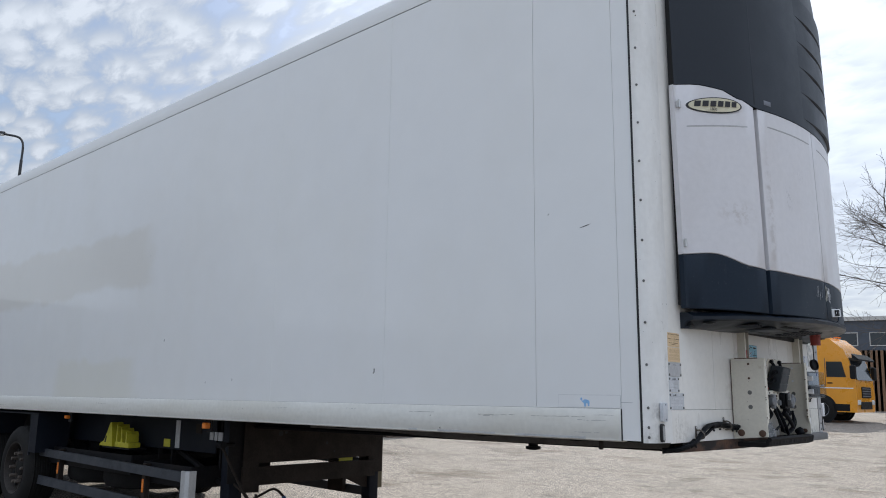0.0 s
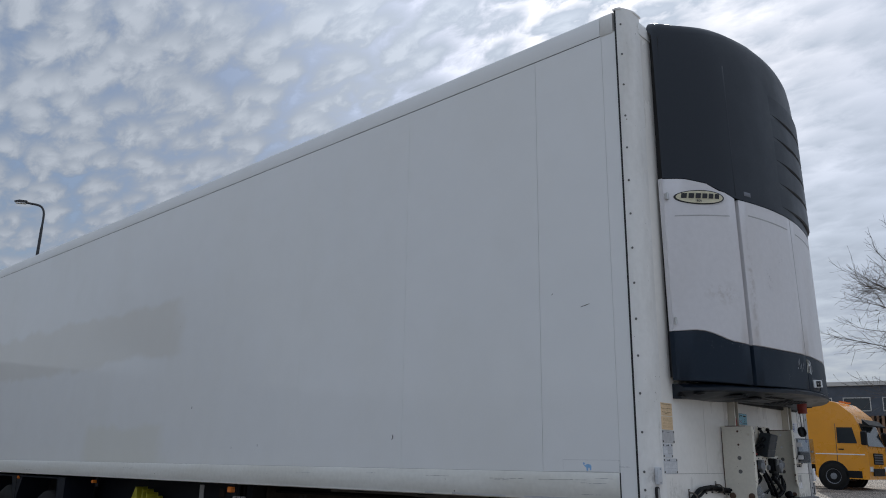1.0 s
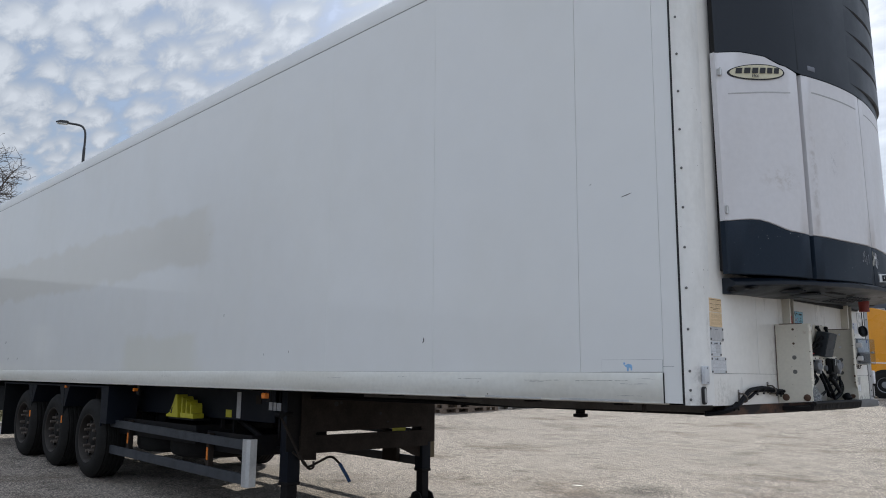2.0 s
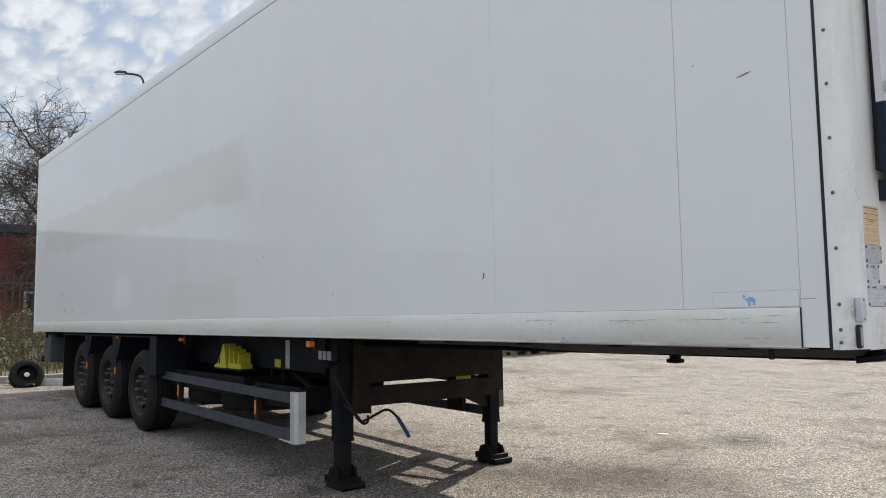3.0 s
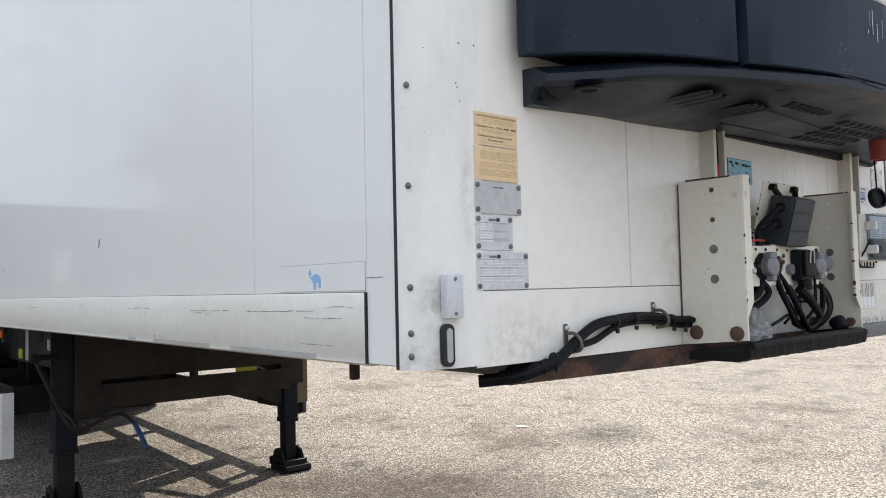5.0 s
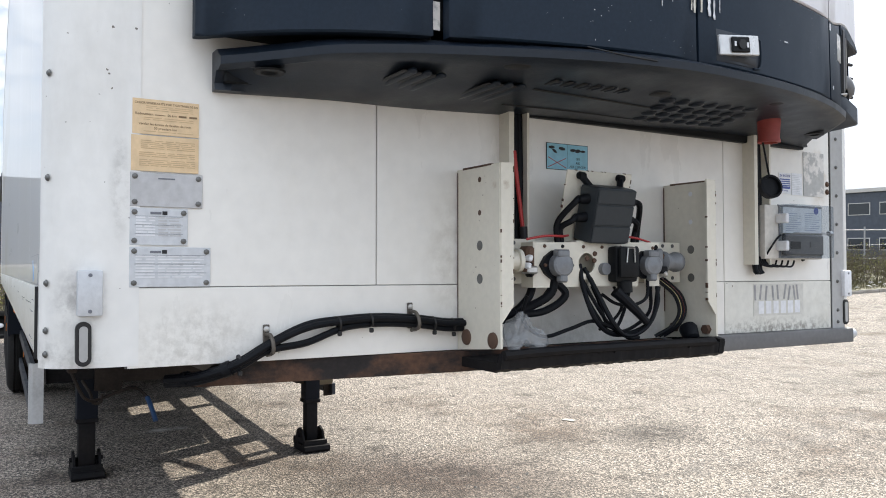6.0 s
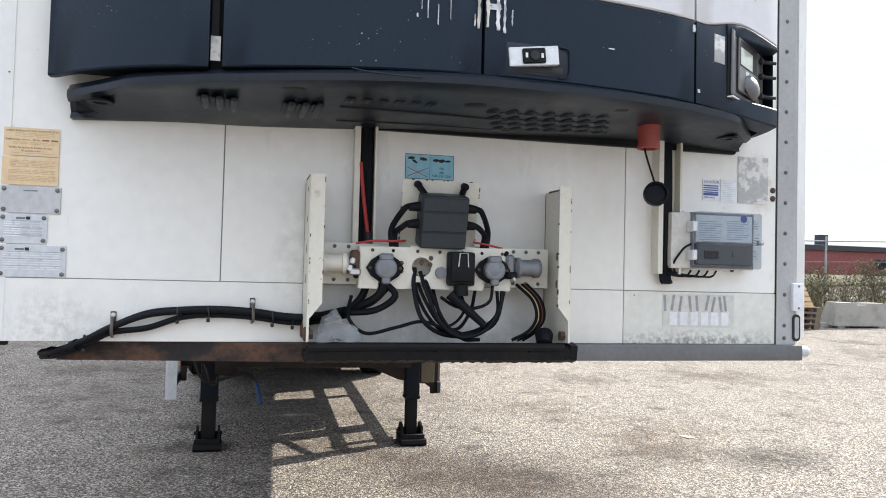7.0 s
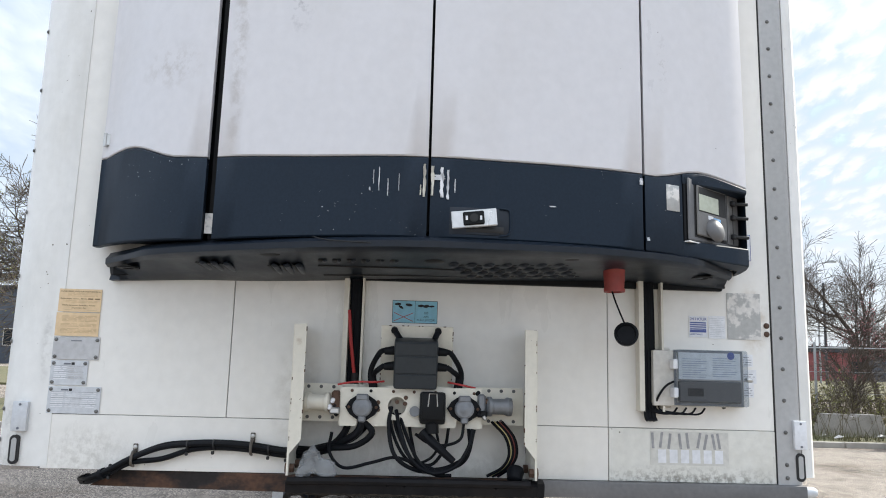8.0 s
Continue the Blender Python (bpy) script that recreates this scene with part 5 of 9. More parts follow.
CODEGREY = mat("rubbed_grey_field", (0.6, 0.59, 0.55), 0.5, stain=(0.45, 0.44, 0.4), stain_scale=20)
# assistance label, worn label, scribbled code, small stickers
w24 = flat("assistance_label", 0.931, 0.992, 1.748, 1.8185, PAPER, trailer, "white and navy assistance label", x=0.001)
words("label_text", "24 HOUR", 0.0135, front_face(0.0024, 0.9345, 1.804), NAVYINK, w24, 0.0003)
for z in (1.796, 1.789, 1.782, 1.775):
    flat("label_stripe", 0.934, 0.988, z - 0.002, z + 0.002, NAVYINK, w24, x=0.0022, t=0.0004)
flat("label_block", 0.934, 0.988, 1.764, 1.772, NAVYINK, w24, x=0.0022, t=0.0004)
words("label_text", "ASSISTANCE", 0.0075, front_face(0.0024, 0.9345, 1.755), NAVYINK, w24, 0.0003)
p2 = flat("paper_label", 0.996, 1.052, 1.745, 1.82, PAPER, trailer, "pale paper label with faint print", x=0.001)
bars(p2, 1.0, 1.047, [1.812 - 0.006 * k for k in range(11)], PLATE_LIGHT, 0.0022, 0.002, seed=41)
flat("worn_label", 1.06, 1.172, 1.744, 1.899, GREYLAB, trailer, "worn silver label half torn away", x=0.001)
MARKER = mat("faded_marker", (0.3, 0.3, 0.31), 0.6, stain=(0.42, 0.41, 0.4), stain_scale=60, stain_amount=0.7)
cb = flat("code_field", 0.795, 1.05, 1.333, 1.439, CODEGREY, trailer, "grey field of a rubbed-out stencilled code", x=0.0015, t=0.0006)
for k, (y, w) in enumerate(((0.803, 0.008), (0.845, 0.05), (0.905, 0.045), (0.965, 0.04), (1.01, 0.03))):
    m = Matrix.Translation((0.0026, y, 1.41)) @ Matrix.Rotation(radians((3, -8, 6, -12, 9)[k]), 4, "X")
    for dy in ((0,) if k == 0 else (-w * 0.3, w * 0.25)):
        bm = box(B(), 0, 0.0004, dy - 0.0042, dy + 0.0042, -0.025, 0.025)
        bm.transform(m)
        part("marker_stroke", bm, MARKER, cb)
for k in range(6):
    flat("stencil_bar", 0.82 + 0.037 * k, 0.846 + 0.037 * k, 1.34, 1.382, PAPER, cb, x=0.0022, t=0.0004)
for y0, z0, z1 in ((1.085, 1.655, 1.695), (1.095, 1.60, 1.645), (1.085, 1.555, 1.6)):
    s3 = flat("small_sticker", y0, y0 + 0.055, z0, z1, PAPER, trailer, "small white sticker with faint drawing", x=0.001)
    bars(s3, y0 + 0.004, y0 + 0.05, [z0 + 0.008 * k + 0.006 for k in range(4)], INK, 0.0022, 0.0018, seed=int(z0 * 100))
lbl = flat("outlined_label", 1.098, 1.148, 2.01, 2.10, NAVYINK, trailer, "small white label with a dark outline", x=0.001, t=0.001)
flat("label_field", 1.1, 1.146, 2.012, 2.098, PAPER, lbl, x=0.002, t=0.0005)
for z in (1.792, 1.764):
    rivet((0.001, 1.191, z), (1, 0, 0), 0.008, RUSTBOLT)

# conduit rails from the unit downwards
for y0, y1, z0 in ((-0.2, -0.135, 1.552), (0.752, 0.832, 1.503)):
    c = part("conduit", prism(B(), [(0, y0), (0.045, y0), (0.045, y0 + 0.016), (0.012, y0 + 0.016), (0.012, y1 - 0.007), (0.045, y1 - 0.007), (0.045, y1), (0, y1)], "z", z0, 1.935), CREAM, trailer, "white open cable conduit")
    for k in range(3):
        y = y0 + 0.026 + 0.011 * k
        part("cable", tube(B(), [(0.02, y, 1.93), (0.024, y + 0.001, 1.75), (0.022, y, z0 + 0.01), (0.03, y + 0.004, z0 - 0.03)], 0.0085, 8), CABLE, c, "black cable")
part("cable", tube(B(), [(0.042, -0.182, 1.80), (0.045, -0.172, 1.70), (0.045, -0.158, 1.6), (0.045, -0.152, 1.545)], 0.0055, 8), REDWIRE, trailer, "red cable")
part("cable_end", cyl(B(), (0.045, -0.155, 1.6), (0.045, -0.153, 1.55), 0.011, seg=10), SEAL, trailer)

# coupling bracket: two upright plates, cross beam, socket panel
for y, s in ((-0.328, 1), (0.396, -1)):
    yo = y
    bm = prism(B(), [(0.004, 1.742), (0.192, 1.74), (0.194, 1.42), (0.197, 1.298), (0.004, 1.281)], "y", yo - 0.003, yo + 0.003)
    web = part("upright_plate", bm, CREAM, trailer, "cream painted upright plate with rust spots")
    bm = prism(B(), [(yo, 1.74), (yo + s * 0.035, 1.742), (yo + s * 0.035, 1.40), (yo + s * 0.004, 1.36), (yo, 1.36)], "x", 0.19, 0.196)
    part("plate_flange", bm, CREAM, web)
    part("rust_edge", box(B(), 0.0035, 0.0075, yo - 0.0036, yo + 0.0036, 1.36, 1.735), RUSTBOLT, web, "rusted raw edge")
    part("rust_edge", prism(B(), [(0.03, 1.739), (0.16, 1.738), (0.16, 1.7425), (0.03, 1.7445)], "y", yo - 0.0034, yo + 0.0034), RUSTBOLT, web)
    for z, r in ((1.708, 0.007), (1.626, 0.007), (1.545, 0.0125), (1.463, 0.0125)):
        part("bolt_hole", cyl(B(), (0.108, yo - 0.0036, z), (0.108, yo + 0.0036, z), r, seg=14), RIVET if r > 0.01 else (PAPER if s < 0 else RUSTBOLT), web)
    for x in (0.048, 0.166):
        part("bolt_head", lathe(B(), [(0, 0.02), (0.004, 0.0195), (0.007, 0.014), (0.0075, 0)], (x, yo - s * 0.003, 1.316), (0, -s, 0), 16), RUSTBOLT, web, "rusty round bolt head")
        part("bolt_nut", cyl(B(), (x, yo + s * 0.003, 1.316), (x, yo + s * 0.016, 1.316), 0.014, seg=6), RUSTBOLT, web)
    re = random.Random(71 if s > 0 else 72)
    for k in range(15):
        z, h = re.uniform(1.39, 1.738), re.uniform(0.002, 0.009) * re.choice((0.5, 1, 1.6))
        at = yo + s * (0.035 if k % 2 else 0.0005)
        part("rust_spot", box(B(), 0.1885, 0.1972, at - 0.0012, at + 0.0012, z, z + h, 0.0004), RUSTBOLT, web)
    for k in range(7):
        x, h = re.uniform(0.02, 0.18), re.uniform(0.004, 0.012)
        part("rust_spot", box(B(), x, x + h, yo - 0.0036, yo + 0.0036, 1.7385, 1.7428), RUSTBOLT, web)
bm = prism(B(), [(0.08, 1.565), (0.085, 1.565), (0.085, 1.45), (0.08, 1.45)], "y", -0.322, 0.372)
beam = part("cross_beam", bm, CREAM, trailer, "cream painted cross beam")
for y0, y1 in ((-0.322, -0.185), (0.235, 0.372)):
    for z in (1.555, 1.462):
        for y in (y0 + 0.03, (y0 + y1) / 2, y1 - 0.03):
            part("beam_hole", cyl(B(), (0.0845, y, z), (0.0865, y, z), 0.0055, seg=10), GAPDARK, beam)
# socket panel with notches
drawing(1.02, 1.012, 1.0, -0.031, -0.012, -0.061)
HOLE = [(-0.018 + 0.0275 * math.sin(a), 1.502 - 0.0275 * math.cos(a)) for a in [0.008 + (2 * math.pi - 0.016) * k / 28 for k in range(29)]]
outline = [(-0.188, 1.555), (0.236, 1.562), (0.236, 1.44), (0.19, 1.44), (0.185, 1.47), (0.165, 1.47), (0.16, 1.44), (-0.01, 1.442), (-0.012, 1.46), (-0.0178, 1.46), *HOLE, (-0.0182, 1.46), (-0.04, 1.46), (-0.042, 1.442), (-0.105, 1.44), (-0.11, 1.468), (-0.135, 1.468), (-0.14, 1.44), (-0.188, 1.44)]
bm = prism(B(), outline, "x", 0.16, 0.165)
panel = part("socket_panel", bm, CREAM, trailer, "cream socket panel with round holes", sharp=25)
part("panel_return", box(B(), 0.116, 0.165, -0.191, -0.187, 1.44, 1.556), CREAM, panel)
part("panel_return", box(B(), 0.116, 0.165, 0.2355, 0.2395, 1.44, 1.562), CREAM, panel)
for y in (-0.155, -0.098, -0.03, 0.033, 0.098, 0.155, 0.215):
    part("panel_screw", lathe(B(), [(0, 0.005), (0.003, 0.004), (0.0035, 0)], (0.165, y, 1.546), (1, 0, 0), 8), BLACK if y in (-0.098, 0.155) else RUSTBOLT, panel)
for y, z in ((-0.075, 1.512), (-0.075, 1.49), (-0.018, 1.515), (0.008, 1.528), (0.006, 1.51)):
    part("panel_bolt", lathe(B(), [(0, 0.007), (0.004, 0.006), (0.0045, 0)], (0.165, y, z), (1, 0, 0), 8), RUSTBOLT, panel)


def socket(y, z, cap):
    """A trailer socket with a hinged lid."""
    s = part("socket", prism(B(), [(y - 0.052, z), (y - 0.038, z + 0.022), (y - 0.014, z + 0.038), (y + 0.014, z + 0.038), (y + 0.038, z + 0.022), (y + 0.052, z), (y + 0.038, z - 0.022), (y + 0.014, z - 0.038), (y - 0.014, z - 0.038), (y - 0.038, z - 0.022)], "x", 0.165, 0.176), CABLE, panel, "round electrical socket with a hinged lid", sharp=25)
    part("socket_body", lathe(B(), [(0, 0.03), (0.02, 0.029), (0.021, 0.026)], (0.172, y, z), (1, 0, 0), 20), BLACK if cap is BLACK else SOCKET, s)
    part("socket_lid", lathe(B(), [(0, 0.029), (0.006, 0.029), (0.01, 0.024), (0.0105, 0.016), (0.013, 0.012), (0.0135, 0)], (0.193, y, z), (1, -0.1, 0.05), 20), cap, s)
    part("lid_hinge", box(B(), 0.176, 0.204, y - 0.018, y + 0.018, z + 0.02, z + 0.04, 0.004), cap, s)
    part("lid_tab", box(B(), 0.18, 0.204, y - 0.011, y + 0.011, z - 0.044, z - 0.024, 0.004), cap, s)
    for dy in (-0.041, 0.041):
        part("socket_screw", lathe(B(), [(0, 0.005), (0.004, 0.004), (0.0045, 0)], (0.176, y + dy, z), (1, 0, 0), 8), RUSTBOLT, s)
    return s


socket(-0.121, 1.497, SOCKET)
socket(0.185, 1.499, SOCKET)
sq = part("socket", box(B(), 0.165, 0.2, 0.05, 0.128, 1.452, 1.548, 0.01, seg=2), BLACK, panel, "square black electrical connector with a lid")
part("connector_lid", box(B(), 0.2, 0.212, 0.056, 0.122, 1.465, 1.545, 0.006, seg=2), BLACK, sq)
part("connector_clip", tube(B(), [(0.214, 0.075, 1.505), (0.216, 0.078, 1.543), (0.216, 0.1, 1.543), (0.214, 0.103, 1.505)], 0.002, 6, 1), STEEL, sq)
part("connector_ear", cyl(B(), (0.165, 0.036, 1.488), (0.18, 0.036, 1.488), 0.016, seg=12), SOCKET, sq)
part("connector_neck", cyl(B(), (0.19, 0.088, 1.455), (0.19, 0.09, 1.425), 0.02, seg=14), BLACK, sq)
# air couplings at both ends of the beam
for y, s, m_ in ((-0.25, 1, CREAM), (0.285, -1, SOCKET)):
    c = part("air_coupling", lathe(B(), [(0, 0.028), (0.012, 0.029), (0.02, 0.024), (0.06, 0.024), (0.062, 0.03), (0.072, 0.03), (0.078, 0.02), (0.08, 0)], (0.145, y - s * 0.045, 1.508), (0.12, s, 0), 18), m_, trailer, "air hose coupling head")
    part("coupling_claw", box(B(), 0.135, 0.175, y + s * 0.035, y + s * 0.06, 1.485, 1.545, 0.006), RUSTBOLT if s > 0 else SOCKET, c)
    part("coupling_claw", box(B(), 0.15, 0.185, y + s * 0.03, y + s * 0.062, 1.475, 1.495, 0.004), STEEL if s > 0 else BLACK, c)
    part("coupling_pipe", cyl(B(), (0.115, y - s * 0.01, 1.508), (0.15, y - s * 0.01, 1.508), 0.02, seg=12), STEEL, c)

    rj = random.Random(61 if s > 0 else 62)
    for k in range(5):
        yy, zz = y + s * rj.uniform(0.02, 0.06), 1.508 + rj.uniform(-0.035, 0.04)
        part("coupling_bit", box(B(), 0.15, 0.15 + rj.uniform(0.015, 0.04), yy - 0.006, yy + 0.006, zz - 0.008, zz + 0.008, 0.003, m=Matrix.Translation((0.16, yy, zz)) @ Matrix.Rotation(rj.uniform(-0.8, 0.8), 4, "X") @ Matrix.Translation((-0.16, -yy, -zz))), rj.choice((RUSTBOLT, STEEL, PAPER, CABLE)), c)

# junction box on its tilted back plate
front_drawing()
jm = Matrix.Translation((0.101, 0.0366, 1.657)) @ Matrix.Rotation(radians(14.2), 4, "Y")
bm = box(B(), 0.0, 0.004, -0.111, 0.111, -0.095, 0.095, 0.001)
bm.transform(jm)
jp = part("back_plate", bm, CREAM_CLEAN, trailer, "cream back plate with rust at its edges")
re = random.Random(73)
for k in range(20):
    along, h = re.uniform(-0.095, 0.095), re.uniform(0.002, 0.009)
    if k % 3:
        bm = box(B(), -0.0005, 0.0048, (-1 if k % 2 else 1) * 0.1105 - 0.0015, (-1 if k % 2 else 1) * 0.1105 + 0.0015, along, min(along + h, 0.0955))
    else:
        bm = box(B(), -0.0005, 0.0048, along * 1.1, along * 1.1 + h, 0.0935, 0.0958)
    bm.transform(jm)
    part("rust_spot", bm, RUSTBOLT, jp)
part("plate_bracket", box(B(), 0.0, 0.13, -0.05, 0.14, 1.555, 1.562), CREAM_CLEAN, jp)
part("plate_strut", box(B(), 0.0, 0.09, 0.03, 0.036, 1.562, 1.66), CREAM_CLEAN, jp)
bm = box(B(), 0.012, 0.084, -0.068, 0.064, -0.087, 0.062, 0.01, seg=2)
bm.transform(jm)
jb = part("junction_box", bm, BOXBLUE, trailer, "blue-grey plastic cable junction box")
for z0, z1 in ((-0.083, -0.04), (-0.037, 0.016), (0.019, 0.058)):
    bm = box(B(), 0.083, 0.0865, -0.065, 0.061, z0, z1, 0.002)
    bm.transform(jm)
    part("lid_rib", bm, BOXBLUE, jb)
for y, dy in ((-0.07, 0.02), (0.064, -0.012)):
    bm = cyl(B(), (0.003, y, 0.082), (0.022, y, 0.082), 0.0105, seg=12)
    tube(bm, [(0.012, y, 0.082), (0.03, y + dy, 0.056), (0.04, y + dy * 1.3, 0.045)], 0.009, 8, 1)
    bm.transform(jm)
    part("mount_bolt", bm, CABLE, jb)
for s, ys in ((-1, -0.072), (1, 0.067)):
    for z in (0.026, -0.022):
        bm = cyl(B(), (0.048, ys - s * 0.004, z), (0.048, ys + s * 0.026, z - 0.003), 0.0145, 0.011, seg=12)
        bm.transform(jm)
        part("cable_gland", bm, CABLE, jb)
        p0 = jm @ Vector((0.048, ys + s * 0.026, z))
        endy = -0.092 if s < 0 else 0.165
        part("gland_cable", tube(B(), [p0, p0 + Vector((0.004, s * 0.016, -0.012)), (0.12, endy + s * 0.005 + 0.2 * z * s, 1.6 + z * 0.3), (0.115, endy + 0.25 * z * s, 1.552), (0.11, endy + 0.25 * z * s, 1.50)], 0.0082, 8), CABLE, jb, "black cable")
for pts in ([(0.12, -0.2, 1.563), (0.13, -0.15, 1.572), (0.125, -0.09, 1.573), (0.11, -0.06, 1.576)], [(0.11, 0.135, 1.578), (0.125, 0.17, 1.572), (0.12, 0.22, 1.562)]):
    part("cable", tube(B(), pts, 0.0032, 6), REDWIRE, trailer, "thin red wire")

# hanging loops of cable below the socket panel
drawing(1.02, 1.012, 1.0, -0.025, -0.012, -0.061)
LOOPS = [([(0.15, -0.035, 1.50), (0.17, -0.04, 1.44), (0.19, -0.02, 1.36), (0.18, 0.04, 1.318), (0.17, 0.12, 1.315), (0.18, 0.19, 1.35), (0.18, 0.215, 1.44)], 0.0075),
         ([(0.15, -0.04, 1.5), (0.16, -0.03, 1.43), (0.175, 0.005, 1.36), (0.16, 0.06, 1.32), (0.15, 0.14, 1.325), (0.16, 0.2, 1.37), (0.165, 0.2, 1.44)], 0.006),
         ([(0.14, -0.03, 1.48), (0.165, -0.012, 1.42), (0.18, 0.03, 1.35), (0.15, 0.09, 1.33), (0.14, 0.13, 1.38), (0.15, 0.14, 1.44)], 0.006),
         ([(0.15, -0.12, 1.46), (0.16, -0.09, 1.42), (0.14, -0.14, 1.38), (0.12, -0.22, 1.37)], 0.012),
         ([(0.17, 0.185, 1.46), (0.175, 0.175, 1.41), (0.17, 0.13, 1.39), (0.16, 0.08, 1.395), (0.15, 0.04, 1.42)], 0.0055),
         ([(0.16, -0.21, 1.42), (0.15, -0.215, 1.36), (0.17, -0.17, 1.318), (0.18, -0.09, 1.335), (0.18, -0.02, 1.352), (0.18, 0.04, 1.335), (0.17, 0.1, 1.31)], 0.006),
         ([(0.13, 0.02, 1.45), (0.15, 0.03, 1.4), (0.16, 0.05, 1.34), (0.17, 0.1, 1.318)], 0.006),
         ([(0.155, -0.118, 1.465), (0.15, -0.135, 1.42), (0.12, -0.19, 1.385), (0.075, -0.26, 1.352), (0.045, -0.32, 1.35)], 0.0145),
         ([(0.12, -0.16, 1.46), (0.12, -0.18, 1.41), (0.1, -0.23, 1.365), (0.06, -0.29, 1.345), (0.04, -0.34, 1.347)], 0.013),
         ([(0.13, -0.1, 1.45), (0.13, -0.15, 1.4), (0.11, -0.21, 1.38), (0.07, -0.27, 1.362), (0.045, -0.32, 1.36)], 0.011),
         ([(0.15, -0.02, 1.49), (0.18, -0.005, 1.43), (0.2, 0.03, 1.35), (0.19, 0.09, 1.31), (0.19, 0.16, 1.33), (0.19, 0.2, 1.39), (0.18, 0.21, 1.44)], 0.007),
         ([(0.15, -0.01, 1.48), (0.17, 0.012, 1.42), (0.185, 0.05, 1.345), (0.18, 0.1, 1.305), (0.17, 0.15, 1.302)], 0.0065),
         ([(0.13, 0.1, 1.44), (0.15, 0.11, 1.39), (0.14, 0.09, 1.35), (0.14, 0.04, 1.325)], 0.005)]
for pts, r in LOOPS:
    part("cable", tube(B(), pts, r * 0.82, 8), CABLE, trailer, "black hanging cable loop")
part("cable_sleeve", tube(B(), [(0.18, 0.06, 1.43), (0.19, 0.085, 1.405), (0.195, 0.12, 1.375), (0.195, 0.155, 1.345)], 0.0165, 10, taper=0.01), CABLE, trailer, "thick black cable sleeve")
for k, (m_, r) in enumerate(((CABLE, 0.005), (YWIRE, 0.0032), (CABLE, 0.0055), (BROWNWIRE, 0.003), (CABLE, 0.0055))):
    o = 0.008 * k
    part("cable", tube(B(), [(0.11, 0.275 + o, 1.46), (0.14, 0.315 + o * 0.8, 1.415), (0.15, 0.325 + o * 0.7, 1.365), (0.14, 0.305 + o * 0.7, 1.325), (0.12, 0.262 + o, 1.297)], r, 6), m_, trailer, "coloured wires in a bundle")
part("rubber_grommet", lathe(B(), [(0, 0.022), (0.01, 0.026), (0.04, 0.022), (0.045, 0.015), (0.045, 0)], (0.16, 0.345, 1.325), (0.3, -0.1, -0.4), 16), CABLE, trailer)
front_drawing()
# bundle running along the kick panel to the near corner
RUN = [(-0.095, -1.022, 1.236), (-0.02, -0.965, 1.249), (0.024, -0.895, 1.278), (0.026, -0.83, 1.314), (0.02, -0.74, 1.347), (0.018, -0.65, 1.361), (0.018, -0.56, 1.365), (0.018, -0.46, 1.359), (0.02, -0.37, 1.347), (0.04, -0.30, 1.35), (0.1, -0.22, 1.372)]
for dx, dz, split in ((0.0, 0.008, 0.004), (0.001, -0.009, -0.02), (0.01, 0.004, 0.002)):
    pts = []
    for x, y, z in RUN:
        low = math.exp(-((y + 0.73) / 0.06) ** 2)
        pts.append((x + dx, y - dx * 0.3, z + dz * (0.8 if y < -0.8 else 1.0) + split * low))
    part("cable", tube(B(), pts, 0.0083, 9), CABLE, trailer, "black cable run along the front wall")
for a, b in (((-0.055, -0.992, 1.243), (-0.045, -0.984, 1.245)), ((0.012, -0.925, 1.265), (0.02, -0.91, 1.272))):
    part("cable_tape", tube(B(), [a, b], 0.0172, 12, 1), CABLE, trailer)
for y, z in ((-0.665, 1.36), (-0.585, 1.365), (-0.415, 1.353), (-0.895, 1.283), (-0.36, 1.347)):
    part("cable_tie", lathe(B(), [(0, 0.0165), (0.004, 0.017), (0.005, 0.015)], (0.022, y, z), (0, 1, 0.12), 12), SEAL, trailer)
    part("tie_head", box(B(), 0.026, 0.036, y - 0.003, y + 0.006, z - 0.029, z - 0.018, 0.002), SEAL, trailer)
CLAMP = mat("dull_brass_clamp", (0.12, 0.105, 0.09), 0.5, 0.4, stain=(0.06, 0.05, 0.04), stain_scale=40, bump=0.2)
for y, z in ((-0.828, 1.318), (-0.468, 1.36)):
    c = part("cable_clamp", box(B(), 0.002, 0.006, y - 0.0075, y + 0.0075, z - 0.02, z + 0.044, 0.002), CLAMP, trailer, "dull brass cable clamp")
    part("clamp_strap", tube(B(), [(0.006, y, z + 0.022), (0.03, y + 0.002, z + 0.021), (0.046, y + 0.003, z + 0.004), (0.044, y + 0.003, z - 0.016), (0.012, y, z - 0.024)], 0.0045, 6), CLAMP, c)
    part("clamp_bolt", lathe(B(), [(0, 0.007), (0.004, 0.006), (0.005, 0)], (0.006, y, z + 0.034), (1, 0, 0), 8), STEEL, c)

# rusty edge beam and black lip below the front wall
bm = prism(B(), [(-0.1, -0.985), (-0.04, -0.975), (0.022, -0.33), (0.022, 0.37), (-0.06, 0.37)], "z", 1.226, 1.2785)
for v in bm.verts:
    if v.co.y < -0.9 and v.co.z > 1.25:
        v.co.y, v.co.x = -0.9, v.co.x + 0.007
part("edge_beam", bm, RUST, trailer, "rust-streaked steel edge beam")
LIP = [(0.0, 1.24), (0.165, 1.24), (0.197, 1.25), (0.202, 1.282), (0.188, 1.288), (0.178, 1.264), (0.0, 1.264)]
bm = B()
rl = random.Random(23)
rings = []
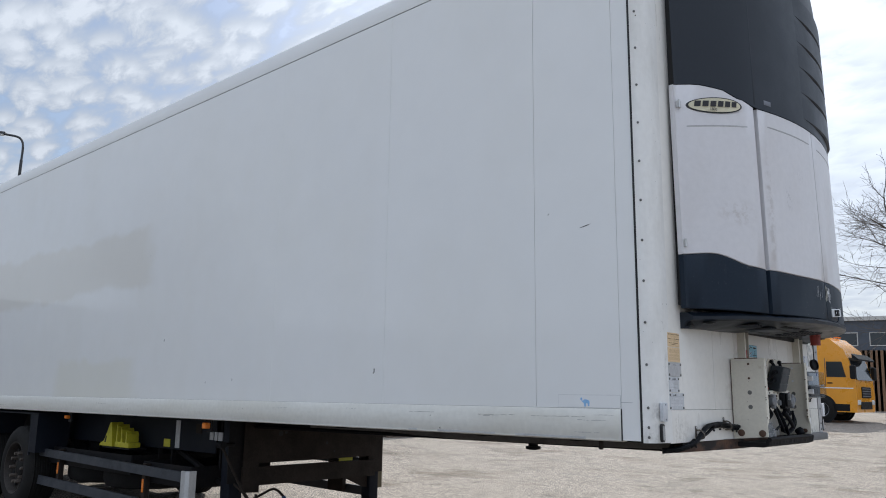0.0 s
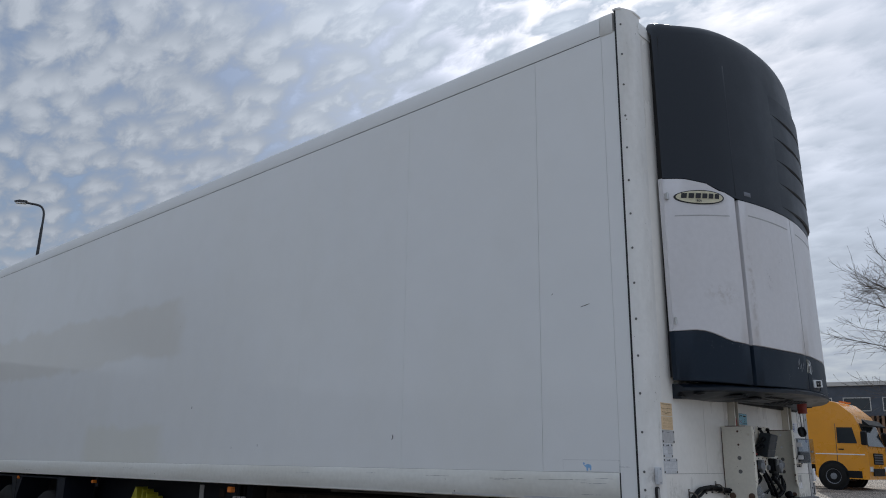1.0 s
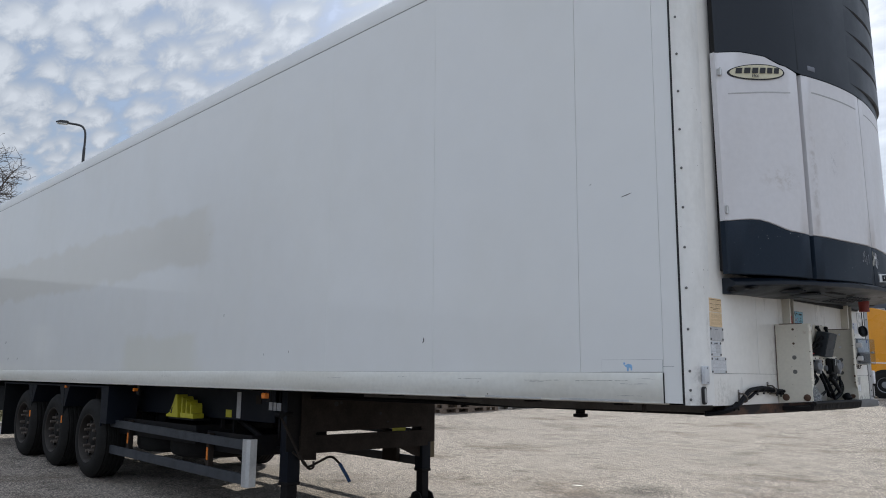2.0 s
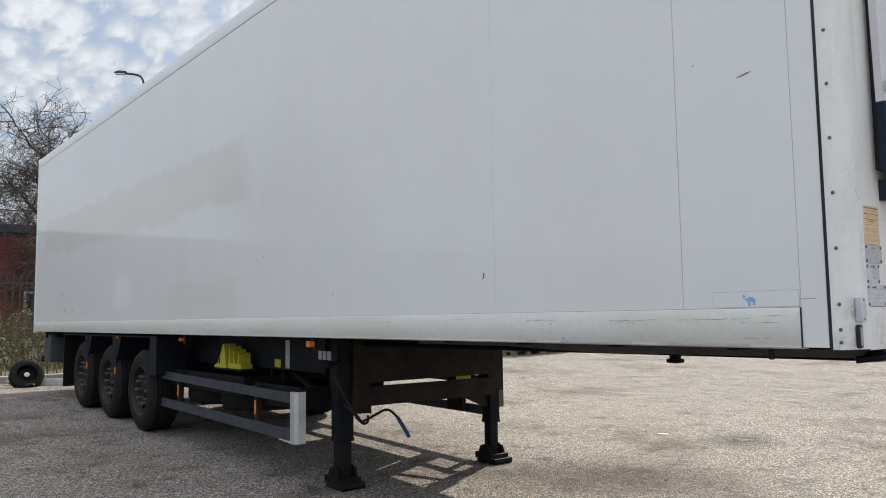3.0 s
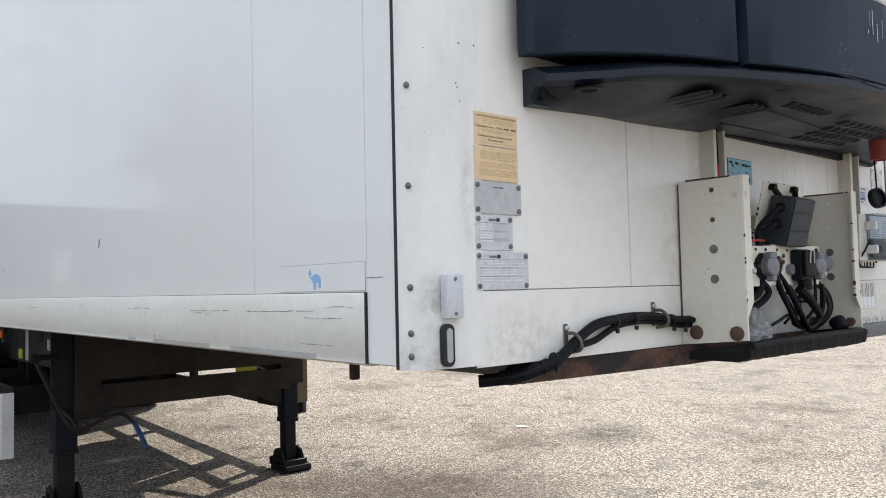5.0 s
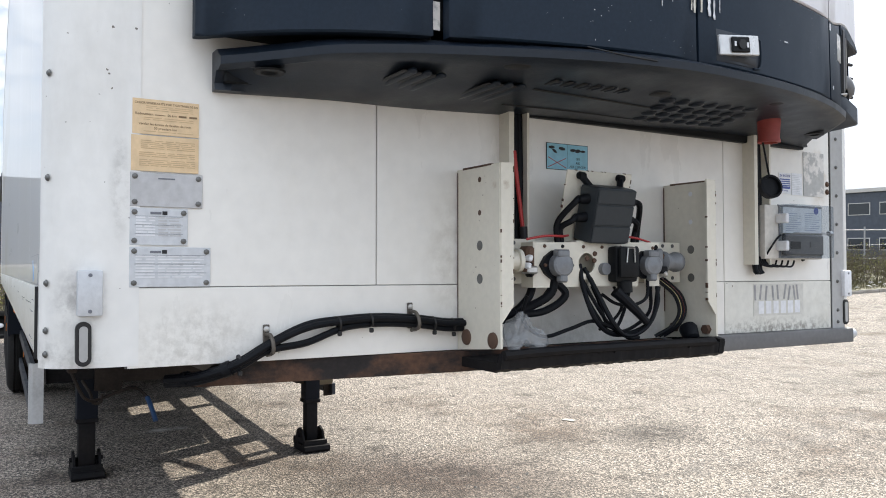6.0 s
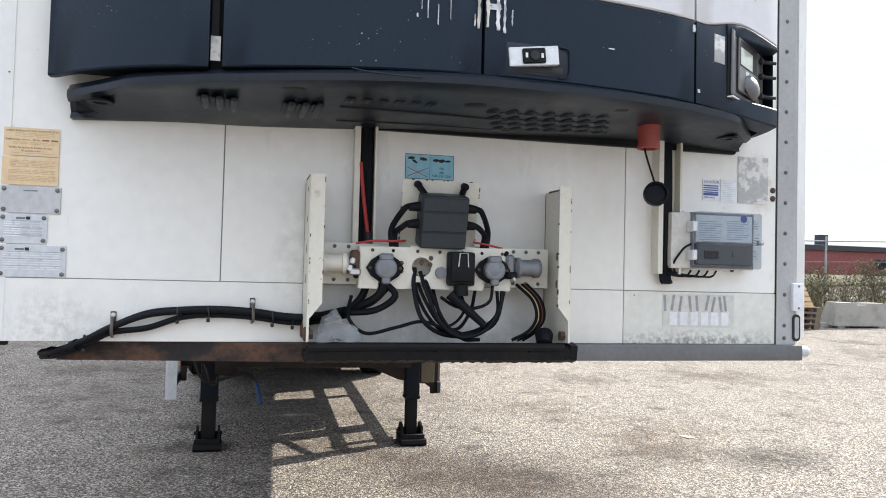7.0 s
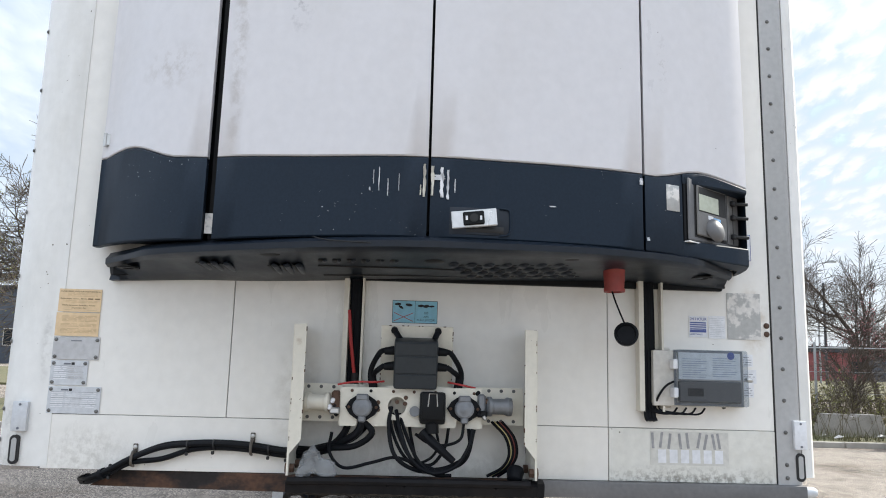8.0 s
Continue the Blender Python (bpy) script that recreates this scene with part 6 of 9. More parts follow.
for k in range(91):
    y = -0.33 + 0.75 * k / 90
    bite = -0.012 * rl.random() if rl.random() < 0.12 else 0.0
    ring = []
    for i, (u, v) in enumerate(LIP):
        w = 0.0022 if i in (1, 2, 3, 4) else 0.0
        ring.append(bm.verts.new((u + rl.uniform(-w, w), y, v + rl.uniform(-w, w) + (bite if i in (3, 4) else 0.0))))
    rings.append(ring)
for p, q_ in zip(rings, rings[1:]):
    for i in range(len(LIP)):
        bm.faces.new((p[i], p[(i + 1) % 7], q_[(i + 1) % 7], q_[i]))
bm.faces.new(rings[0])
bm.faces.new(rings[-1])
part("lip_beam", bm, CHASSIS, trailer, "black painted lip beam with flaked edge")
part("lip_end", prism(B(), [(0.0, 1.242), (0.198, 1.252), (0.203, 1.29), (0.17, 1.298), (0.0, 1.285)], "y", 0.4, 0.42), CHASSIS, trailer)
part("hook_bar", tube(B(), [(0.2, -0.325, 1.283), (0.2, -0.2, 1.286), (0.197, 0.1, 1.286), (0.197, 0.38, 1.285)], 0.012, 8), CHASSIS, trailer)
# crumpled clear bag
bm = bmesh.new()
bmesh.ops.create_icosphere(bm, subdivisions=3, radius=0.05)
for v in bm.verts:
    v.co = Vector((v.co.x * 0.5, v.co.y * 0.95, v.co.z * 0.7)) * (1 + 0.7 * noise.noise(v.co * 26) + 0.35 * noise.noise(v.co * 70)) + Vector((0, 0, 0.03 * max(0.0, 1 - abs(v.co.y) / 0.03)))
bm.transform(Matrix.Translation((0.18, -0.255, 1.318)))
bag = part("plastic_bag", bm, glass("thin_clear_film", (0.94, 0.96, 0.98), 0.14, 0.42), trailer, "crumpled clear plastic bag", sharp=8)

# temperature recorder with a clear lid
DARKGREY = mat("dark_grey_panel", (0.075, 0.076, 0.08), 0.4)
CARD = mat("pale_blue_card", (0.62, 0.66, 0.7), 0.4)
rec = thing("temperature_recorder", "light grey recorder box with a scratched clear lid", "recorder", TILT @ Matrix.Translation((0, 0.014, 0)))
part("back_box", box(B(), 0.001, 0.05, 0.78, 1.075, 1.522, 1.7, 0.006, seg=2), BOXGREY, rec)
part("mount_plate", box(B(), 0.001, 0.012, 0.772, 0.85, 1.515, 1.71, 0.004), BOXGREY, rec)
part("inner_card", box(B(), 0.05, 0.058, 0.86, 1.06, 1.608, 1.694), CARD, rec)
CARDINK = mat("faded_blue_ink", (0.3, 0.35, 0.45), 0.5)
for k in range(18):
    y = 0.872 + 0.098 * (k % 2)
    part("card_line", box(B(), 0.0582, 0.0588, y, y + (0.075, 0.06, 0.078)[k % 3], 1.615 + 0.0036 * k, 1.6168 + 0.0036 * k), CARDINK, rec)
part("card_mark", lathe(B(), [(0, 0.0), (0, 0.012), (0.0008, 0.012), (0.0008, 0.0)], (0.0582, 1.03, 1.686), (1, 0, 0), 16), NAVYINK, rec)
part("printer_block", box(B(), 0.05, 0.066, 0.858, 1.06, 1.535, 1.604, 0.004), DARKGREY, rec)
part("recorder_display", box(B(), 0.066, 0.068, 0.985, 1.03, 1.562, 1.58), DARKGREY, rec)
part("recorder_display", box(B(), 0.066, 0.068, 0.885, 0.935, 1.555, 1.58), BLACK, rec)
lid = part("clear_lid", box(B(), 0.05, 0.098, 0.846, 1.07, 1.525, 1.702, 0.008, seg=2), CLEAR, rec, "scratched clear plastic lid")
lid.visible_shadow = False
part("lid_edge", prism(B(), [(0.846, 1.525), (1.07, 1.525), (1.07, 1.533), (0.854, 1.533), (0.854, 1.694), (1.062, 1.694), (1.062, 1.533), (1.07, 1.533), (1.07, 1.702), (0.846, 1.702)], "x", 0.046, 0.052), SOCKET, rec)
part("lid_joint", box(B(), 0.0985, 0.0995, 0.855, 1.062, 1.605, 1.6085), SOCKET, rec)
for z in (1.565, 1.655):
    part("lid_hinge", box(B(), 0.05, 0.09, 0.832, 0.848, z - 0.016, z + 0.016, 0.003), PAPER, rec)
part("lid_catch", cyl(B(), (0.075, 1.07, 1.61), (0.075, 1.088, 1.61), 0.008, seg=10), STEEL, rec)
for y, z in ((0.79, 1.697), (0.786, 1.53), (1.02, 1.522)):
    part("fixing_bolt", lathe(B(), [(0, 0.007), (0.006, 0.006), (0.007, 0)], (0.012, y, z), (1, 0, 0), 8), SEAL, rec)
part("lead", tube(B(), [(0.06, 0.843, 1.6), (0.065, 0.815, 1.585), (0.055, 0.793, 1.55), (0.04, 0.79, 1.525)], 0.0035, 6), CABLE, rec)
for k in range(4):
    y = 0.8 + 0.03 * k
    part("lead", tube(B(), [(0.03, 0.765 + 0.012 * k, 1.53), (0.035, 0.775 + 0.012 * k, 1.507), (0.04, y + 0.01, 1.497), (0.035, y + 0.045, 1.5), (0.03, y + 0.062, 1.517)], 0.0032, 6), CABLE, rec)

# ---- chassis, legs, wheels ----
drawing(1.01, 1.0, 0.955, 0.07, 0.0, 0.0)
def beam(name, x0, x1, y0, y1, z0, z1, material, label="", bevel=0.004):
    return part(name, box(B(), x0, x1, y0, y1, z0, z1, bevel), material, trailer, label)


for y in (-0.6, 0.68):
    web = prism(B(), [(-0.3, 1.28), (-0.3, 1.215), (-4.5, 1.2), (-5.3, 0.98), (-13.6, 0.98), (-13.9, 1.1), (-13.9, 1.28)], "y", y - 0.006, y + 0.006)
    part("chassis_web", web, CHASSIS, trailer)
    part("chassis_flange", prism(B(), [(-0.3, 1.215), (-4.5, 1.2), (-5.3, 0.98), (-13.6, 0.98), (-13.6, 0.966), (-5.3, 0.966), (-4.5, 1.186), (-0.3, 1.201)], "y", y - 0.06, y + 0.06), CHASSIS, trailer)
for k in range(20):
    x = -0.7 - 0.68 * k
    beam("cross_member", x - 0.03, x + 0.03, -1.05, 1.05, 1.258, 1.282, CHASSIS)
# apron with plates behind the side guard
beam("side_apron", -8.0, -4.75, -0.80, -0.785, 0.93, 1.262, CHASSIS_BLUE, "dark blue-black side apron")
beam("side_apron", -8.1, -4.75, 0.86, 0.875, 0.93, 1.262, CHASSIS_BLUE)

# landing legs
LEG_X = -4.44
for y in (-0.80, 0.89):
    foot = W(LEG_X, y, -0.11)
    x, z0 = foot.x, foot.z
    hw = 0.07 if y < 0 else 0.062
    leg = part("landing_leg", box(B(), x - hw, x + hw, y - hw, y + hw, z0 + 0.4, 1.27, 0.012, seg=2), CHASSIS_BLUE, trailer, "dark square telescopic landing leg")
    part("inner_tube", box(B(), x - hw + 0.014, x + hw - 0.014, y - hw + 0.014, y + hw - 0.014, z0 + 0.06, z0 + 0.42, 0.01, seg=2), CHASSIS, leg)
    part("leg_collar", box(B(), x - hw - 0.004, x + hw + 0.004, y - hw - 0.004, y + hw + 0.004, z0 + 0.395, z0 + 0.43, 0.006), CHASSIS, leg)
    shoe = part("foot", prism(B(), [(-0.135, 0.02), (-0.12, 0.0), (0.12, 0.0), (0.135, 0.02), (0.125, 0.05), (0.08, 0.058), (-0.08, 0.058), (-0.125, 0.05)], "y", -0.108, 0.108), CHASSIS, leg, "black steel swivel foot")
    shoe.data.transform(Matrix.Translation((x, y, z0)))
    for s in (-1, 1):
        part("foot_ear", prism(B(), [(x - 0.115, z0 + 0.04), (x + 0.115, z0 + 0.04), (x + 0.06, z0 + 0.16), (x, z0 + 0.185), (x - 0.06, z0 + 0.16)], "y", y + s * 0.085 - 0.008, y + s * 0.085 + 0.008), CHASSIS, leg)
        part("foot_rim", box(B(), x + s * 0.125 - 0.008, x + s * 0.125 + 0.008, y - 0.1, y + 0.1, z0 + 0.03, z0 + 0.095, 0.006), CHASSIS, leg)
    part("foot_pin", cyl(B(), (x, y - 0.11, z0 + 0.12), (x, y + 0.11, z0 + 0.12), 0.018, seg=12), CHASSIS, leg)
    s = 1 if y < 0 else -1
    part("leg_gusset", prism(B(), [(y + s * 0.07, 1.26), (y + s * 0.07, z0 + 0.62), (y + s * 0.12, z0 + 0.62), (y + s * 0.2, 1.16), (y + s * 0.42, 1.26)], "x", x - 0.008, x + 0.008), BROWN, leg)
    part("mount_plate", box(B(), x + 0.07, x + 0.082, y - 0.1, y + 0.1, z0 + 0.72, 1.27, 0.003), BROWN if y > 0 else CHASSIS, leg)
    for k in range(3):
        part("mount_bolt", cyl(B(), (x + 0.08, y + s * 0.075, z0 + 0.8 + 0.13 * k), (x + 0.094, y + s * 0.075, z0 + 0.8 + 0.13 * k), 0.014, seg=6), CHASSIS, leg)
bz = W(LEG_X, 0, 0).z
bx = W(LEG_X, 0, 0.5).x
# transverse plate and beam between the legs
part("transverse_plate", prism(B(), [(-0.76, 1.262), (0.86, 1.262), (0.86, bz + 0.785), (-0.59, bz + 0.785), (-0.59, bz + 0.75), (-0.76, bz + 0.75)], "x", bx + 0.09, bx + 0.098), BROWN, trailer, "dusty brown transverse plate")
for y, z, w in ((-0.36, 1.13, 0.05), (-0.3, 1.14, 0.03), (0.2, 1.02, 0.03), (0.3, 0.93, 0.02)):
    part("plate_hole", cyl(B(), (bx + 0.0975, y, z), (bx + 0.0995, y, z), w / 2, seg=14), SEAL, trailer)
part("transverse_beam", prism(B(), [(-0.76, bz + 0.752), (0.86, bz + 0.745), (0.86, bz + 0.575), (-0.58, bz + 0.58), (-0.58, bz + 0.515), (-0.76, bz + 0.525)], "x", bx + 0.05, bx + 0.1), BROWN, trailer, "dusty brown transverse beam")
part("far_gusset", prism(B(), [(0.5, bz + 0.577), (0.86, bz + 0.577), (0.86, bz + 0.44), (0.76, bz + 0.46)], "x", bx + 0.0, bx + 0.012), BROWN, trailer)
part("diagonal_brace", tube(B(), [(bx - 0.05, 0.9, bz + 0.62), (bx - 1.5, 0.68, 0.99)], 0.03, 8, 1), CHASSIS, trailer)
part("diagonal_brace", tube(B(), [(bx - 0.05, -0.8, bz + 0.55), (bx - 1.5, -0.62, 0.99)], 0.03, 8, 1), CHASSIS, trailer)
part("brace_tag", box(B(), bx - 0.25, bx - 0.1, 0.83, 0.84, bz + 0.6, bz + 0.64), YELLOW, trailer, "yellow and black tag")
part("brace_tag", box(B(), bx + 0.03, bx + 0.034, 0.42, 0.6, bz + 0.74, bz + 0.79), YELLOW, trailer)
# bracket hanging behind the far leg
OLIVE = mat("olive_brown_paint", (0.12, 0.09, 0.045), 0.6, stain=(0.05, 0.04, 0.025), stain_scale=8)
part("hanging_plate", box(B(), bx - 0.06, bx - 0.045, 0.98, 1.1, bz + 0.42, bz + 0.86, 0.003), OLIVE, trailer, "olive-brown hanging plate")
# crank with a blue grip
cr = part("crank", tube(B(), [(-4.317, -1.012, 1.03), (-4.24, -0.945, 0.83), (-4.17, -0.87, 0.63), (-4.165, -0.82, 0.565), (-4.178, -0.761, 0.56), (-4.19, -0.64, 0.6), (-4.197, -0.55, 0.628), (-4.195, -0.49, 0.615), (-4.17, -0.43, 0.55)], 0.0115, 10), BROWN, trailer, "brown cranked winding handle")
part("grip", tube(B(), [(-4.173, -0.435, 0.556), (-4.12, -0.41, 0.47), (-4.07, -0.393, 0.392)], 0.017, 10), BLUEGRIP, cr, "blue rubber grip")
part("crank_joint", bevel_all(cyl(B(), (-4.39, -1.0, 1.045), (-4.29, -1.012, 1.045), 0.032, seg=12), 0.006), CHASSIS, cr)
part("crank_shaft", cyl(B(), (-4.36, -1.0, 1.045), (-4.36, -0.86, 1.045), 0.018, seg=12), CHASSIS, cr)
part("crank_hook", tube(B(), [(-4.36, -0.84, 0.68), (-4.24, -0.8, 0.6), (-4.18, -0.785, 0.54), (-4.17, -0.74, 0.545), (-4.18, -0.73, 0.6)], 0.011, 8), BROWN, cr)

# side guard
GUARD = mat("grey_side_guard", (0.055, 0.06, 0.07), 0.5, 0.2, spec=0.3, stain=(0.035, 0.035, 0.035), stain_scale=5, stain_amount=0.6, bump=0.1)
for zl, zh in ((0.615, 0.705), (0.285, 0.385)):
    a, b = W(-4.69, 0, zl), W(-7.88, 0, zl)
    bm = prism(B(), [(a.x, a.z), (a.x, a.z + zh - zl), (b.x, b.z + zh - zl), (b.x, b.z)], "y", -1.15, -1.122)
    part("side_guard_rail", bevel_all(bm, 0.005), GUARD, trailer, "dark grey side guard rail")
    bm = prism(B(), [(a.x, a.z), (a.x, a.z + zh - zl), (b.x, b.z + zh - zl), (b.x, b.z)], "y", 1.182, 1.21)
    part("side_guard_rail", bevel_all(bm, 0.005), GUARD, trailer, "dark grey side guard rail")
e = W(-4.65, -1.13, 0.505)
ends = [(e.x - 0.04, -1.165), (e.x + 0.03, -1.165), (e.x + 0.058, -1.14), (e.x + 0.058, -1.07), (e.x + 0.045, -1.07), (e.x + 0.045, -1.13), (e.x + 0.02, -1.15), (e.x - 0.04, -1.15)]
part("side_guard_end", prism(B(), ends, "z", e.z - 0.235, e.z + 0.215), ALU, trailer, "pale aluminium side guard end")
part("side_guard_end", prism(B(), [(u - 0.17, 0.06 - v) for u, v in ends], "z", e.z - 0.235, e.z + 0.215), BROWN, trailer, "dusty brown side guard end")
for x in (-5.45, -7.4):
    p = W(x, 0, 0.3)
    st = part("guard_bracket", box(B(), p.x - 0.03, p.x + 0.03, -1.115, -1.06, p.z, p.z + 0.42, 0.004), BROWN, trailer)
    part("reflector", box(B(), p.x - 0.018, p.x + 0.018, -1.122, -1.1155, p.z + 0.14, p.z + 0.27, 0.004), AMBER, st, "amber reflector")
# far guard: two hangers, a locker above the rails and an unseen panel added to block sun towards the wheels
for x0, x1 in ((-5.42, -5.16), (-6.95, -6.84)):
    part("guard_hanger", box(B(), x0, x1, 1.12, 1.175, W(x1, 0, 0.3).z, 1.26, 0.004), BROWN, trailer)
lock = part("far_locker", box(B(), -6.93, -5.46, 0.9, 1.18, W(-6.2, 0, 0.69).z, 1.25, 0.01), CHASSIS, trailer, "dark locker above the far side guard")
part("locker_lid", box(B(), -6.9, -5.49, 1.18, 1.19, W(-6.2, 0, 0.72).z, 1.23, 0.004), CHASSIS_BLUE, lock)
part("sun_block_panel", box(B(), -9.9, -7.45, 1.165, 1.18, W(-8.0, 0, 0.3).z, 1.25, 0.003), CHASSIS, trailer, "unseen dark panel added behind the far side guard to block the sun")
# carriers behind the guard
for x0, x1, y1 in ((-7.85, -5.85, -0.15), (-5.6, -4.72, -0.2)):
    p, q = W(x0, 0, 0.73), W(x1, 0, 0.73)
    rack = part("spare_wheel_tray", box(B(), p.x, q.x, -1.05, -1.04, p.z - 0.2, p.z, 0.003), CHASSIS, trailer, "black open steel tray for a spare wheel")
    part("tray_wall", box(B(), p.x, q.x, y1, y1 + 0.01, p.z - 0.2, p.z, 0.003), CHASSIS, rack)
    for x in (p.x, q.x - 0.01):
        part("tray_wall", box(B(), x, x + 0.01, -1.04, y1, p.z - 0.2, p.z, 0.003), CHASSIS, rack)
        part("tray_hanger", box(B(), x, x + 0.03, -0.77, -0.73, p.z - 0.05, 1.25, 0.003), CHASSIS, rack)
    part("tray_floor", box(B(), p.x + 0.01, q.x - 0.01, -1.04, y1, p.z - 0.2, p.z - 0.19), CHASSIS, rack)
    for x, y in () if x1 > -5 else ((p.x + 0.55, -0.5), (q.x - 0.6, -0.48)):
        c = (x, y, p.z - 0.24)
        spare = part("spare_tyre", lathe(B(), [(-0.13, 0.29), (-0.15, 0.32), (-0.15, 0.42), (-0.125, 0.48), (-0.07, 0.505), (0.07, 0.505), (0.125, 0.48), (0.15, 0.42), (0.15, 0.32), (0.13, 0.29)], c, (0, 0, 1), 40, False), TYRE, trailer, "black spare tyre lying flat below its tray")
        part("spare_rim", lathe(B(), [(-0.13, 0.29), (-0.08, 0.26), (-0.02, 0.24), (-0.03, 0.12), (-0.03, 0.0)], c, (0, 0, 1), 28, False), RIM, spare)
for y in (-0.3, 0.5):
    part("air_tank", lathe(B(), [(0, 0.0), (0.02, 0.09), (0.06, 0.13), (0.7, 0.13), (0.74, 0.09), (0.76, 0.0)], (-8.0 + 0.3, y - 0.35, 0.86), (0, 1, 0), 22), CHASSIS, trailer)
# yellow wheel chocks, plates and stripes on the apron
for k in range(2):
    c = W(-6.41, -0.9, 0.915)
    x = c.x - 0.17 * k - (0.06 if k == 0 else 0)
    chock = thing("wheel_chock", "yellow plastic wheel chock in its holder", "wheel chock", TILT, group="chocks on the chassis")
    if k == 0:
        prof = [(-0.24, -0.1), (0.05, -0.1), (0.02, 0.1), (-0.005, 0.16), (-0.03, 0.155), (-0.075, 0.07), (-0.15, -0.045), (-0.24, -0.08)]
        bm = prism(B(), [(x + u, c.z + v) for u, v in prof], "y", -0.99, -0.86)
        part("chock_body", bevel_all(bm, 0.006), YELLOW, chock)
        part("chock_slot", prism(B(), [(x - 0.13, c.z - 0.06), (x - 0.1, c.z - 0.06), (x - 0.085, c.z + 0.01), (x - 0.1, c.z + 0.01)], "y", -0.9935, -0.985), SEAL, chock)
    else:
        for j in range(3):
            u = x + 0.235 + 0.105 * j
            top = 0.12 - 0.035 * j
            part("chock_rib", bevel_all(prism(B(), [(u, c.z - 0.08), (u + 0.03, c.z - 0.08), (u + 0.022, c.z + top), (u + 0.004, c.z + top + 0.02)], "y", -0.99, -0.86), 0.004), YELLOW, chock)
        part("chock_base", box(B(), x + 0.22, x + 0.52, -0.992, -0.86, c.z - 0.1, c.z - 0.045, 0.004), YELLOW, chock)
part("chock_holder", box(B(), W(-6.41, 0, 0).x - 0.2, W(-6.41, 0, 0).x + 0.4, -1.0, -0.8, W(-6.41, 0, 0.815).z - 0.02, W(-6.41, 0, 0.815).z, 0.003), CHASSIS, trailer)
for x, z0, z1, w, m_ in ((-5.43, 0.86, 1.14, 0.08, PLATE), (-5.63, 0.86, 0.94, 0.12, YELLOW), (-5.05, 1.03, 1.12, 0.1, BROWN)):
    a = W(x, 0, z0)
    part("apron_plate", box(B(), a.x - w / 2, a.x + w / 2, -0.806, -0.8, a.z, a.z + z1 - z0, 0.001), m_, trailer, "small plate on the apron")
for k, w in enumerate((0.06, 0.05, 0.07)):
    a = W(-4.82 + 0.075 * k, 0, 1.0)
    part("maker_bar", box(B(), a.x - w / 2, a.x + w / 2, -0.807, -0.8, a.z - 0.02, a.z + 0.06), PLATE, trailer)
# side marker lamps
for x in (-4.21, -6.98, -9.2, -13.35):
    a = W(x, 0, 1.17)
    big = x > -5
    s = 0.58 if big else 0.42
    lampm = part("marker_lamp", box(B(), a.x - 0.045 * s, a.x + 0.045 * s, -1.275, -1.22, 1.228 - 0.045 * s, 1.228 + 0.045 * s, 0.006), AMBER, trailer, "amber side marker lamp")
    part("lamp_bracket", box(B(), a.x - 0.035, a.x + 0.035, -1.22, -1.2, 1.17, 1.277, 0.003), BLACK, lampm)


# wheels
drawing()


def wheel(x, y, s):
    """A road wheel; s is -1 when its face looks to -y."""
    c = UNTILT @ Vector((x, y, 0.482 + gz(x, y)))
    em = Matrix.Translation(c)
    hub = new("wheel")
    hub.parent = trailer
    hub.matrix_basis = em
    R, wd = 0.482, 0.35
    prof = [(-wd / 2, 0.30), (-wd / 2 - 0.012, 0.33), (-wd / 2 - 0.006, 0.4), (-wd / 2 + 0.02, 0.452), (-wd / 2 + 0.05, 0.475)]
    for k in range(5):
        g = -0.11 + 0.055 * k
        prof += [(g - 0.014, R), (g - 0.008, R - 0.012), (g + 0.008, R - 0.012), (g + 0.014, R)]
    prof += [(wd / 2 - 0.05, 0.475), (wd / 2 - 0.02, 0.452), (wd / 2 + 0.006, 0.4), (wd / 2 + 0.012, 0.33), (wd / 2, 0.30)]
    part("tyre", lathe(B(), prof, (0, 0, 0), (0, 1, 0), 56, False), TYRE, hub, "dusty black tyre")
    f = s * wd / 2
    rim = [(f * 0.98, 0.302), (f * 1.03, 0.298), (f * 1.0, 0.285), (f * 0.8, 0.272), (f * 0.45, 0.262), (f * 0.38, 0.235), (f * 0.52, 0.20), (f * 0.55, 0.14), (f * 0.55, 0.10)]
    part("rim", lathe(B(), rim, (0, 0, 0), (0, 1, 0), 40, False), RIM, hub, "brown dusty steel rim")
    part("hub", lathe(B(), [(f * 0.5, 0.105), (f * 0.62, 0.1), (f * 0.66, 0.085), (f * 0.72, 0.07), (f * 0.73, 0)], (0, 0, 0), (0, 1, 0), 24), TYRE, hub)
    for k in range(10):
        a = 2 * math.pi * k / 10
        p = Vector((0.1675 * math.cos(a), f * 0.52, 0.1675 * math.sin(a)))
        part("wheel_nut", cyl(B(), p, p + Vector((0, f * 0.42, 0)), 0.024, 0.018, seg=6), NUT, hub)
        a += math.pi / 10
        p = Vector((0.235 * math.cos(a), f * 0.46, 0.235 * math.sin(a)))
        part("rim_hole", cyl(B(), p, p + Vector((0, f * 0.1, 0)), 0.029, seg=12), SEAL, hub)
    return hub


AXLES = (-8.316, -9.63, -10.95)
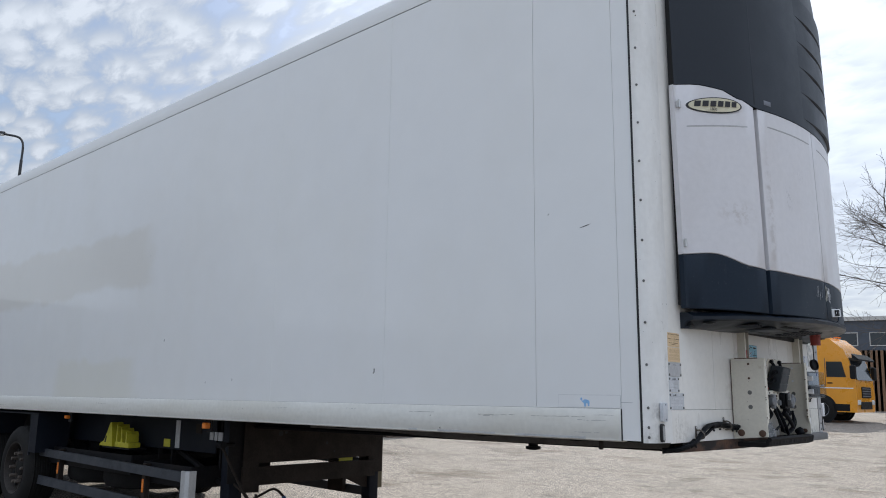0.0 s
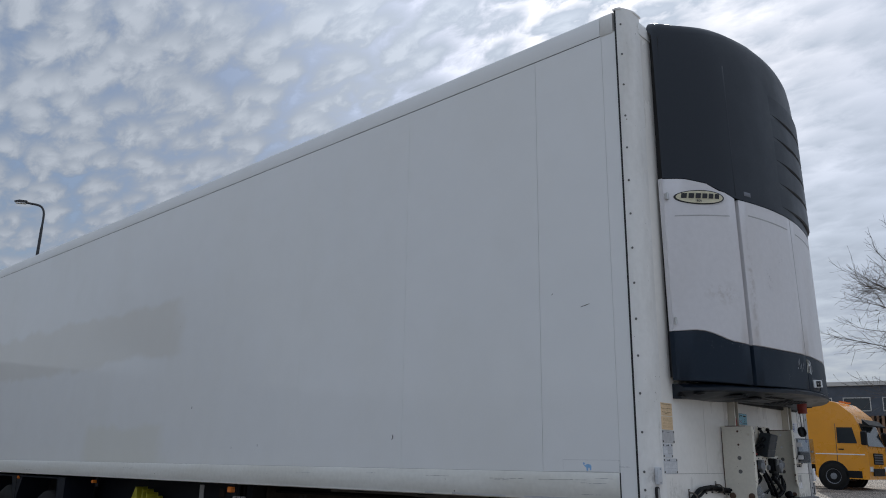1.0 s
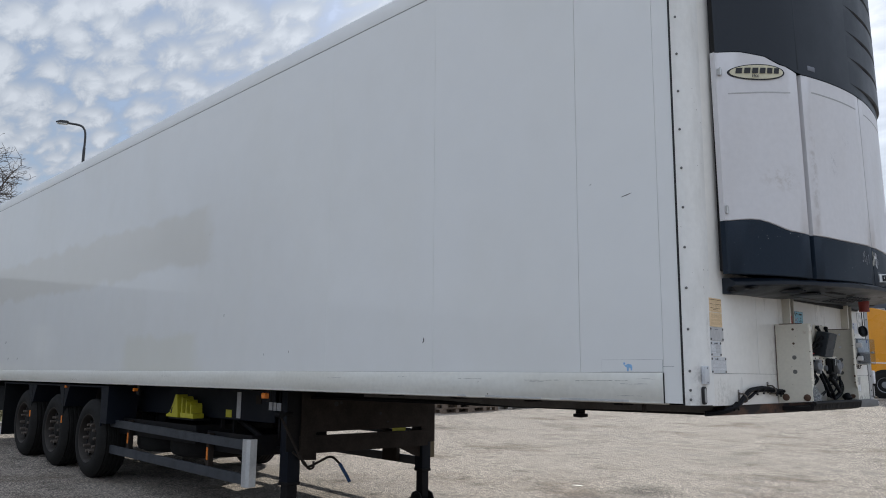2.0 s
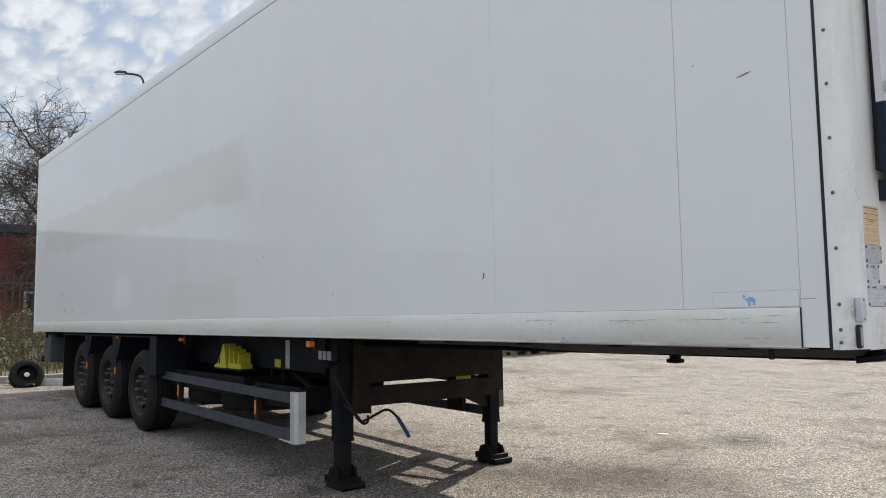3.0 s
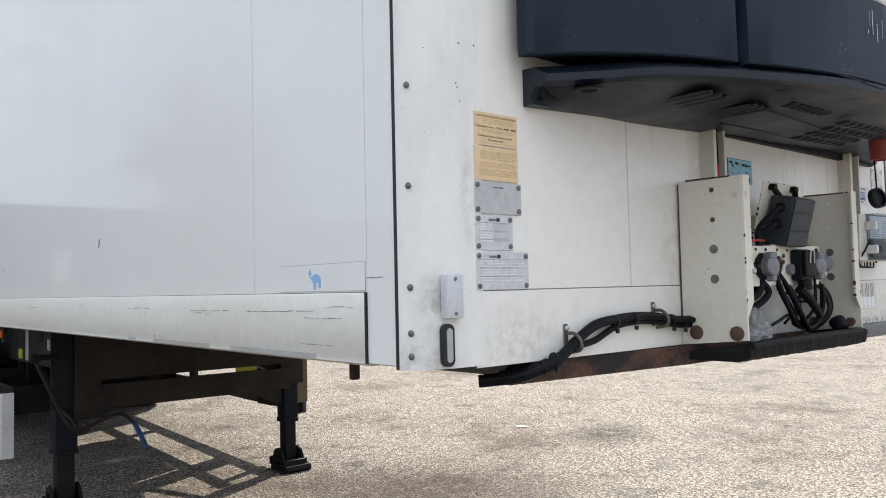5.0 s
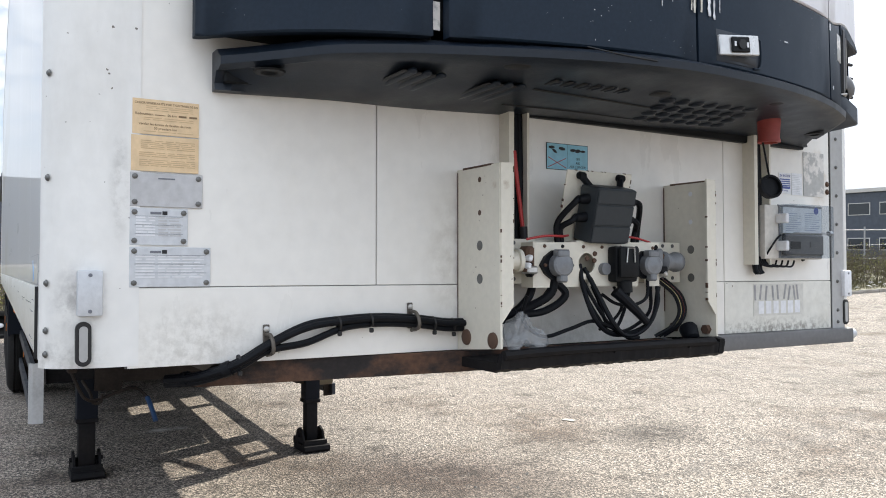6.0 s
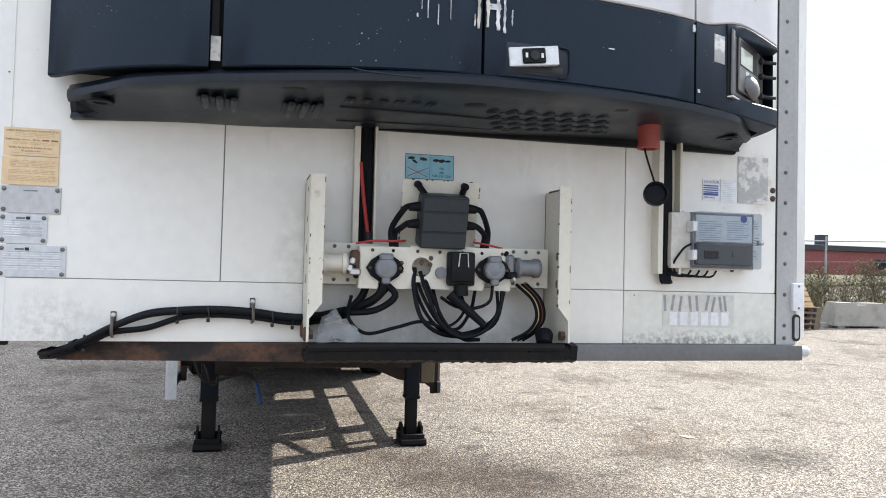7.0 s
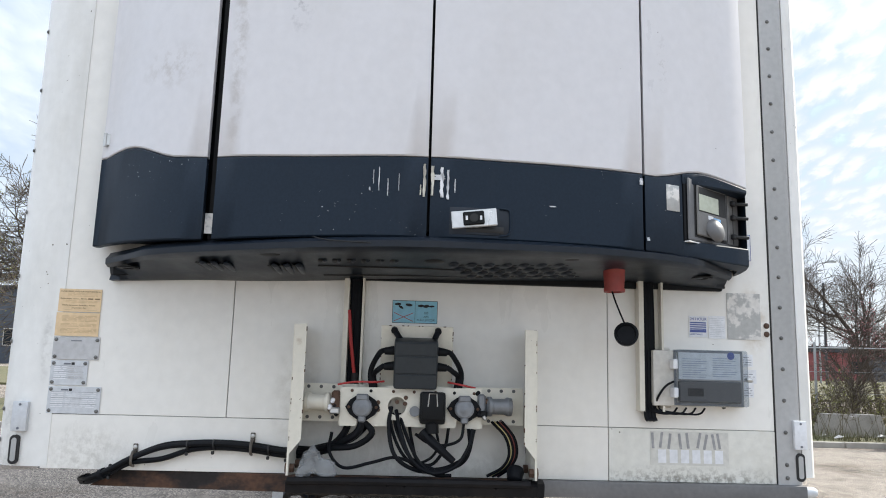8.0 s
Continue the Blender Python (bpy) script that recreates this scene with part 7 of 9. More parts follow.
for x in AXLES:
    wheel(x, -1.075, -1)
    wheel(x, 1.135, 1)
    a = W(x, 0, 0.48)
    part("axle", cyl(B(), (a.x, -0.95, a.z), (a.x, 1.0, a.z), 0.065, seg=16), CHASSIS, trailer)
    for y in (-0.6, 0.68):
        part("air_spring", lathe(B(), [(0, 0.11), (0.04, 0.13), (0.09, 0.115), (0.14, 0.13), (0.2, 0.11)], (a.x - 0.35, y, a.z + 0.12), (0, 0, 1), 20), SEAL, trailer)
        part("trailing_arm", tube(B(), [(a.x + 0.55, y, a.z + 0.28), (a.x, y, a.z + 0.02), (a.x - 0.4, y, a.z + 0.08)], 0.045, 8), CHASSIS, trailer)
drawing(1.01, 1.0, 0.955, 0.07, 0.0, 0.0)
# mudguards between and round the wheels
for k, x in enumerate((-7.93, -9.265, -10.6, -11.95)):
    lo = (0.62, 0.45, 0.45, 0.2)[k]
    a, b = W(x, 0, lo), W(x, 0, 1.12)
    part("mud_flap", box(B(), a.x - 0.012, a.x + 0.012, -1.255, -0.87, a.z, 1.24, 0.004), CHASSIS_BLUE if k == 0 else BLACK, trailer, "black mud flap")
    if k in (1, 2):
        part("mudguard_wedge", prism(B(), [(a.x - 0.2, 1.255), (a.x + 0.2, 1.255), (a.x + 0.05, a.z + 0.35), (a.x - 0.05, a.z + 0.35)], "y", -1.25, -0.87), CHASSIS_BLUE, trailer)
        part("reflector", box(B(), a.x - 0.02, a.x + 0.02, -1.262, -1.2555, a.z + 0.12, a.z + 0.22, 0.003), AMBER, trailer, "amber reflector")
p0 = W(-7.78, 0, 0.66)
part("mudguard", prism(B(), [(p0.x - 0.17, 1.255), (p0.x + 0.06, 1.255), (p0.x + 0.06, p0.z), (p0.x - 0.13, p0.z)], "y", -1.26, -0.9), CHASSIS_BLUE, trailer, "dark front mudguard")
part("mudguard_top", box(B(), W(-12.0, 0, 1).x, W(-7.75, 0, 1).x, -1.262, -0.87, 1.235, 1.258, 0.004), CHASSIS_BLUE, trailer)
# tail: lamp box, bumper
TAILGREY = mat("grey_tail_plastic", (0.06, 0.065, 0.07), 0.5, stain=(0.04, 0.04, 0.04), stain_scale=6)
t0 = W(-13.35, 0, 0.5)
part("tail_box", box(B(), t0.x - 0.2, t0.x + 0.25, -1.2, -0.85, t0.z + 0.02, t0.z + 0.5, 0.015, seg=2), TAILGREY, trailer, "grey plastic box at the tail")
part("tail_box_panel", box(B(), t0.x - 0.12, t0.x + 0.17, -1.207, -1.2, t0.z + 0.1, t0.z + 0.4, 0.004), TAILGREY, trailer)
part("tail_hanger", box(B(), t0.x - 0.3, t0.x + 0.4, -1.15, 1.15, 1.18, 1.275, 0.01), CHASSIS, trailer)
part("rear_bumper", box(B(), W(-13.7, 0, 0).x - 0.05, W(-13.7, 0, 0).x + 0.05, -1.2, 1.2, W(-13.7, 0, 0.5).z, W(-13.7, 0, 0.62).z, 0.01), CHASSIS, trailer)
for y in (-0.6, 0.68):
    part("bumper_hanger", box(B(), W(-13.7, 0, 0).x - 0.04, W(-13.7, 0, 0).x + 0.04, y - 0.04, y + 0.04, W(-13.7, 0, 0.6).z, 1.28, 0.004), CHASSIS, trailer)
drawing()

# ---- ground and surroundings ----
def ground_material():
    m = bpy.data.materials.new("worn_asphalt")
    m.use_nodes = True
    n, l = m.node_tree.nodes, m.node_tree.links
    b = n["Principled BSDF"]
    pos = n.new("ShaderNodeNewGeometry").outputs["Position"]

    def tex(kind, scale, detail=4.0, rough=0.55):
        t = n.new(kind)
        t.inputs["Scale"].default_value = scale
        if kind == "ShaderNodeTexNoise":
            t.inputs["Detail"].default_value, t.inputs["Roughness"].default_value = detail, rough
        l.new(pos, t.inputs["Vector"])
        return t

    def ramp(sock, p0, p1, c0, c1):
        r = n.new("ShaderNodeValToRGB")
        r.color_ramp.elements[0].position, r.color_ramp.elements[1].position = p0, p1
        r.color_ramp.elements[0].color, r.color_ramp.elements[1].color = (*c0, 1), (*c1, 1)
        l.new(sock, r.inputs["Fac"])
        return r.outputs["Color"]

    def mixer(f, a, c, mode="MIX"):
        x = n.new("ShaderNodeMix")
        x.data_type, x.blend_type = "RGBA", mode
        if isinstance(f, float):
            x.inputs["Factor"].default_value = f
        else:
            l.new(f, x.inputs["Factor"])
        for s, v in (("A", a), ("B", c)):
            if isinstance(v, tuple):
                x.inputs[s].default_value = (*v, 1)
            else:
                l.new(v, x.inputs[s])
        return x.outputs["Result"]

    def darken(f, a, tone):
        return mixer(f, a, tuple(min(1.0, v / 0.27) for v in tone), "MULTIPLY")

    stones = tex("ShaderNodeTexVoronoi", 88.0)
    grains = ramp(stones.outputs["Color"], 0.34, 0.66, (0.045, 0.039, 0.034), (0.74, 0.634, 0.53))
    clumps = tex("ShaderNodeTexNoise", 42.0, 8.0, 0.88)
    grains = mixer(ramp(clumps.outputs["Fac"], 0.43, 0.55, (0,) * 3, (1,) * 3), (0.075, 0.066, 0.057), grains)
    pits = tex("ShaderNodeTexVoronoi", 60.0)
    grains = mixer(ramp(pits.outputs["Color"], 0.68, 0.74, (0,) * 3, (0.5,) * 3), grains, (0.03, 0.026, 0.023))
    sand = tex("ShaderNodeTexNoise", 1.1, 8.0, 0.6)
    base = mixer(ramp(sand.outputs["Fac"], 0.4, 0.75, (0.0,) * 3, (0.25,) * 3), grains, (0.22, 0.2, 0.172))
    patches = tex("ShaderNodeTexNoise", 0.32, 6.0, 0.6)
    base = mixer(ramp(patches.outputs["Fac"], 0.42, 0.68, (0,) * 3, (0.22,) * 3), base, (0.27, 0.24, 0.2))
    soil = tex("ShaderNodeTexNoise", 0.55, 9.0, 0.72)
    base = darken(ramp(soil.outputs["Fac"], 0.51, 0.64, (0,) * 3, (0.8,) * 3), base, (0.12, 0.098, 0.082))
    oil = tex("ShaderNodeTexNoise", 0.9, 5.0, 0.7)
    worn = tex("ShaderNodeTexNoise", 2.6, 7.0, 0.7)
    base = darken(ramp(worn.outputs["Fac"], 0.54, 0.66, (0,) * 3, (0.7,) * 3), base, (0.075, 0.07, 0.066))
    base = darken(ramp(oil.outputs["Fac"], 0.6, 0.74, (0,) * 3, (0.6,) * 3), base, (0.09, 0.082, 0.075))
    spots = tex("ShaderNodeTexVoronoi", 2.3)
    base = darken(ramp(spots.outputs["Distance"], 0.02, 0.075, (0.7,) * 3, (0,) * 3), base, (0.07, 0.065, 0.06))
    # long tyre arcs
    sep_ = n.new("ShaderNodeSeparateXYZ")
    l.new(pos, sep_.inputs[0])
    wob = tex("ShaderNodeTexNoise", 0.25, 3.0, 0.5)
    rubbed = ramp(tex("ShaderNodeTexNoise", 3.2, 8.0, 0.75).outputs["Fac"], 0.46, 0.64, (0,) * 3, (0.6,) * 3)
    for cx, cy, r0 in ((6.0, 6.0, 7.0), (6.0, 6.0, 8.9), (14.0, 14.0, 14.0), (14.0, 14.0, 15.9), (-6.0, 22.0, 12.0), (-6.0, 22.0, 13.9)):
        v = n.new("ShaderNodeVectorMath")
        v.operation = "DISTANCE"
        l.new(pos, v.inputs[0])
        v.inputs[1].default_value = (cx, cy, 0)
        d = n.new("ShaderNodeMath")
        d.operation = "MULTIPLY_ADD"
        l.new(wob.outputs["Fac"], d.inputs[0])
        d.inputs[1].default_value = 1.6
        l.new(v.outputs["Value"], d.inputs[2])
        c = n.new("ShaderNodeMath")
        c.operation = "COMPARE"
        l.new(d.outputs[0], c.inputs[0])
        c.inputs[1].default_value, c.inputs[2].default_value = r0 + 0.8, 0.16
        f = n.new("ShaderNodeMath")
        f.operation = "MULTIPLY"
        l.new(c.outputs[0], f.inputs[0])
        l.new(rubbed, f.inputs[1])
        base = mixer(f.outputs[0], base, (0.11, 0.10, 0.092))
    # dark oily and soily blots
    mottled = tex("ShaderNodeTexNoise", 7.0, 9.0, 0.75).outputs["Fac"]
    for cx, cy, rx, ry, turn, tone, amount, lo in (
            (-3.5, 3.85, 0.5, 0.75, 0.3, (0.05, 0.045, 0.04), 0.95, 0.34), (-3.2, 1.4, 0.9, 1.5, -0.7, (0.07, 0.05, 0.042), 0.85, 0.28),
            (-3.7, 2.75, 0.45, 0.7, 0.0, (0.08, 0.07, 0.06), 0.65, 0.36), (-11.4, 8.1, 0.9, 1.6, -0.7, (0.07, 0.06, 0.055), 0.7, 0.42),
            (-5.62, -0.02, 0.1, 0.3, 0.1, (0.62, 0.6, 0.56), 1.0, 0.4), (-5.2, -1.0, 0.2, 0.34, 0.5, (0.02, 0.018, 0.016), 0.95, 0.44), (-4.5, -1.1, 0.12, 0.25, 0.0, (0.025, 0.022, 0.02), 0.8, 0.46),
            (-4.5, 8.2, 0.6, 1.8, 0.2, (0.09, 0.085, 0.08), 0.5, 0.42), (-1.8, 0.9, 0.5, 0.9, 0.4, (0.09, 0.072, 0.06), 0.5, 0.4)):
        mp = n.new("ShaderNodeMapping")
        mp.vector_type = "TEXTURE"
        mp.inputs["Location"].default_value, mp.inputs["Scale"].default_value = (cx, cy, 0), (rx, ry, 1)
        mp.inputs["Rotation"].default_value = (0, 0, turn)
        l.new(pos, mp.inputs["Vector"])
        away_ = n.new("ShaderNodeVectorMath")
        away_.operation = "LENGTH"
        l.new(mp.outputs[0], away_.inputs[0])
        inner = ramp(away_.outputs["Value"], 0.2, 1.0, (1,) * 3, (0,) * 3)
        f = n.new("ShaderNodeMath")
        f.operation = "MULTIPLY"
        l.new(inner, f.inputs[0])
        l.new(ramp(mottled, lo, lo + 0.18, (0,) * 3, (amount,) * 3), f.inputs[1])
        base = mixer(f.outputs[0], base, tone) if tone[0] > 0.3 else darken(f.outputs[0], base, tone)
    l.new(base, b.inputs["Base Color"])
    b.inputs["Roughness"].default_value = 0.9
    h = n.new("ShaderNodeBump")
    h.inputs["Strength"].default_value, h.inputs["Distance"].default_value = 1.0, 0.0075
    l.new(stones.outputs["Distance"], h.inputs["Height"])
    h2 = n.new("ShaderNodeBump")
    h2.inputs["Strength"].default_value, h2.inputs["Distance"].default_value = 0.3, 0.03
    l.new(sand.outputs["Fac"], h2.inputs["Height"])
    l.new(h.outputs["Normal"], h2.inputs["Normal"])
    l.new(h2.outputs["Normal"], b.inputs["Normal"])
    return m


ASPHALT = ground_material()
GRASS = mat("rough_grass", (0.085, 0.088, 0.036), 0.9, stain=(0.15, 0.122, 0.07), stain_scale=0.8, stain_amount=0.8, stain_edge=(0.35, 0.7), grain=0.3, grain_scale=14, bump=0.8, bump_scale=20)
KERB = mat("weathered_concrete", (0.32, 0.30, 0.27), 0.85, stain=(0.16, 0.15, 0.13), stain_scale=3, stain_amount=0.7, grain=0.12, grain_scale=50, bump=0.3, bump_scale=80)
BRICK = mat("dark_red_brickwork", (0.17, 0.052, 0.038), 0.85, stain=(0.1, 0.045, 0.035), stain_scale=1.2, stain_amount=0.6, grain=0.25, grain_scale=12, bump=0.4, bump_scale=14)
FARRED = mat("dull_red_cladding", (0.24, 0.07, 0.07), 0.6, stain=(0.2, 0.06, 0.06), stain_scale=0.4, grain=0.1, grain_scale=3)
GREYWALL = mat("slate_grey_cladding", (0.07, 0.08, 0.1), 0.6, stain=(0.1, 0.11, 0.13), stain_scale=0.3, grain=0.1, grain_scale=2)
PALEWALL = mat("pale_render", (0.55, 0.53, 0.5), 0.8, stain=(0.4, 0.38, 0.35), stain_scale=0.6, grain=0.06)
ROOFING = mat("dark_roof_felt", (0.045, 0.048, 0.055), 0.7, stain=(0.08, 0.08, 0.085), stain_scale=0.5)
RUSTWALL = mat("brown_corrugated_sheet", (0.24, 0.17, 0.12), 0.7, stain=(0.16, 0.1, 0.07), stain_scale=0.8, squash=(1, 1, 0.3), grain=0.1)
BARK = mat("grey_brown_bark", (0.075, 0.058, 0.046), 0.9, stain=(0.12, 0.1, 0.085), stain_scale=5, grain=0.2, grain_scale=30, bump=0.6, bump_scale=30)
TWIGS = mat("brown_twigs", (0.085, 0.068, 0.056), 0.9, grain=0.2)
BUDS = mat("yellow_green_buds", (0.2, 0.2, 0.06), 0.8, grain=0.3, grain_scale=20)
PINKBUDS = mat("pink_blossom", (0.26, 0.12, 0.12), 0.8, grain=0.3, grain_scale=20)
GALV = mat("galvanised_steel", (0.36, 0.37, 0.38), 0.5, 0.5, stain=(0.25, 0.25, 0.25), stain_scale=3, grain=0.06)
PALLETWOOD = mat("pale_pallet_wood", (0.4, 0.26, 0.13), 0.75, stain=(0.26, 0.17, 0.09), stain_scale=5, stain_amount=0.7, squash=(1, 0.2, 1), grain=0.15, grain_scale=40, bump=0.3)
GREYWOOD = mat("grey_pallet_wood", (0.17, 0.13, 0.1), 0.85, stain=(0.09, 0.075, 0.06), stain_scale=5, stain_amount=0.7, grain=0.15, grain_scale=40, bump=0.3)
TRUCK = mat("orange_cab_paint", (0.72, 0.30, 0.012), 0.3, stain=(0.55, 0.24, 0.03), stain_scale=1.5, stain_amount=0.4, grain=0.03, bump=0, coat=0.4)
CARWHITE = mat("white_car_paint", (0.78, 0.79, 0.8), 0.25, stain=(0.7, 0.7, 0.7), grain=0.02, bump=0, coat=0.5)
LAMPGLASS = mat("lamp_lens", (0.7, 0.72, 0.74), 0.15, grain=0.02, bump=0)

# one sheet of ground to the horizon, finer near the yard
xs = sorted({-2500, -800, -300, -120, *range(-80, -20, 8), *range(-20, 0, 2), *range(0, 81, 8), 120, 300, 800, 2500})
ysl = sorted({-2500, -800, -300, -120, *range(-60, 0, 10), *range(0, 61, 3), 80, 120, 300, 800, 2500})
bm = B()
grid = [[bm.verts.new((x, y, gz(x, y))) for y in ysl] for x in xs]
for i in range(len(xs) - 1):
    for j in range(len(ysl) - 1):
        bm.faces.new((grid[i][j], grid[i + 1][j], grid[i + 1][j + 1], grid[i][j + 1]))
bmesh.ops.recalc_face_normals(bm, faces=bm.faces)
me = bpy.data.meshes.new("ground")
bm.to_mesh(me)
bm.free()
ground = put("ground", me, ASPHALT, None)
tagged(ground, "worn sandy grey asphalt yard with tyre marks", "ground", kind="structure")


def slab(name, x0, x1, y0, y1, z0, z1, material, label, category, nx=6, ny=30, rough=0.0):
    bm = B()
    r = random.Random(7)
    g = []
    for i in range(nx + 1):
        row = []
        for j in range(ny + 1):
            x, y = x0 + (x1 - x0) * i / nx, y0 + (y1 - y0) * j / ny
            edge = i in (0, nx) or j in (0, ny)
            row.append(bm.verts.new((x, y, gz(x, y) + z1 + (0 if edge else r.uniform(-rough, rough)))))
        g.append(row)
    for i in range(nx):
        for j in range(ny):
            bm.faces.new((g[i][j], g[i + 1][j], g[i + 1][j + 1], g[i][j + 1]))
    ext = bmesh.ops.extrude_face_region(bm, geom=bm.faces[:])
    for v in ext["geom"]:
        if isinstance(v, bmesh.types.BMVert):
            v.co.z = gz(v.co.x, v.co.y) + z0
    return tagged(part(name, bm, material, None), label, category, kind="structure")


slab("verge", -24.0, -15.45, -40, 60, -0.05, 0.12, GRASS, "rough spring grass verge beside the yard", "grass verge", 10, 60, 0.05)
slab("verge", -70, -36, -60, 120, -0.05, 0.10, GRASS, "rough spring grass beyond the road", "grass verge", 10, 40, 0.06)
# kerb stones along the yard edge
kerb = tagged(new("kerb"), "weathered concrete kerb along the yard edge", "kerb", kind="structure")
kerb.matrix_basis = Matrix.Translation((-15.35, 0, 0))
stone = box(B(), -0.08, 0.08, 0.01, 0.97, -0.05, 0.13, 0.012)
sm = bpy.data.meshes.new("kerb_stone")
stone.to_mesh(sm)
stone.free()
for k in range(60):
    s = put("kerb_stone", sm, KERB, kerb)
    s.matrix_basis = Matrix.Translation((random.uniform(-0.01, 0.01), -14 + k, gz(-15.35, -14 + k)))


# bare trees
def branch_tree(seed, height, spread, trunk_r, levels=5, lean=0.0, start=0.3, kids=4, droop=0.0, wig=0.13):
    """Tapered branches of a leafless tree: a list of (points, r0, r1, level)."""
    r = random.Random(seed)
    out = []

    def grow(p, d, ln, rad, lev):
        pts, q, dd = [p], p, d
        n = (4 if lev < 3 else 3) + (2 if wig > 0.3 and lev > 0 else 0)
        for k in range(n):
            dd = (dd + Vector((r.gauss(0, wig), r.gauss(0, wig), r.gauss(0, wig * 0.7) + (0.05 if lev < 2 else 0.02 - droop)))).normalized()
            q = q + dd * ln / n
            pts.append(q)
        out.append((pts, rad, rad * (0.55 if lev else 0.6), lev))
        if lev >= levels:
            return
        count = kids + (1 if lev < 2 else 0) + (r.random() < 0.5)
        for k in range(count):
            t = start + (1 - start) * (k + r.random()) / count if lev == 0 else 0.2 + 0.8 * (k + r.random()) / count
            f = min(t, 0.999) * n
            i = int(f)
            base = pts[i].lerp(pts[i + 1], f - i)
            along = (pts[i + 1] - pts[i]).normalized()
            side = Vector((r.gauss(0, 1), r.gauss(0, 1), r.gauss(0, 0.5)))
            side = (side - along * side.dot(along)).normalized()
            ang = r.uniform(0.5, 1.0)
            nd = along * math.cos(ang) + side * math.sin(ang) * spread
            grow(base, nd.normalized(), ln * r.uniform(0.5, 0.72) * (1.15 - 0.4 * t if lev == 0 else 1), rad * r.uniform(0.35, 0.55), lev + 1)
        grow(pts[-1], dd, ln * 0.6, rad * 0.5, lev + 1)

    grow(Vector((0, 0, -0.05)), Vector((lean, 0, 1)).normalized(), height * 0.42, trunk_r, 0)
    return out


def tree_mesh(name, branches, keep, min_r=0.0):
    verts, faces = [], []
    for pts, r0, r1, lev in branches:
        if not keep(lev):
            continue
        seg = 8 if lev == 0 else (6 if lev == 1 else (4 if lev == 2 else 3))
        rings = []
        for i, p in enumerate(pts):
            d = (pts[min(i + 1, len(pts) - 1)] - pts[max(i - 1, 0)]).normalized()
            a = d.orthogonal().normalized()
            b = d.cross(a)
            rad = max(r0 + (r1 - r0) * i / (len(pts) - 1), min_r)
            if lev == 0 and i == 0:
                rad *= 1.3
            rings.append(range(len(verts), len(verts) + seg))
            verts += [p + rad * (a * math.cos(2 * math.pi * k / seg) + b * math.sin(2 * math.pi * k / seg)) for k in range(seg)]
        for i in range(len(rings) - 1):
            for k in range(seg):
                faces.append((rings[i][k], rings[i][(k + 1) % seg], rings[i + 1][(k + 1) % seg], rings[i + 1][k]))
    me = bpy.data.meshes.new(name)
    me.from_pydata([tuple(v) for v in verts], [], faces)
    return me


def bud_mesh(name, branches, level, size, share, seed):
    r = random.Random(seed)
    verts, faces = [], []
    for pts, r0, r1, lev in branches:
        if lev < level:
            continue
        for p in pts[1:]:
            if r.random() > share:
                continue
            n = Vector((r.gauss(0, 1), r.gauss(0, 1), r.gauss(0, 1))).normalized()
            a = n.orthogonal().normalized()
            b = n.cross(a)
            s = size * r.uniform(0.6, 1.4)
            k = len(verts)
            q = p + n * s * 0.3
            verts += [q - a * s, q + b * s * 0.5, q + a * s, q - b * s * 0.5]
            faces.append((k, k + 1, k + 2, k + 3))
    me = bpy.data.meshes.new(name)
    me.from_pydata([tuple(v) for v in verts], [], faces)
    return me


def tree(x, y, seed, height, spread, trunk_r, label, levels=5, buds=None, bud_size=0.03, share=0.5, min_r=0.006, z=None, group="", **kw):
    t = thing("tree", label, "tree", Matrix.Translation((x, y, gz(x, y) if z is None else z)), group=group)
    br = branch_tree(seed, height, spread, trunk_r, levels, **kw)
    put("trunk", tree_mesh("trunk", br, lambda v: v < 2), BARK, t)
    put("crown", tree_mesh("crown", br, lambda v: v >= 2, min_r), TWIGS, t, "bare twiggy crown")
    if buds:
        put("foliage", bud_mesh("foliage", br, levels - 1, bud_size, share, seed), buds, t)
    return t


tree(-28.6, 5.1, 5, 15.4, 2.0, 0.26, "bare wide-spreading tree with knotty crooked branches", levels=5, start=0.3, kids=5, min_r=0.008, wig=0.34)
tree(-25.2, -13.26, 8, 10.5, 1.1, 0.2, "bare spring tree with pale buds", levels=5, buds=BUDS, share=0.3, min_r=0.008)
tree(-6.9, 43.0, 21, 19.0, 1.25, 0.24, "tall bare tree beyond the yard", levels=5, min_r=0.007, kids=3)
tree(-27.4, 18.25, 33, 10.2, 0.95, 0.12, "tall bare tree with spreading upright branches", levels=5, min_r=0.006, kids=4, wig=0.12, start=0.34)
tree(-25.3, 16.1, 40, 5.8, 0.9, 0.1, "small tree with pink blossom", levels=4, buds=PINKBUDS, bud_size=0.04, share=0.4, min_r=0.007)
tree(-18.0, 11.6, 51, 3.0, 0.7, 0.04, "thin multi-stemmed bare sapling behind the concrete block", levels=4, min_r=0.004, start=0.12)
tree(-17.5, 13.2, 52, 4.0, 0.9, 0.045, "thin arching bare sapling beside the fence", levels=4, min_r=0.004, start=0.1)


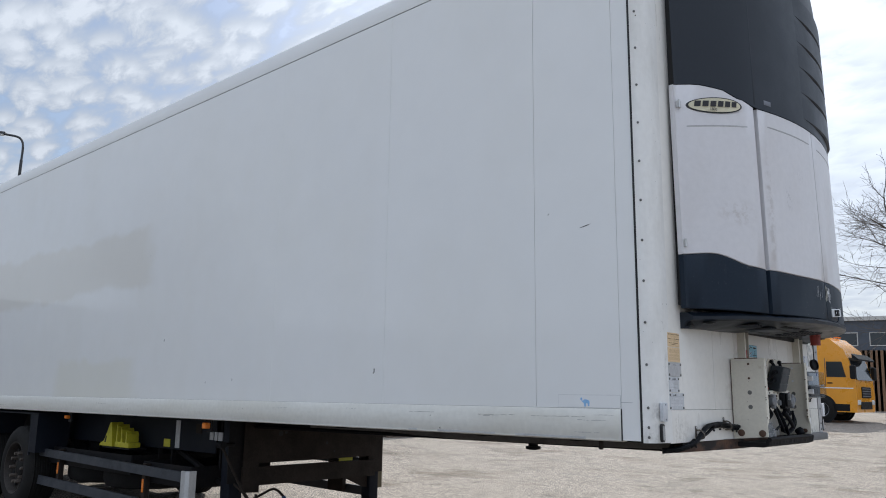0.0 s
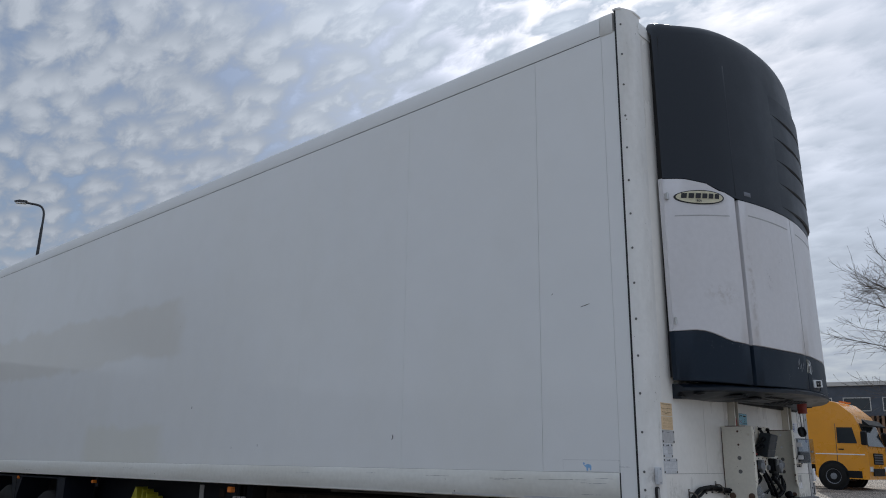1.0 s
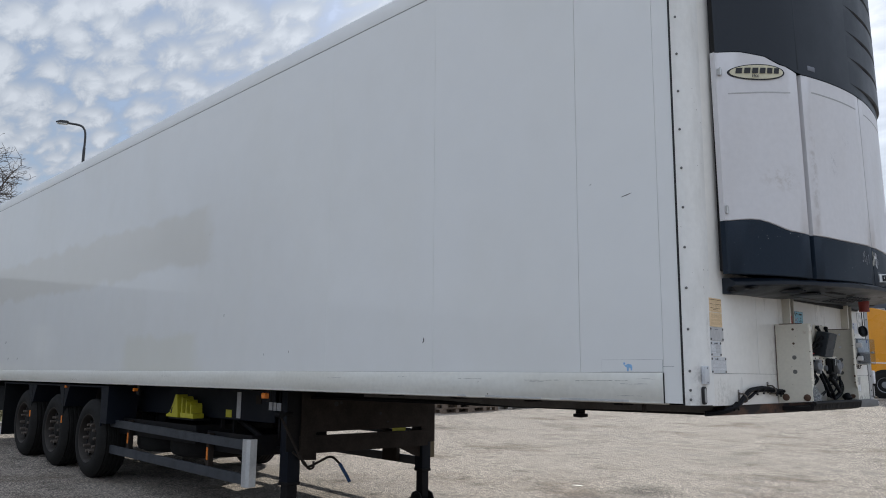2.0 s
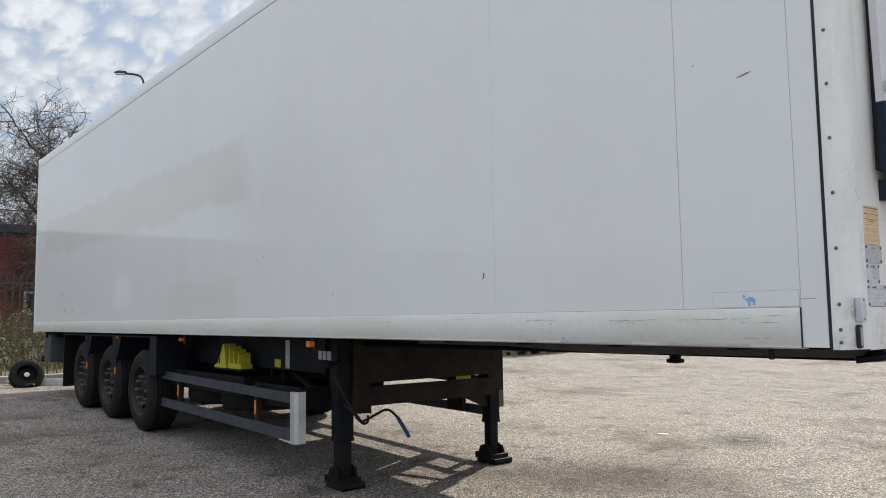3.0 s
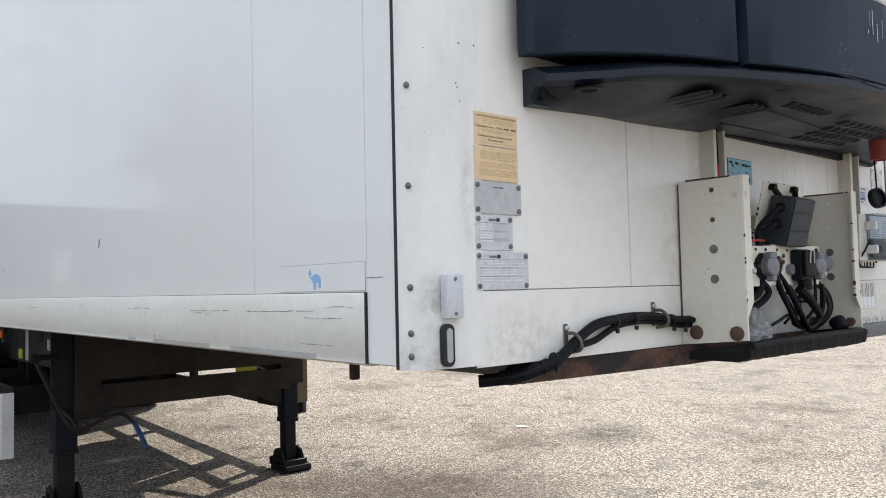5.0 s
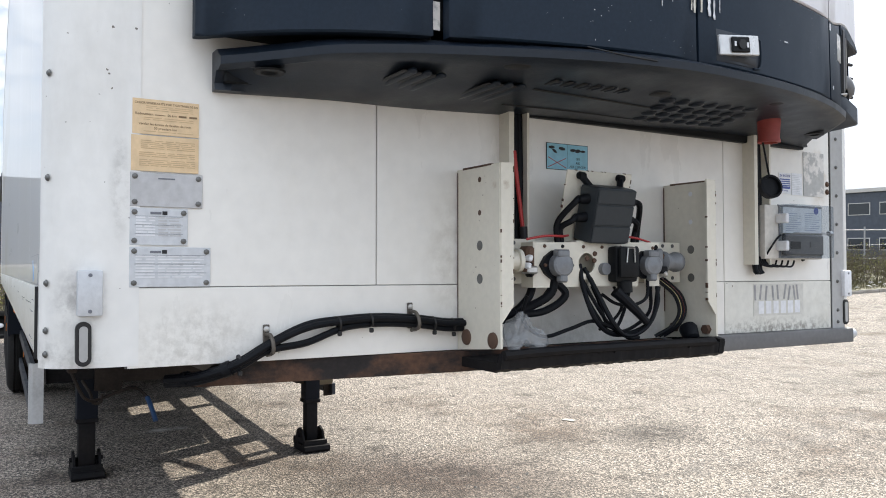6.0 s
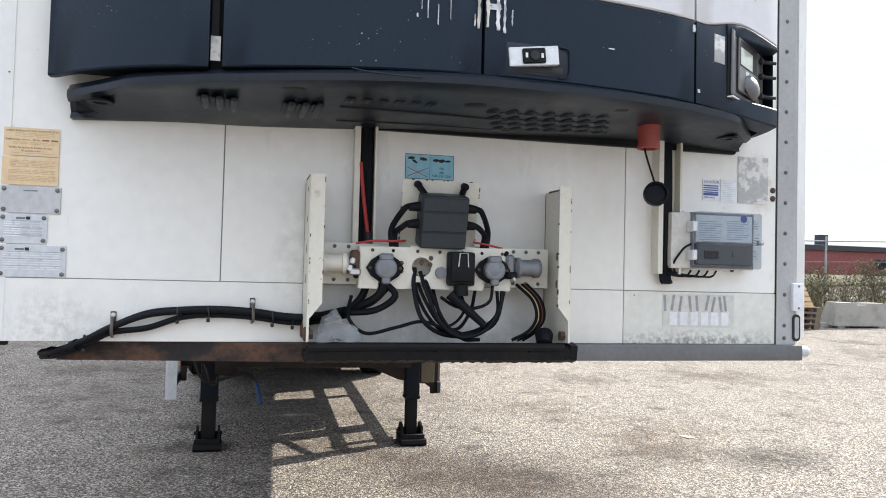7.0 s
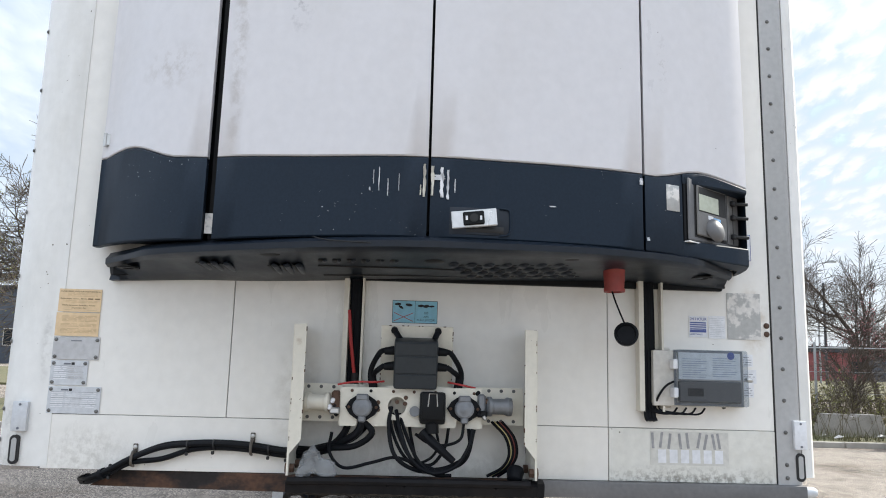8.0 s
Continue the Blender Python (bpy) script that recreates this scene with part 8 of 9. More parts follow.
def bush(x, y, seed, h, w, buds):
    t = thing("bush", "twiggy spring bush with sparse small leaves", "bush", Matrix.Translation((x, y, gz(x, y) + 0.08)), group="bushes along the yard edge")
    r = random.Random(seed)
    br = []
    for k in range(16):
        p = Vector((r.uniform(-w, w) * 0.5, r.uniform(-w, w) * 0.5, 0))
        d = Vector((r.gauss(0, 0.35), r.gauss(0, 0.35), 1)).normalized()
        pts = [p]
        for j in range(4):
            d = (d + Vector((r.gauss(0, 0.2), r.gauss(0, 0.2), 0))).normalized()
            pts.append(pts[-1] + d * h * r.uniform(0.2, 0.32))
        br.append((pts, 0.012, 0.004, 2))
        for j in range(9):
            i = r.randint(1, 3)
            d2 = Vector((r.gauss(0, 0.8), r.gauss(0, 0.8), r.uniform(0.2, 1))).normalized()
            q = [pts[i], pts[i] + d2 * h * 0.12, pts[i] + d2 * h * 0.25 + Vector((0, 0, 0.03))]
            br.append((q, 0.005, 0.003, 3))
            for m_ in range(2):
                d3 = (d2 + Vector((r.gauss(0, 0.7), r.gauss(0, 0.7), r.gauss(0, 0.4)))).normalized()
                br.append(([q[1], q[1] + d3 * h * 0.12, q[1] + d3 * h * 0.2], 0.004, 0.003, 4))
    put("branchwork", tree_mesh("branchwork", br, lambda v: True, 0.004), TWIGS, t)
    put("foliage", bud_mesh("foliage", br, 3, 0.035, 0.75, seed), buds, t)


r_ = random.Random(77)
for k in range(26):
    bush(-17.7 - r_.uniform(0, 1.2), 5.5 + 1.25 * k + r_.uniform(-0.3, 0.3), 200 + k, r_.uniform(1.0, 1.7), 1.3, BUDS)
for k in range(8):
    bush(-17.2 - r_.uniform(0, 1.3), -6.5 + 1.1 * k, 300 + k, r_.uniform(0.9, 1.5), 1.2, BUDS)
# dense dry scrub behind the first bushes
gr = random.Random(61)
verts, faces = [], []
for k in range(5200):
    x, y = -16.6 - 6.5 * gr.random() ** 1.3, gr.uniform(-9, 46)
    thick = 0.5 + 0.5 * math.sin(0.9 * y + 0.7 * x) * math.sin(0.37 * y - 1.1 * x + 2)
    if gr.random() > 0.35 + 0.65 * thick:
        continue
    p, h = Vector((x, y, gz(x, y) + 0.1)), gr.uniform(0.5, 1.0) + 0.8 * thick
    d = Vector((gr.gauss(0, 0.3), gr.gauss(0, 0.3), 1)).normalized()
    for j in range(6):
        q = p + d * h * gr.uniform(0.25, 0.9) if j else p
        e = d if j == 0 else (d + Vector((gr.gauss(0, 0.7), gr.gauss(0, 0.7), gr.gauss(0, 0.3)))).normalized()
        tip = q + e * h * (1.0 if j == 0 else gr.uniform(0.2, 0.4))
        r = 0.007 if j == 0 else 0.005
        i, a = len(verts), gr.uniform(0, 6.28)
        verts += [q + Vector((r * math.cos(a + 2.1 * m_), r * math.sin(a + 2.1 * m_), 0)) for m_ in range(3)] + [tip]
        faces += [(i, i + 1, i + 3), (i + 1, i + 2, i + 3), (i + 2, i, i + 3)]
        for m_ in range(2 if j else 0):
            c, s = q.lerp(tip, gr.uniform(0.3, 1.0)), gr.uniform(0.012, 0.026)
            u = Vector((gr.gauss(0, 1), gr.gauss(0, 1), gr.gauss(0, 1))).normalized() * s
            v = u.orthogonal() * 0.6
            i = len(verts)
            verts += [c, c + u + v, c + u * 2, c + u - v]
            faces.append((i, i + 1, i + 2, i + 3))
me = bpy.data.meshes.new("scrub")
me.from_pydata(verts, [], faces)
SCRUB = mat("dry_scrub_stems", (0.12, 0.098, 0.055), 0.9, stain=(0.085, 0.09, 0.035), stain_scale=1.2, stain_amount=0.7, grain=0.3, grain_scale=14)
tagged(put("scrub", me, SCRUB, None), "dense dry scrub of thin brown stems and small leaves", "scrub", kind="stuff")
# pale scraps of litter under the bushes
verts, faces = [], []
for k in range(170):
    x, y = -15.7 - abs(gr.gauss(0, 1.1)), gr.uniform(2, 40)
    c, s, a = Vector((x, y, gz(x, y) + 0.17)), gr.uniform(0.04, 0.13), gr.uniform(0, 6.28)
    u, v = Vector((math.cos(a), math.sin(a), gr.uniform(-0.3, 0.5))) * s, Vector((-math.sin(a), math.cos(a), gr.uniform(-0.2, 0.6))) * s * 0.7
    i = len(verts)
    verts += [c - u - v, c + u - v * 0.6, c + u * 0.8 + v, c - u + v * 0.7, c + Vector((0, 0, s * 0.5))]
    faces += [(i, i + 1, i + 4), (i + 1, i + 2, i + 4), (i + 2, i + 3, i + 4), (i + 3, i, i + 4)]
me = bpy.data.meshes.new("litter")
me.from_pydata(verts, [], faces)
tagged(put("litter", me, PALEWALL, None), "pale scraps of litter under the bushes", "litter", kind="stuff")
# dry grass along the edge
gr = random.Random(5)
verts, faces = [], []
for k in range(9000):
    x, y = -15.5 - abs(gr.gauss(0, 1.6)), gr.uniform(-8, 36)
    z = gz(x, y) + 0.1
    h, a = gr.uniform(0.08, 0.32), gr.uniform(0, 6.28)
    dx, dy = 0.012 * math.cos(a), 0.012 * math.sin(a)
    lx, ly = gr.gauss(0, 0.06), gr.gauss(0, 0.06)
    i = len(verts)
    verts += [(x - dx, y - dy, z), (x + dx, y + dy, z), (x + lx, y + ly, z + h)]
    faces.append((i, i + 1, i + 2))
me = bpy.data.meshes.new("grass")
me.from_pydata(verts, [], faces)
tagged(put("grass", me, GRASS, None), "dry and green grass tufts along the verge", "grass", kind="stuff")

# loose grit and small stones on the asphalt
gr = random.Random(19)
verts, faces = [], []
for k in range(2600):
    x, y = (gr.uniform(-9, 3), gr.uniform(-3.2, 9)) if k % 2 else (gr.uniform(-5, 4), gr.uniform(-1, 5))
    s, a = gr.uniform(0.003, 0.008) * (1 if gr.random() < 0.96 else 2.0), gr.uniform(0, 6.28)
    z, i = gz(x, y), len(verts)
    for j in range(5):
        rr = s * gr.uniform(0.7, 1.3)
        verts.append((x + rr * math.cos(a + 1.257 * j), y + rr * math.sin(a + 1.257 * j), z - 0.001))
    verts.append((x + gr.uniform(-0.3, 0.3) * s, y + gr.uniform(-0.3, 0.3) * s, z + s * gr.uniform(0.7, 1.1)))
    faces += [(i + j, i + (j + 1) % 5, i + 5) for j in range(5)]
me = bpy.data.meshes.new("grit")
me.from_pydata(verts, [], faces)
tagged(put("grit", me, KERB, None), "loose grit and small stones on the asphalt", "grit", kind="stuff")

# concrete blocks
def block(x, y, rz, w=1.7):
    bm = prism(B(), [(-w / 2, 0.06), (w / 2, 0.06), (w / 2 - 0.04, 0.2), (w / 2 - 0.16, 0.66), (0.16, 0.66), (0.12, 0.6), (-0.12, 0.6), (-0.16, 0.66), (-w / 2 + 0.16, 0.66), (-w / 2 + 0.04, 0.2)], "x", -0.3, 0.3)
    for v in bm.verts:
        v.co.x *= 1.0 - 0.45 * max(0, v.co.z - 0.15)
    bevel_all(bm, 0.02)
    for yy in (-w / 2 + 0.15, w / 2 - 0.35):
        box(bm, -0.28, 0.28, yy, yy + 0.2, 0.0, 0.07)
    ob = part("concrete_block", bm, KERB, None)
    ob.matrix_basis = Matrix.Translation((x, y, gz(x, y) - 0.004)) @ Matrix.Rotation(radians(rz), 4, "Z")
    return tagged(ob, "weathered concrete barrier block at the yard edge", "concrete block", group="concrete blocks")


block(-17.2, 11.2, 2)
block(-15.3, 15.1, -4)
block(-15.85, 20.9, -4)
block(-16.4, 2.3, 3)


# pallets: a grey stack with pale ones leaning on it
def pallet(m, material, label):
    t = thing("pallet", label, "pallet", m, group="pallets at the yard edge")
    for k in range(5):
        part("deck_board", box(B(), -0.4 + 0.1675 * k, -0.4 + 0.1675 * k + 0.13, -0.6, 0.6, 0.122, 0.144, 0.002), material, t)
    for y in (-0.6, -0.0725, 0.455):
        part("stringer", box(B(), -0.4, 0.4, y, y + 0.145, 0.1, 0.122, 0.002), material, t)
        for x in (-0.4, -0.07, 0.26):
            part("pallet_block", box(B(), x, x + 0.14, y, y + 0.145, 0.022, 0.1, 0.003), material, t)
    for x in (-0.4, -0.05, 0.3):
        part("bottom_board", box(B(), x, x + 0.1, -0.6, 0.6, 0.0, 0.022, 0.002), material, t)
    return t


pal = pallet(Matrix.Translation((-15.1, 11.7, gz(-15, 11.7))), GREYWOOD, "weathered grey wooden pallet in a stack")
for k in range(1, 4):
    copy_thing(pal, Matrix.Translation((-15.1 + 0.03 * k, 11.7 + 0.02 * k, gz(-15, 11.7) + 0.145 * k)) @ Matrix.Rotation(0.03 * k, 4, "Z"))
for k in range(4):
    copy_thing(pal, Matrix.Translation((-15.15, 12.95 + 0.02 * k, gz(-15, 12.95) + 0.145 * k)))
lm = Matrix.Translation((-15.25, 11.7, gz(-15, 11.7) + 0.82)) @ Matrix.Rotation(radians(55), 4, "Y")
pallet(lm, PALLETWOOD, "pale new wooden pallet leaning on the stack")
pallet(Matrix.Translation((-15.3, 12.95, gz(-15, 12.95) + 0.82)) @ Matrix.Rotation(radians(55), 4, "Y"), PALLETWOOD, "pale new wooden pallet leaning on the stack")

# mesh fence: posts and wires
fence = thing("fence", "galvanised wire fence behind the bushes", "fence")
for k in range(14):
    y = 5.3 + 2.9 * k
    part("fence_post", cyl(B(), (-18.6, y, gz(-17.5, y)), (-18.6, y, gz(-17.5, y) + 2.5), 0.035, seg=10), GALV, fence)
for z in (0.5, 1.1, 1.7, 2.35):
    part("fence_wire", tube(B(), [(-18.6, 5.3 + 2.9 * k, gz(-17.5, 5.3 + 2.9 * k) + z) for k in range(14)], 0.006 if z < 2 else 0.02, 5, 1), GALV, fence)
# bar fence near the tail
fence2 = thing("bar_fence", "dark upright bar fence in front of the brick building", "fence")
for k in range(90):
    y = -9 + 0.15 * k
    part("fence_bar", box(B(), -20.012, -19.988, y - 0.012, y + 0.012, 0.1, 2.2), ROOFING, fence2)
for z in (0.4, 1.95):
    part("fence_rail", box(B(), -20.03, -19.97, -9.1, 4.5, z, z + 0.05), ROOFING, fence2)
sign = thing("parking_sign", "white parking sign on a post", "sign", Matrix.Translation((-18.5, 14.6, gz(-17.5, 14.6))))
part("post", cyl(B(), (0, 0, 0), (0, 0, 2.3), 0.03, seg=8), GALV, sign)
part("board", box(B(), 0.03, 0.045, -0.2, 0.65, 1.65, 2.05), PAPER, sign)
part("sign_field", box(B(), 0.0455, 0.047, -0.17, 0.12, 1.7, 2.0), BLACKINK, sign)
words("sign_letter", "P", 0.3, front_face(0.048, -0.11, 1.74), PAPER, sign)


def street_lamp(x, y, h, arm, label, dz=0.0, size=1.0):
    t = thing("street_lamp", label, "street lamp", Matrix.Translation((x, y, gz(x, y))))
    a = Vector(arm)
    part("pole", cyl(B(), (0, 0, 0), (0, 0, h - 0.9), 0.085, 0.05, 12), GALV if dz == 0 else ROOFING, t)
    part("arm", tube(B(), [(0, 0, h - 0.95), (0, 0, h - 0.45), tuple(a * 0.07 + Vector((0, 0, h - 0.2))), tuple(a * 0.28 + Vector((0, 0, h - 0.06))), tuple(a * 0.85 + Vector((0, 0, h)))], 0.04, 8), GALV if dz == 0 else ROOFING, t)
    d = a.normalized()
    m = Matrix.Translation(a * 0.95 + Vector((0, 0, h))) @ Matrix.Rotation(math.atan2(d.y, d.x), 4, "Z") @ Matrix.Scale(size, 4)
    bm = prism(B(), [(-0.3, 0.02), (-0.25, 0.1), (0.15, 0.12), (0.4, 0.04), (0.4, -0.02), (-0.3, -0.02)], "y", -0.13, 0.13)
    bevel_all(bm, 0.02)
    bm.transform(m)
    hd = part("head", bm, GALV if dz == 0 else ROOFING, t)
    bm = box(B(), -0.18, 0.36, -0.11, 0.11, -0.09, -0.02, 0.03, seg=2)
    bm.transform(m)
    part("lens", bm, LAMPGLASS, hd)
    return t


street_lamp(-27.48, 4.7, 9.87, (-0.48, -0.67, 0), "black street lamp with a curved arm and clear lens", 1, 0.65)
street_lamp(-60.3, 33.4, 10.0, (0.8, 0.9, 0), "grey street lamp beside the road")
street_lamp(-22.3, 31.6, 8.9, (0.8, -1.2, 0), "grey street lamp with a curved arm")
pole = thing("utility_pole", "dark wooden pole beside the road", "pole", Matrix.Translation((-57.3, 32.3, 0.2)))
part("shaft", cyl(B(), (0, 0, 0), (0, 0, 8.4), 0.12, 0.09, 10), ROOFING, pole)


def building(name, label, x0, x1, y0, y1, h, wall, roof, face, bays, win, floors=1, sill=1.4, wh=1.2, lip=0.35, z0=None):
    """A block with separate roof, windows with frames on one face ("x+", "y-")."""
    z = gz((x0 + x1) / 2, y0) if z0 is None else z0
    t = thing(name, label, "building", Matrix.Translation((0, 0, z)))
    part("wall", box(B(), x0, x1, y0, y1, -0.1, h), wall, t)
    part("roof", box(B(), x0 - 0.25, x1 + 0.25, y0 - 0.25, y1 + 0.25, h, h + lip, 0.03), roof, t)
    for f in range(floors):
        for k in range(bays):
            c = (k + 0.5) / bays
            zz = sill + f * (h - 0.4) / floors
            if face == "x+":
                y = y0 + (y1 - y0) * c
                fr = part("window", box(B(), x1, x1 + 0.06, y - win / 2, y + win / 2, zz, zz + wh), ROOFING if wall in (PALEWALL, FARRED) else PALEWALL, t)
                part("pane", box(B(), x1 + 0.06, x1 + 0.075, y - win / 2 + 0.1, y + win / 2 - 0.1, zz + 0.1, zz + wh - 0.1), DARKGLASS, fr)
            else:
                x = x0 + (x1 - x0) * c
                yy = y0 if face == "y-" else y1
                s = -1 if face == "y-" else 1
                fr = part("window", box(B(), x - win / 2, x + win / 2, yy, yy + s * 0.06, zz, zz + wh), ROOFING if wall in (PALEWALL, FARRED) else PALEWALL, t)
                part("pane", box(B(), x - win / 2 + 0.1, x + win / 2 - 0.1, yy + s * 0.06, yy + s * 0.075, zz + 0.1, zz + wh - 0.1), DARKGLASS, fr)
    return t


building("brick_building", "low dark red brick building with a flat roof", -46, -32, -1.0, 8.2, 4.1, BRICK, ROOFING, "x+", 4, 1.2, sill=1.0, wh=0.9)
rd = building("far_warehouse", "long dull red warehouse with a grey roof edge beyond the road", -89, -72, 12, 75, 3.4, FARRED, ROOFING, "x+", 5, 1.6, lip=0.6, z0=0.1)
for k in range(2):
    part("wall_bay", box(B(), -72.0, -71.9, 22 + 22 * k, 31 + 22 * k, 0, 3.3), GREYWALL, rd)
building("far_shed", "long low slate-grey shed beyond the road", -92, -74, 76.5, 150, 3.2, GREYWALL, ROOFING, "x+", 6, 2.4, sill=0.8, wh=1.4, lip=0.4, z0=0.1)
part("chimney", box(B(), -74.5, -73.5, 61.9, 62.9, 3.6, 5.2), ROOFING, rd)
building("grey_hall", "large slate-grey hall with window strips behind the yard", -70, 40, 96, 120, 9.5, GREYWALL, PALEWALL, "y-", 26, 3.0, floors=2, sill=2.0, wh=1.6, lip=0.5)
building("low_hall", "long low grey hall across the yard", -230, 70, -75, -58, 6.0, GREYWALL, ROOFING, "y+", 6, 2.2, sill=1.4, wh=1.6)
building("west_hall", "long slate-grey hall beyond the road", -106, -90, -150, 2, 8.6, GREYWALL, ROOFING, "x+", 8, 3.0, sill=2.0, wh=2.0)
# unseen white board, added so that a bright shape mirrors in the trailer's side
board = thing("notice_board", "white board added for an unknown bright thing mirrored in the trailer's side", "notice board", Matrix.Translation((-62, -16.9, gz(-62, -16.9))) @ Matrix.Rotation(radians(40), 4, "Z"))
part("panel", box(B(), -0.05, 0.05, -0.6, 0.6, 0.8, 3.3, 0.01), CARWHITE, board)
for y in (-0.45, 0.45):
    part("post", box(B(), -0.12, -0.05, y - 0.04, y + 0.04, 0, 3.2), GALV, board)
# corrugated sheet fence behind the lorry
bm = B()
prof = []
for k in range(240):
    x = -14 + 0.14 * k
    prof.append((x, 46.0 + (0.05 if k % 4 in (1, 2) else 0)))
vs0 = [bm.verts.new((x, y, gz(x, y) - 0.05)) for x, y in prof]
vs1 = [bm.verts.new((x, y, gz(x, y) + 3.5)) for x, y in prof]
for k in range(len(prof) - 1):
    bm.faces.new((vs0[k], vs0[k + 1], vs1[k + 1], vs1[k]))
bmesh.ops.solidify(bm, geom=bm.faces[:], thickness=0.03)
tagged(part("sheet_fence", bm, RUSTWALL, None), "brown corrugated sheet fence", "fence")
py = thing("sign_pylon", "tall dark sign of two panels seen at a slant", "sign", Matrix.Translation((-22.3, 60.3, 1.2)) @ Matrix.Rotation(radians(20), 4, "Z"))
part("panel", box(B(), -1.0, 0.6, -0.15, 0.15, 4.0, 8.4, 0.03), GREYWALL, py)
part("panel", box(B(), -1.0, 0.3, -0.15, 0.15, 8.6, 9.9, 0.03), GREYWALL, py)
part("mast", box(B(), -0.5, -0.2, -0.1, 0.1, -0.5, 9.0), ROOFING, py)
mast = thing("flag_mast", "thin pale mast behind the fence", "mast", Matrix.Translation((-9.2, 64, 0.75)))
part("shaft", cyl(B(), (0, 0, 0), (0, 0, 9.5), 0.06, 0.03, 8), PALEWALL, mast)

# ---- lorry and car at the far side of the yard ----
def lorry(m):
    t = thing("lorry", "orange-yellow tractor lorry with a high sleeper cab parked in the yard", "lorry", m)
    # x forward, y to its right-hand side is negative; cab from x = 0 back to -2.3
    prof = [(0.0, 0.42), (0.03, 1.2), (-0.02, 1.75), (-0.28, 2.62), (-0.42, 2.95), (-1.0, 3.45), (-1.7, 3.62), (-2.3, 3.62), (-2.3, 0.95), (-2.05, 0.95), (-2.0, 0.42)]
    bm = prism(B(), prof, "y", -1.22, 1.22)
    bevel_all(bm, 0.09, 3, 25)
    part("cab", bm, TRUCK, t, "orange-yellow sleeper cab")
    part("windscreen", prism(B(), [(0.03, 1.72), (-0.25, 2.62), (-0.3, 2.62), (-0.03, 1.72)], "y", -1.05, 1.05), DARKGLASS, t)
    part("sun_visor", prism(B(), [(-0.12, 2.6), (0.12, 2.5), (0.12, 2.56), (-0.14, 2.78)], "y", -1.12, 1.12), BLACK, t, "dark sun visor")
    part("grille", box(B(), 0.02, 0.06, -0.6, 0.6, 1.0, 1.45, 0.02), BLACK, t)
    for k in range(4):
        part("grille_bar", box(B(), 0.05, 0.075, -0.58, 0.58, 1.06 + 0.1 * k, 1.09 + 0.1 * k), SOCKET, t)
    part("lower_grille", box(B(), 0.01, 0.05, -0.75, 0.75, 0.55, 0.85, 0.02), BLACK, t)
    for s in (-1, 1):
        part("headlight", box(B(), -0.02, 0.05, s * 0.8, s * 1.12, 0.72, 0.92, 0.02), LAMPGLASS, t)
        part("side_window", prism(B(), [(-0.35, 1.82), (-0.5, 2.45), (-1.1, 2.45), (-1.1, 1.82)], "y", s * 1.222, s * 1.232), DARKGLASS, t)
        mir = part("mirror", box(B(), -0.12, 0.08, s * 1.3, s * 1.55, 1.75, 2.3, 0.04), BLACK, t)
        part("mirror_arm", cyl(B(), (-0.1, s * 1.2, 2.3), (0.0, s * 1.4, 2.3), 0.02, seg=8), BLACK, mir)
        part("wheel_arch", lathe(B(), [(0, 0.6), (0.028, 0.6), (0.03, 0.58), (0.03, 0.0)], (-1.35, s * 1.2, 0.52), (0, s, 0), 28), BLACK, t)
        part("side_stripe", box(B(), -2.0, -0.1, s * 1.222, s * 1.228, 1.36, 1.4), PAPER, t)
        part("door_line", box(B(), -1.16, -1.14, s * 1.222, s * 1.227, 0.75, 2.6), ROOFING, t)
        part("door_handle", box(B(), -1.08, -0.88, s * 1.222, s * 1.24, 1.55, 1.6), BLACK, t)
        part("step", box(B(), -0.95, -0.25, s * 1.16, s * 1.23, 0.45, 0.75, 0.02), BLACK, t)
        part("side_skirt", box(B(), -4.2, -2.35, s * 1.1, s * 1.2, 0.45, 0.95, 0.03), TRUCK, t)
    for x in (-1.35, -5.0):
        for s in (-1, 1):
            hub = new("wheel")
            hub.parent = t
            hub.matrix_basis = Matrix.Translation((x, s * 1.12, 0.5))
            part("tyre", lathe(B(), [(-0.14, 0.3), (-0.15, 0.42), (-0.11, 0.5), (0.11, 0.5), (0.15, 0.42), (0.14, 0.3)], (0, 0, 0), (0, 1, 0), 32, False), TYRE, hub)
            part("rim", lathe(B(), [(s * 0.13, 0.3), (s * 0.12, 0.28), (s * 0.06, 0.25), (s * 0.05, 0.15), (s * 0.14, 0.12), (s * 0.15, 0)], (0, 0, 0), (0, 1, 0), 24, False), SOCKET, hub)
    for k in range(5):
        part("roof_lamp", box(B(), -1.1, -1.0, -0.6 + 0.28 * k, -0.52 + 0.28 * k, 3.5, 3.56), AMBER, t)
    part("lorry_frame", box(B(), -5.9, -1.6, -0.42, 0.42, 0.65, 0.95), CHASSIS, t)
    part("fuel_tank", box(B(), -4.0, -2.6, -1.15, -0.5, 0.5, 1.0, 0.06), SOCKET, t)
    return t


LX, LY = -7.25, 31.15
lorry(Matrix.Translation((LX, LY, gz(LX, LY) + 0.0)) @ Matrix.Rotation(radians(-1), 4, "Z"))


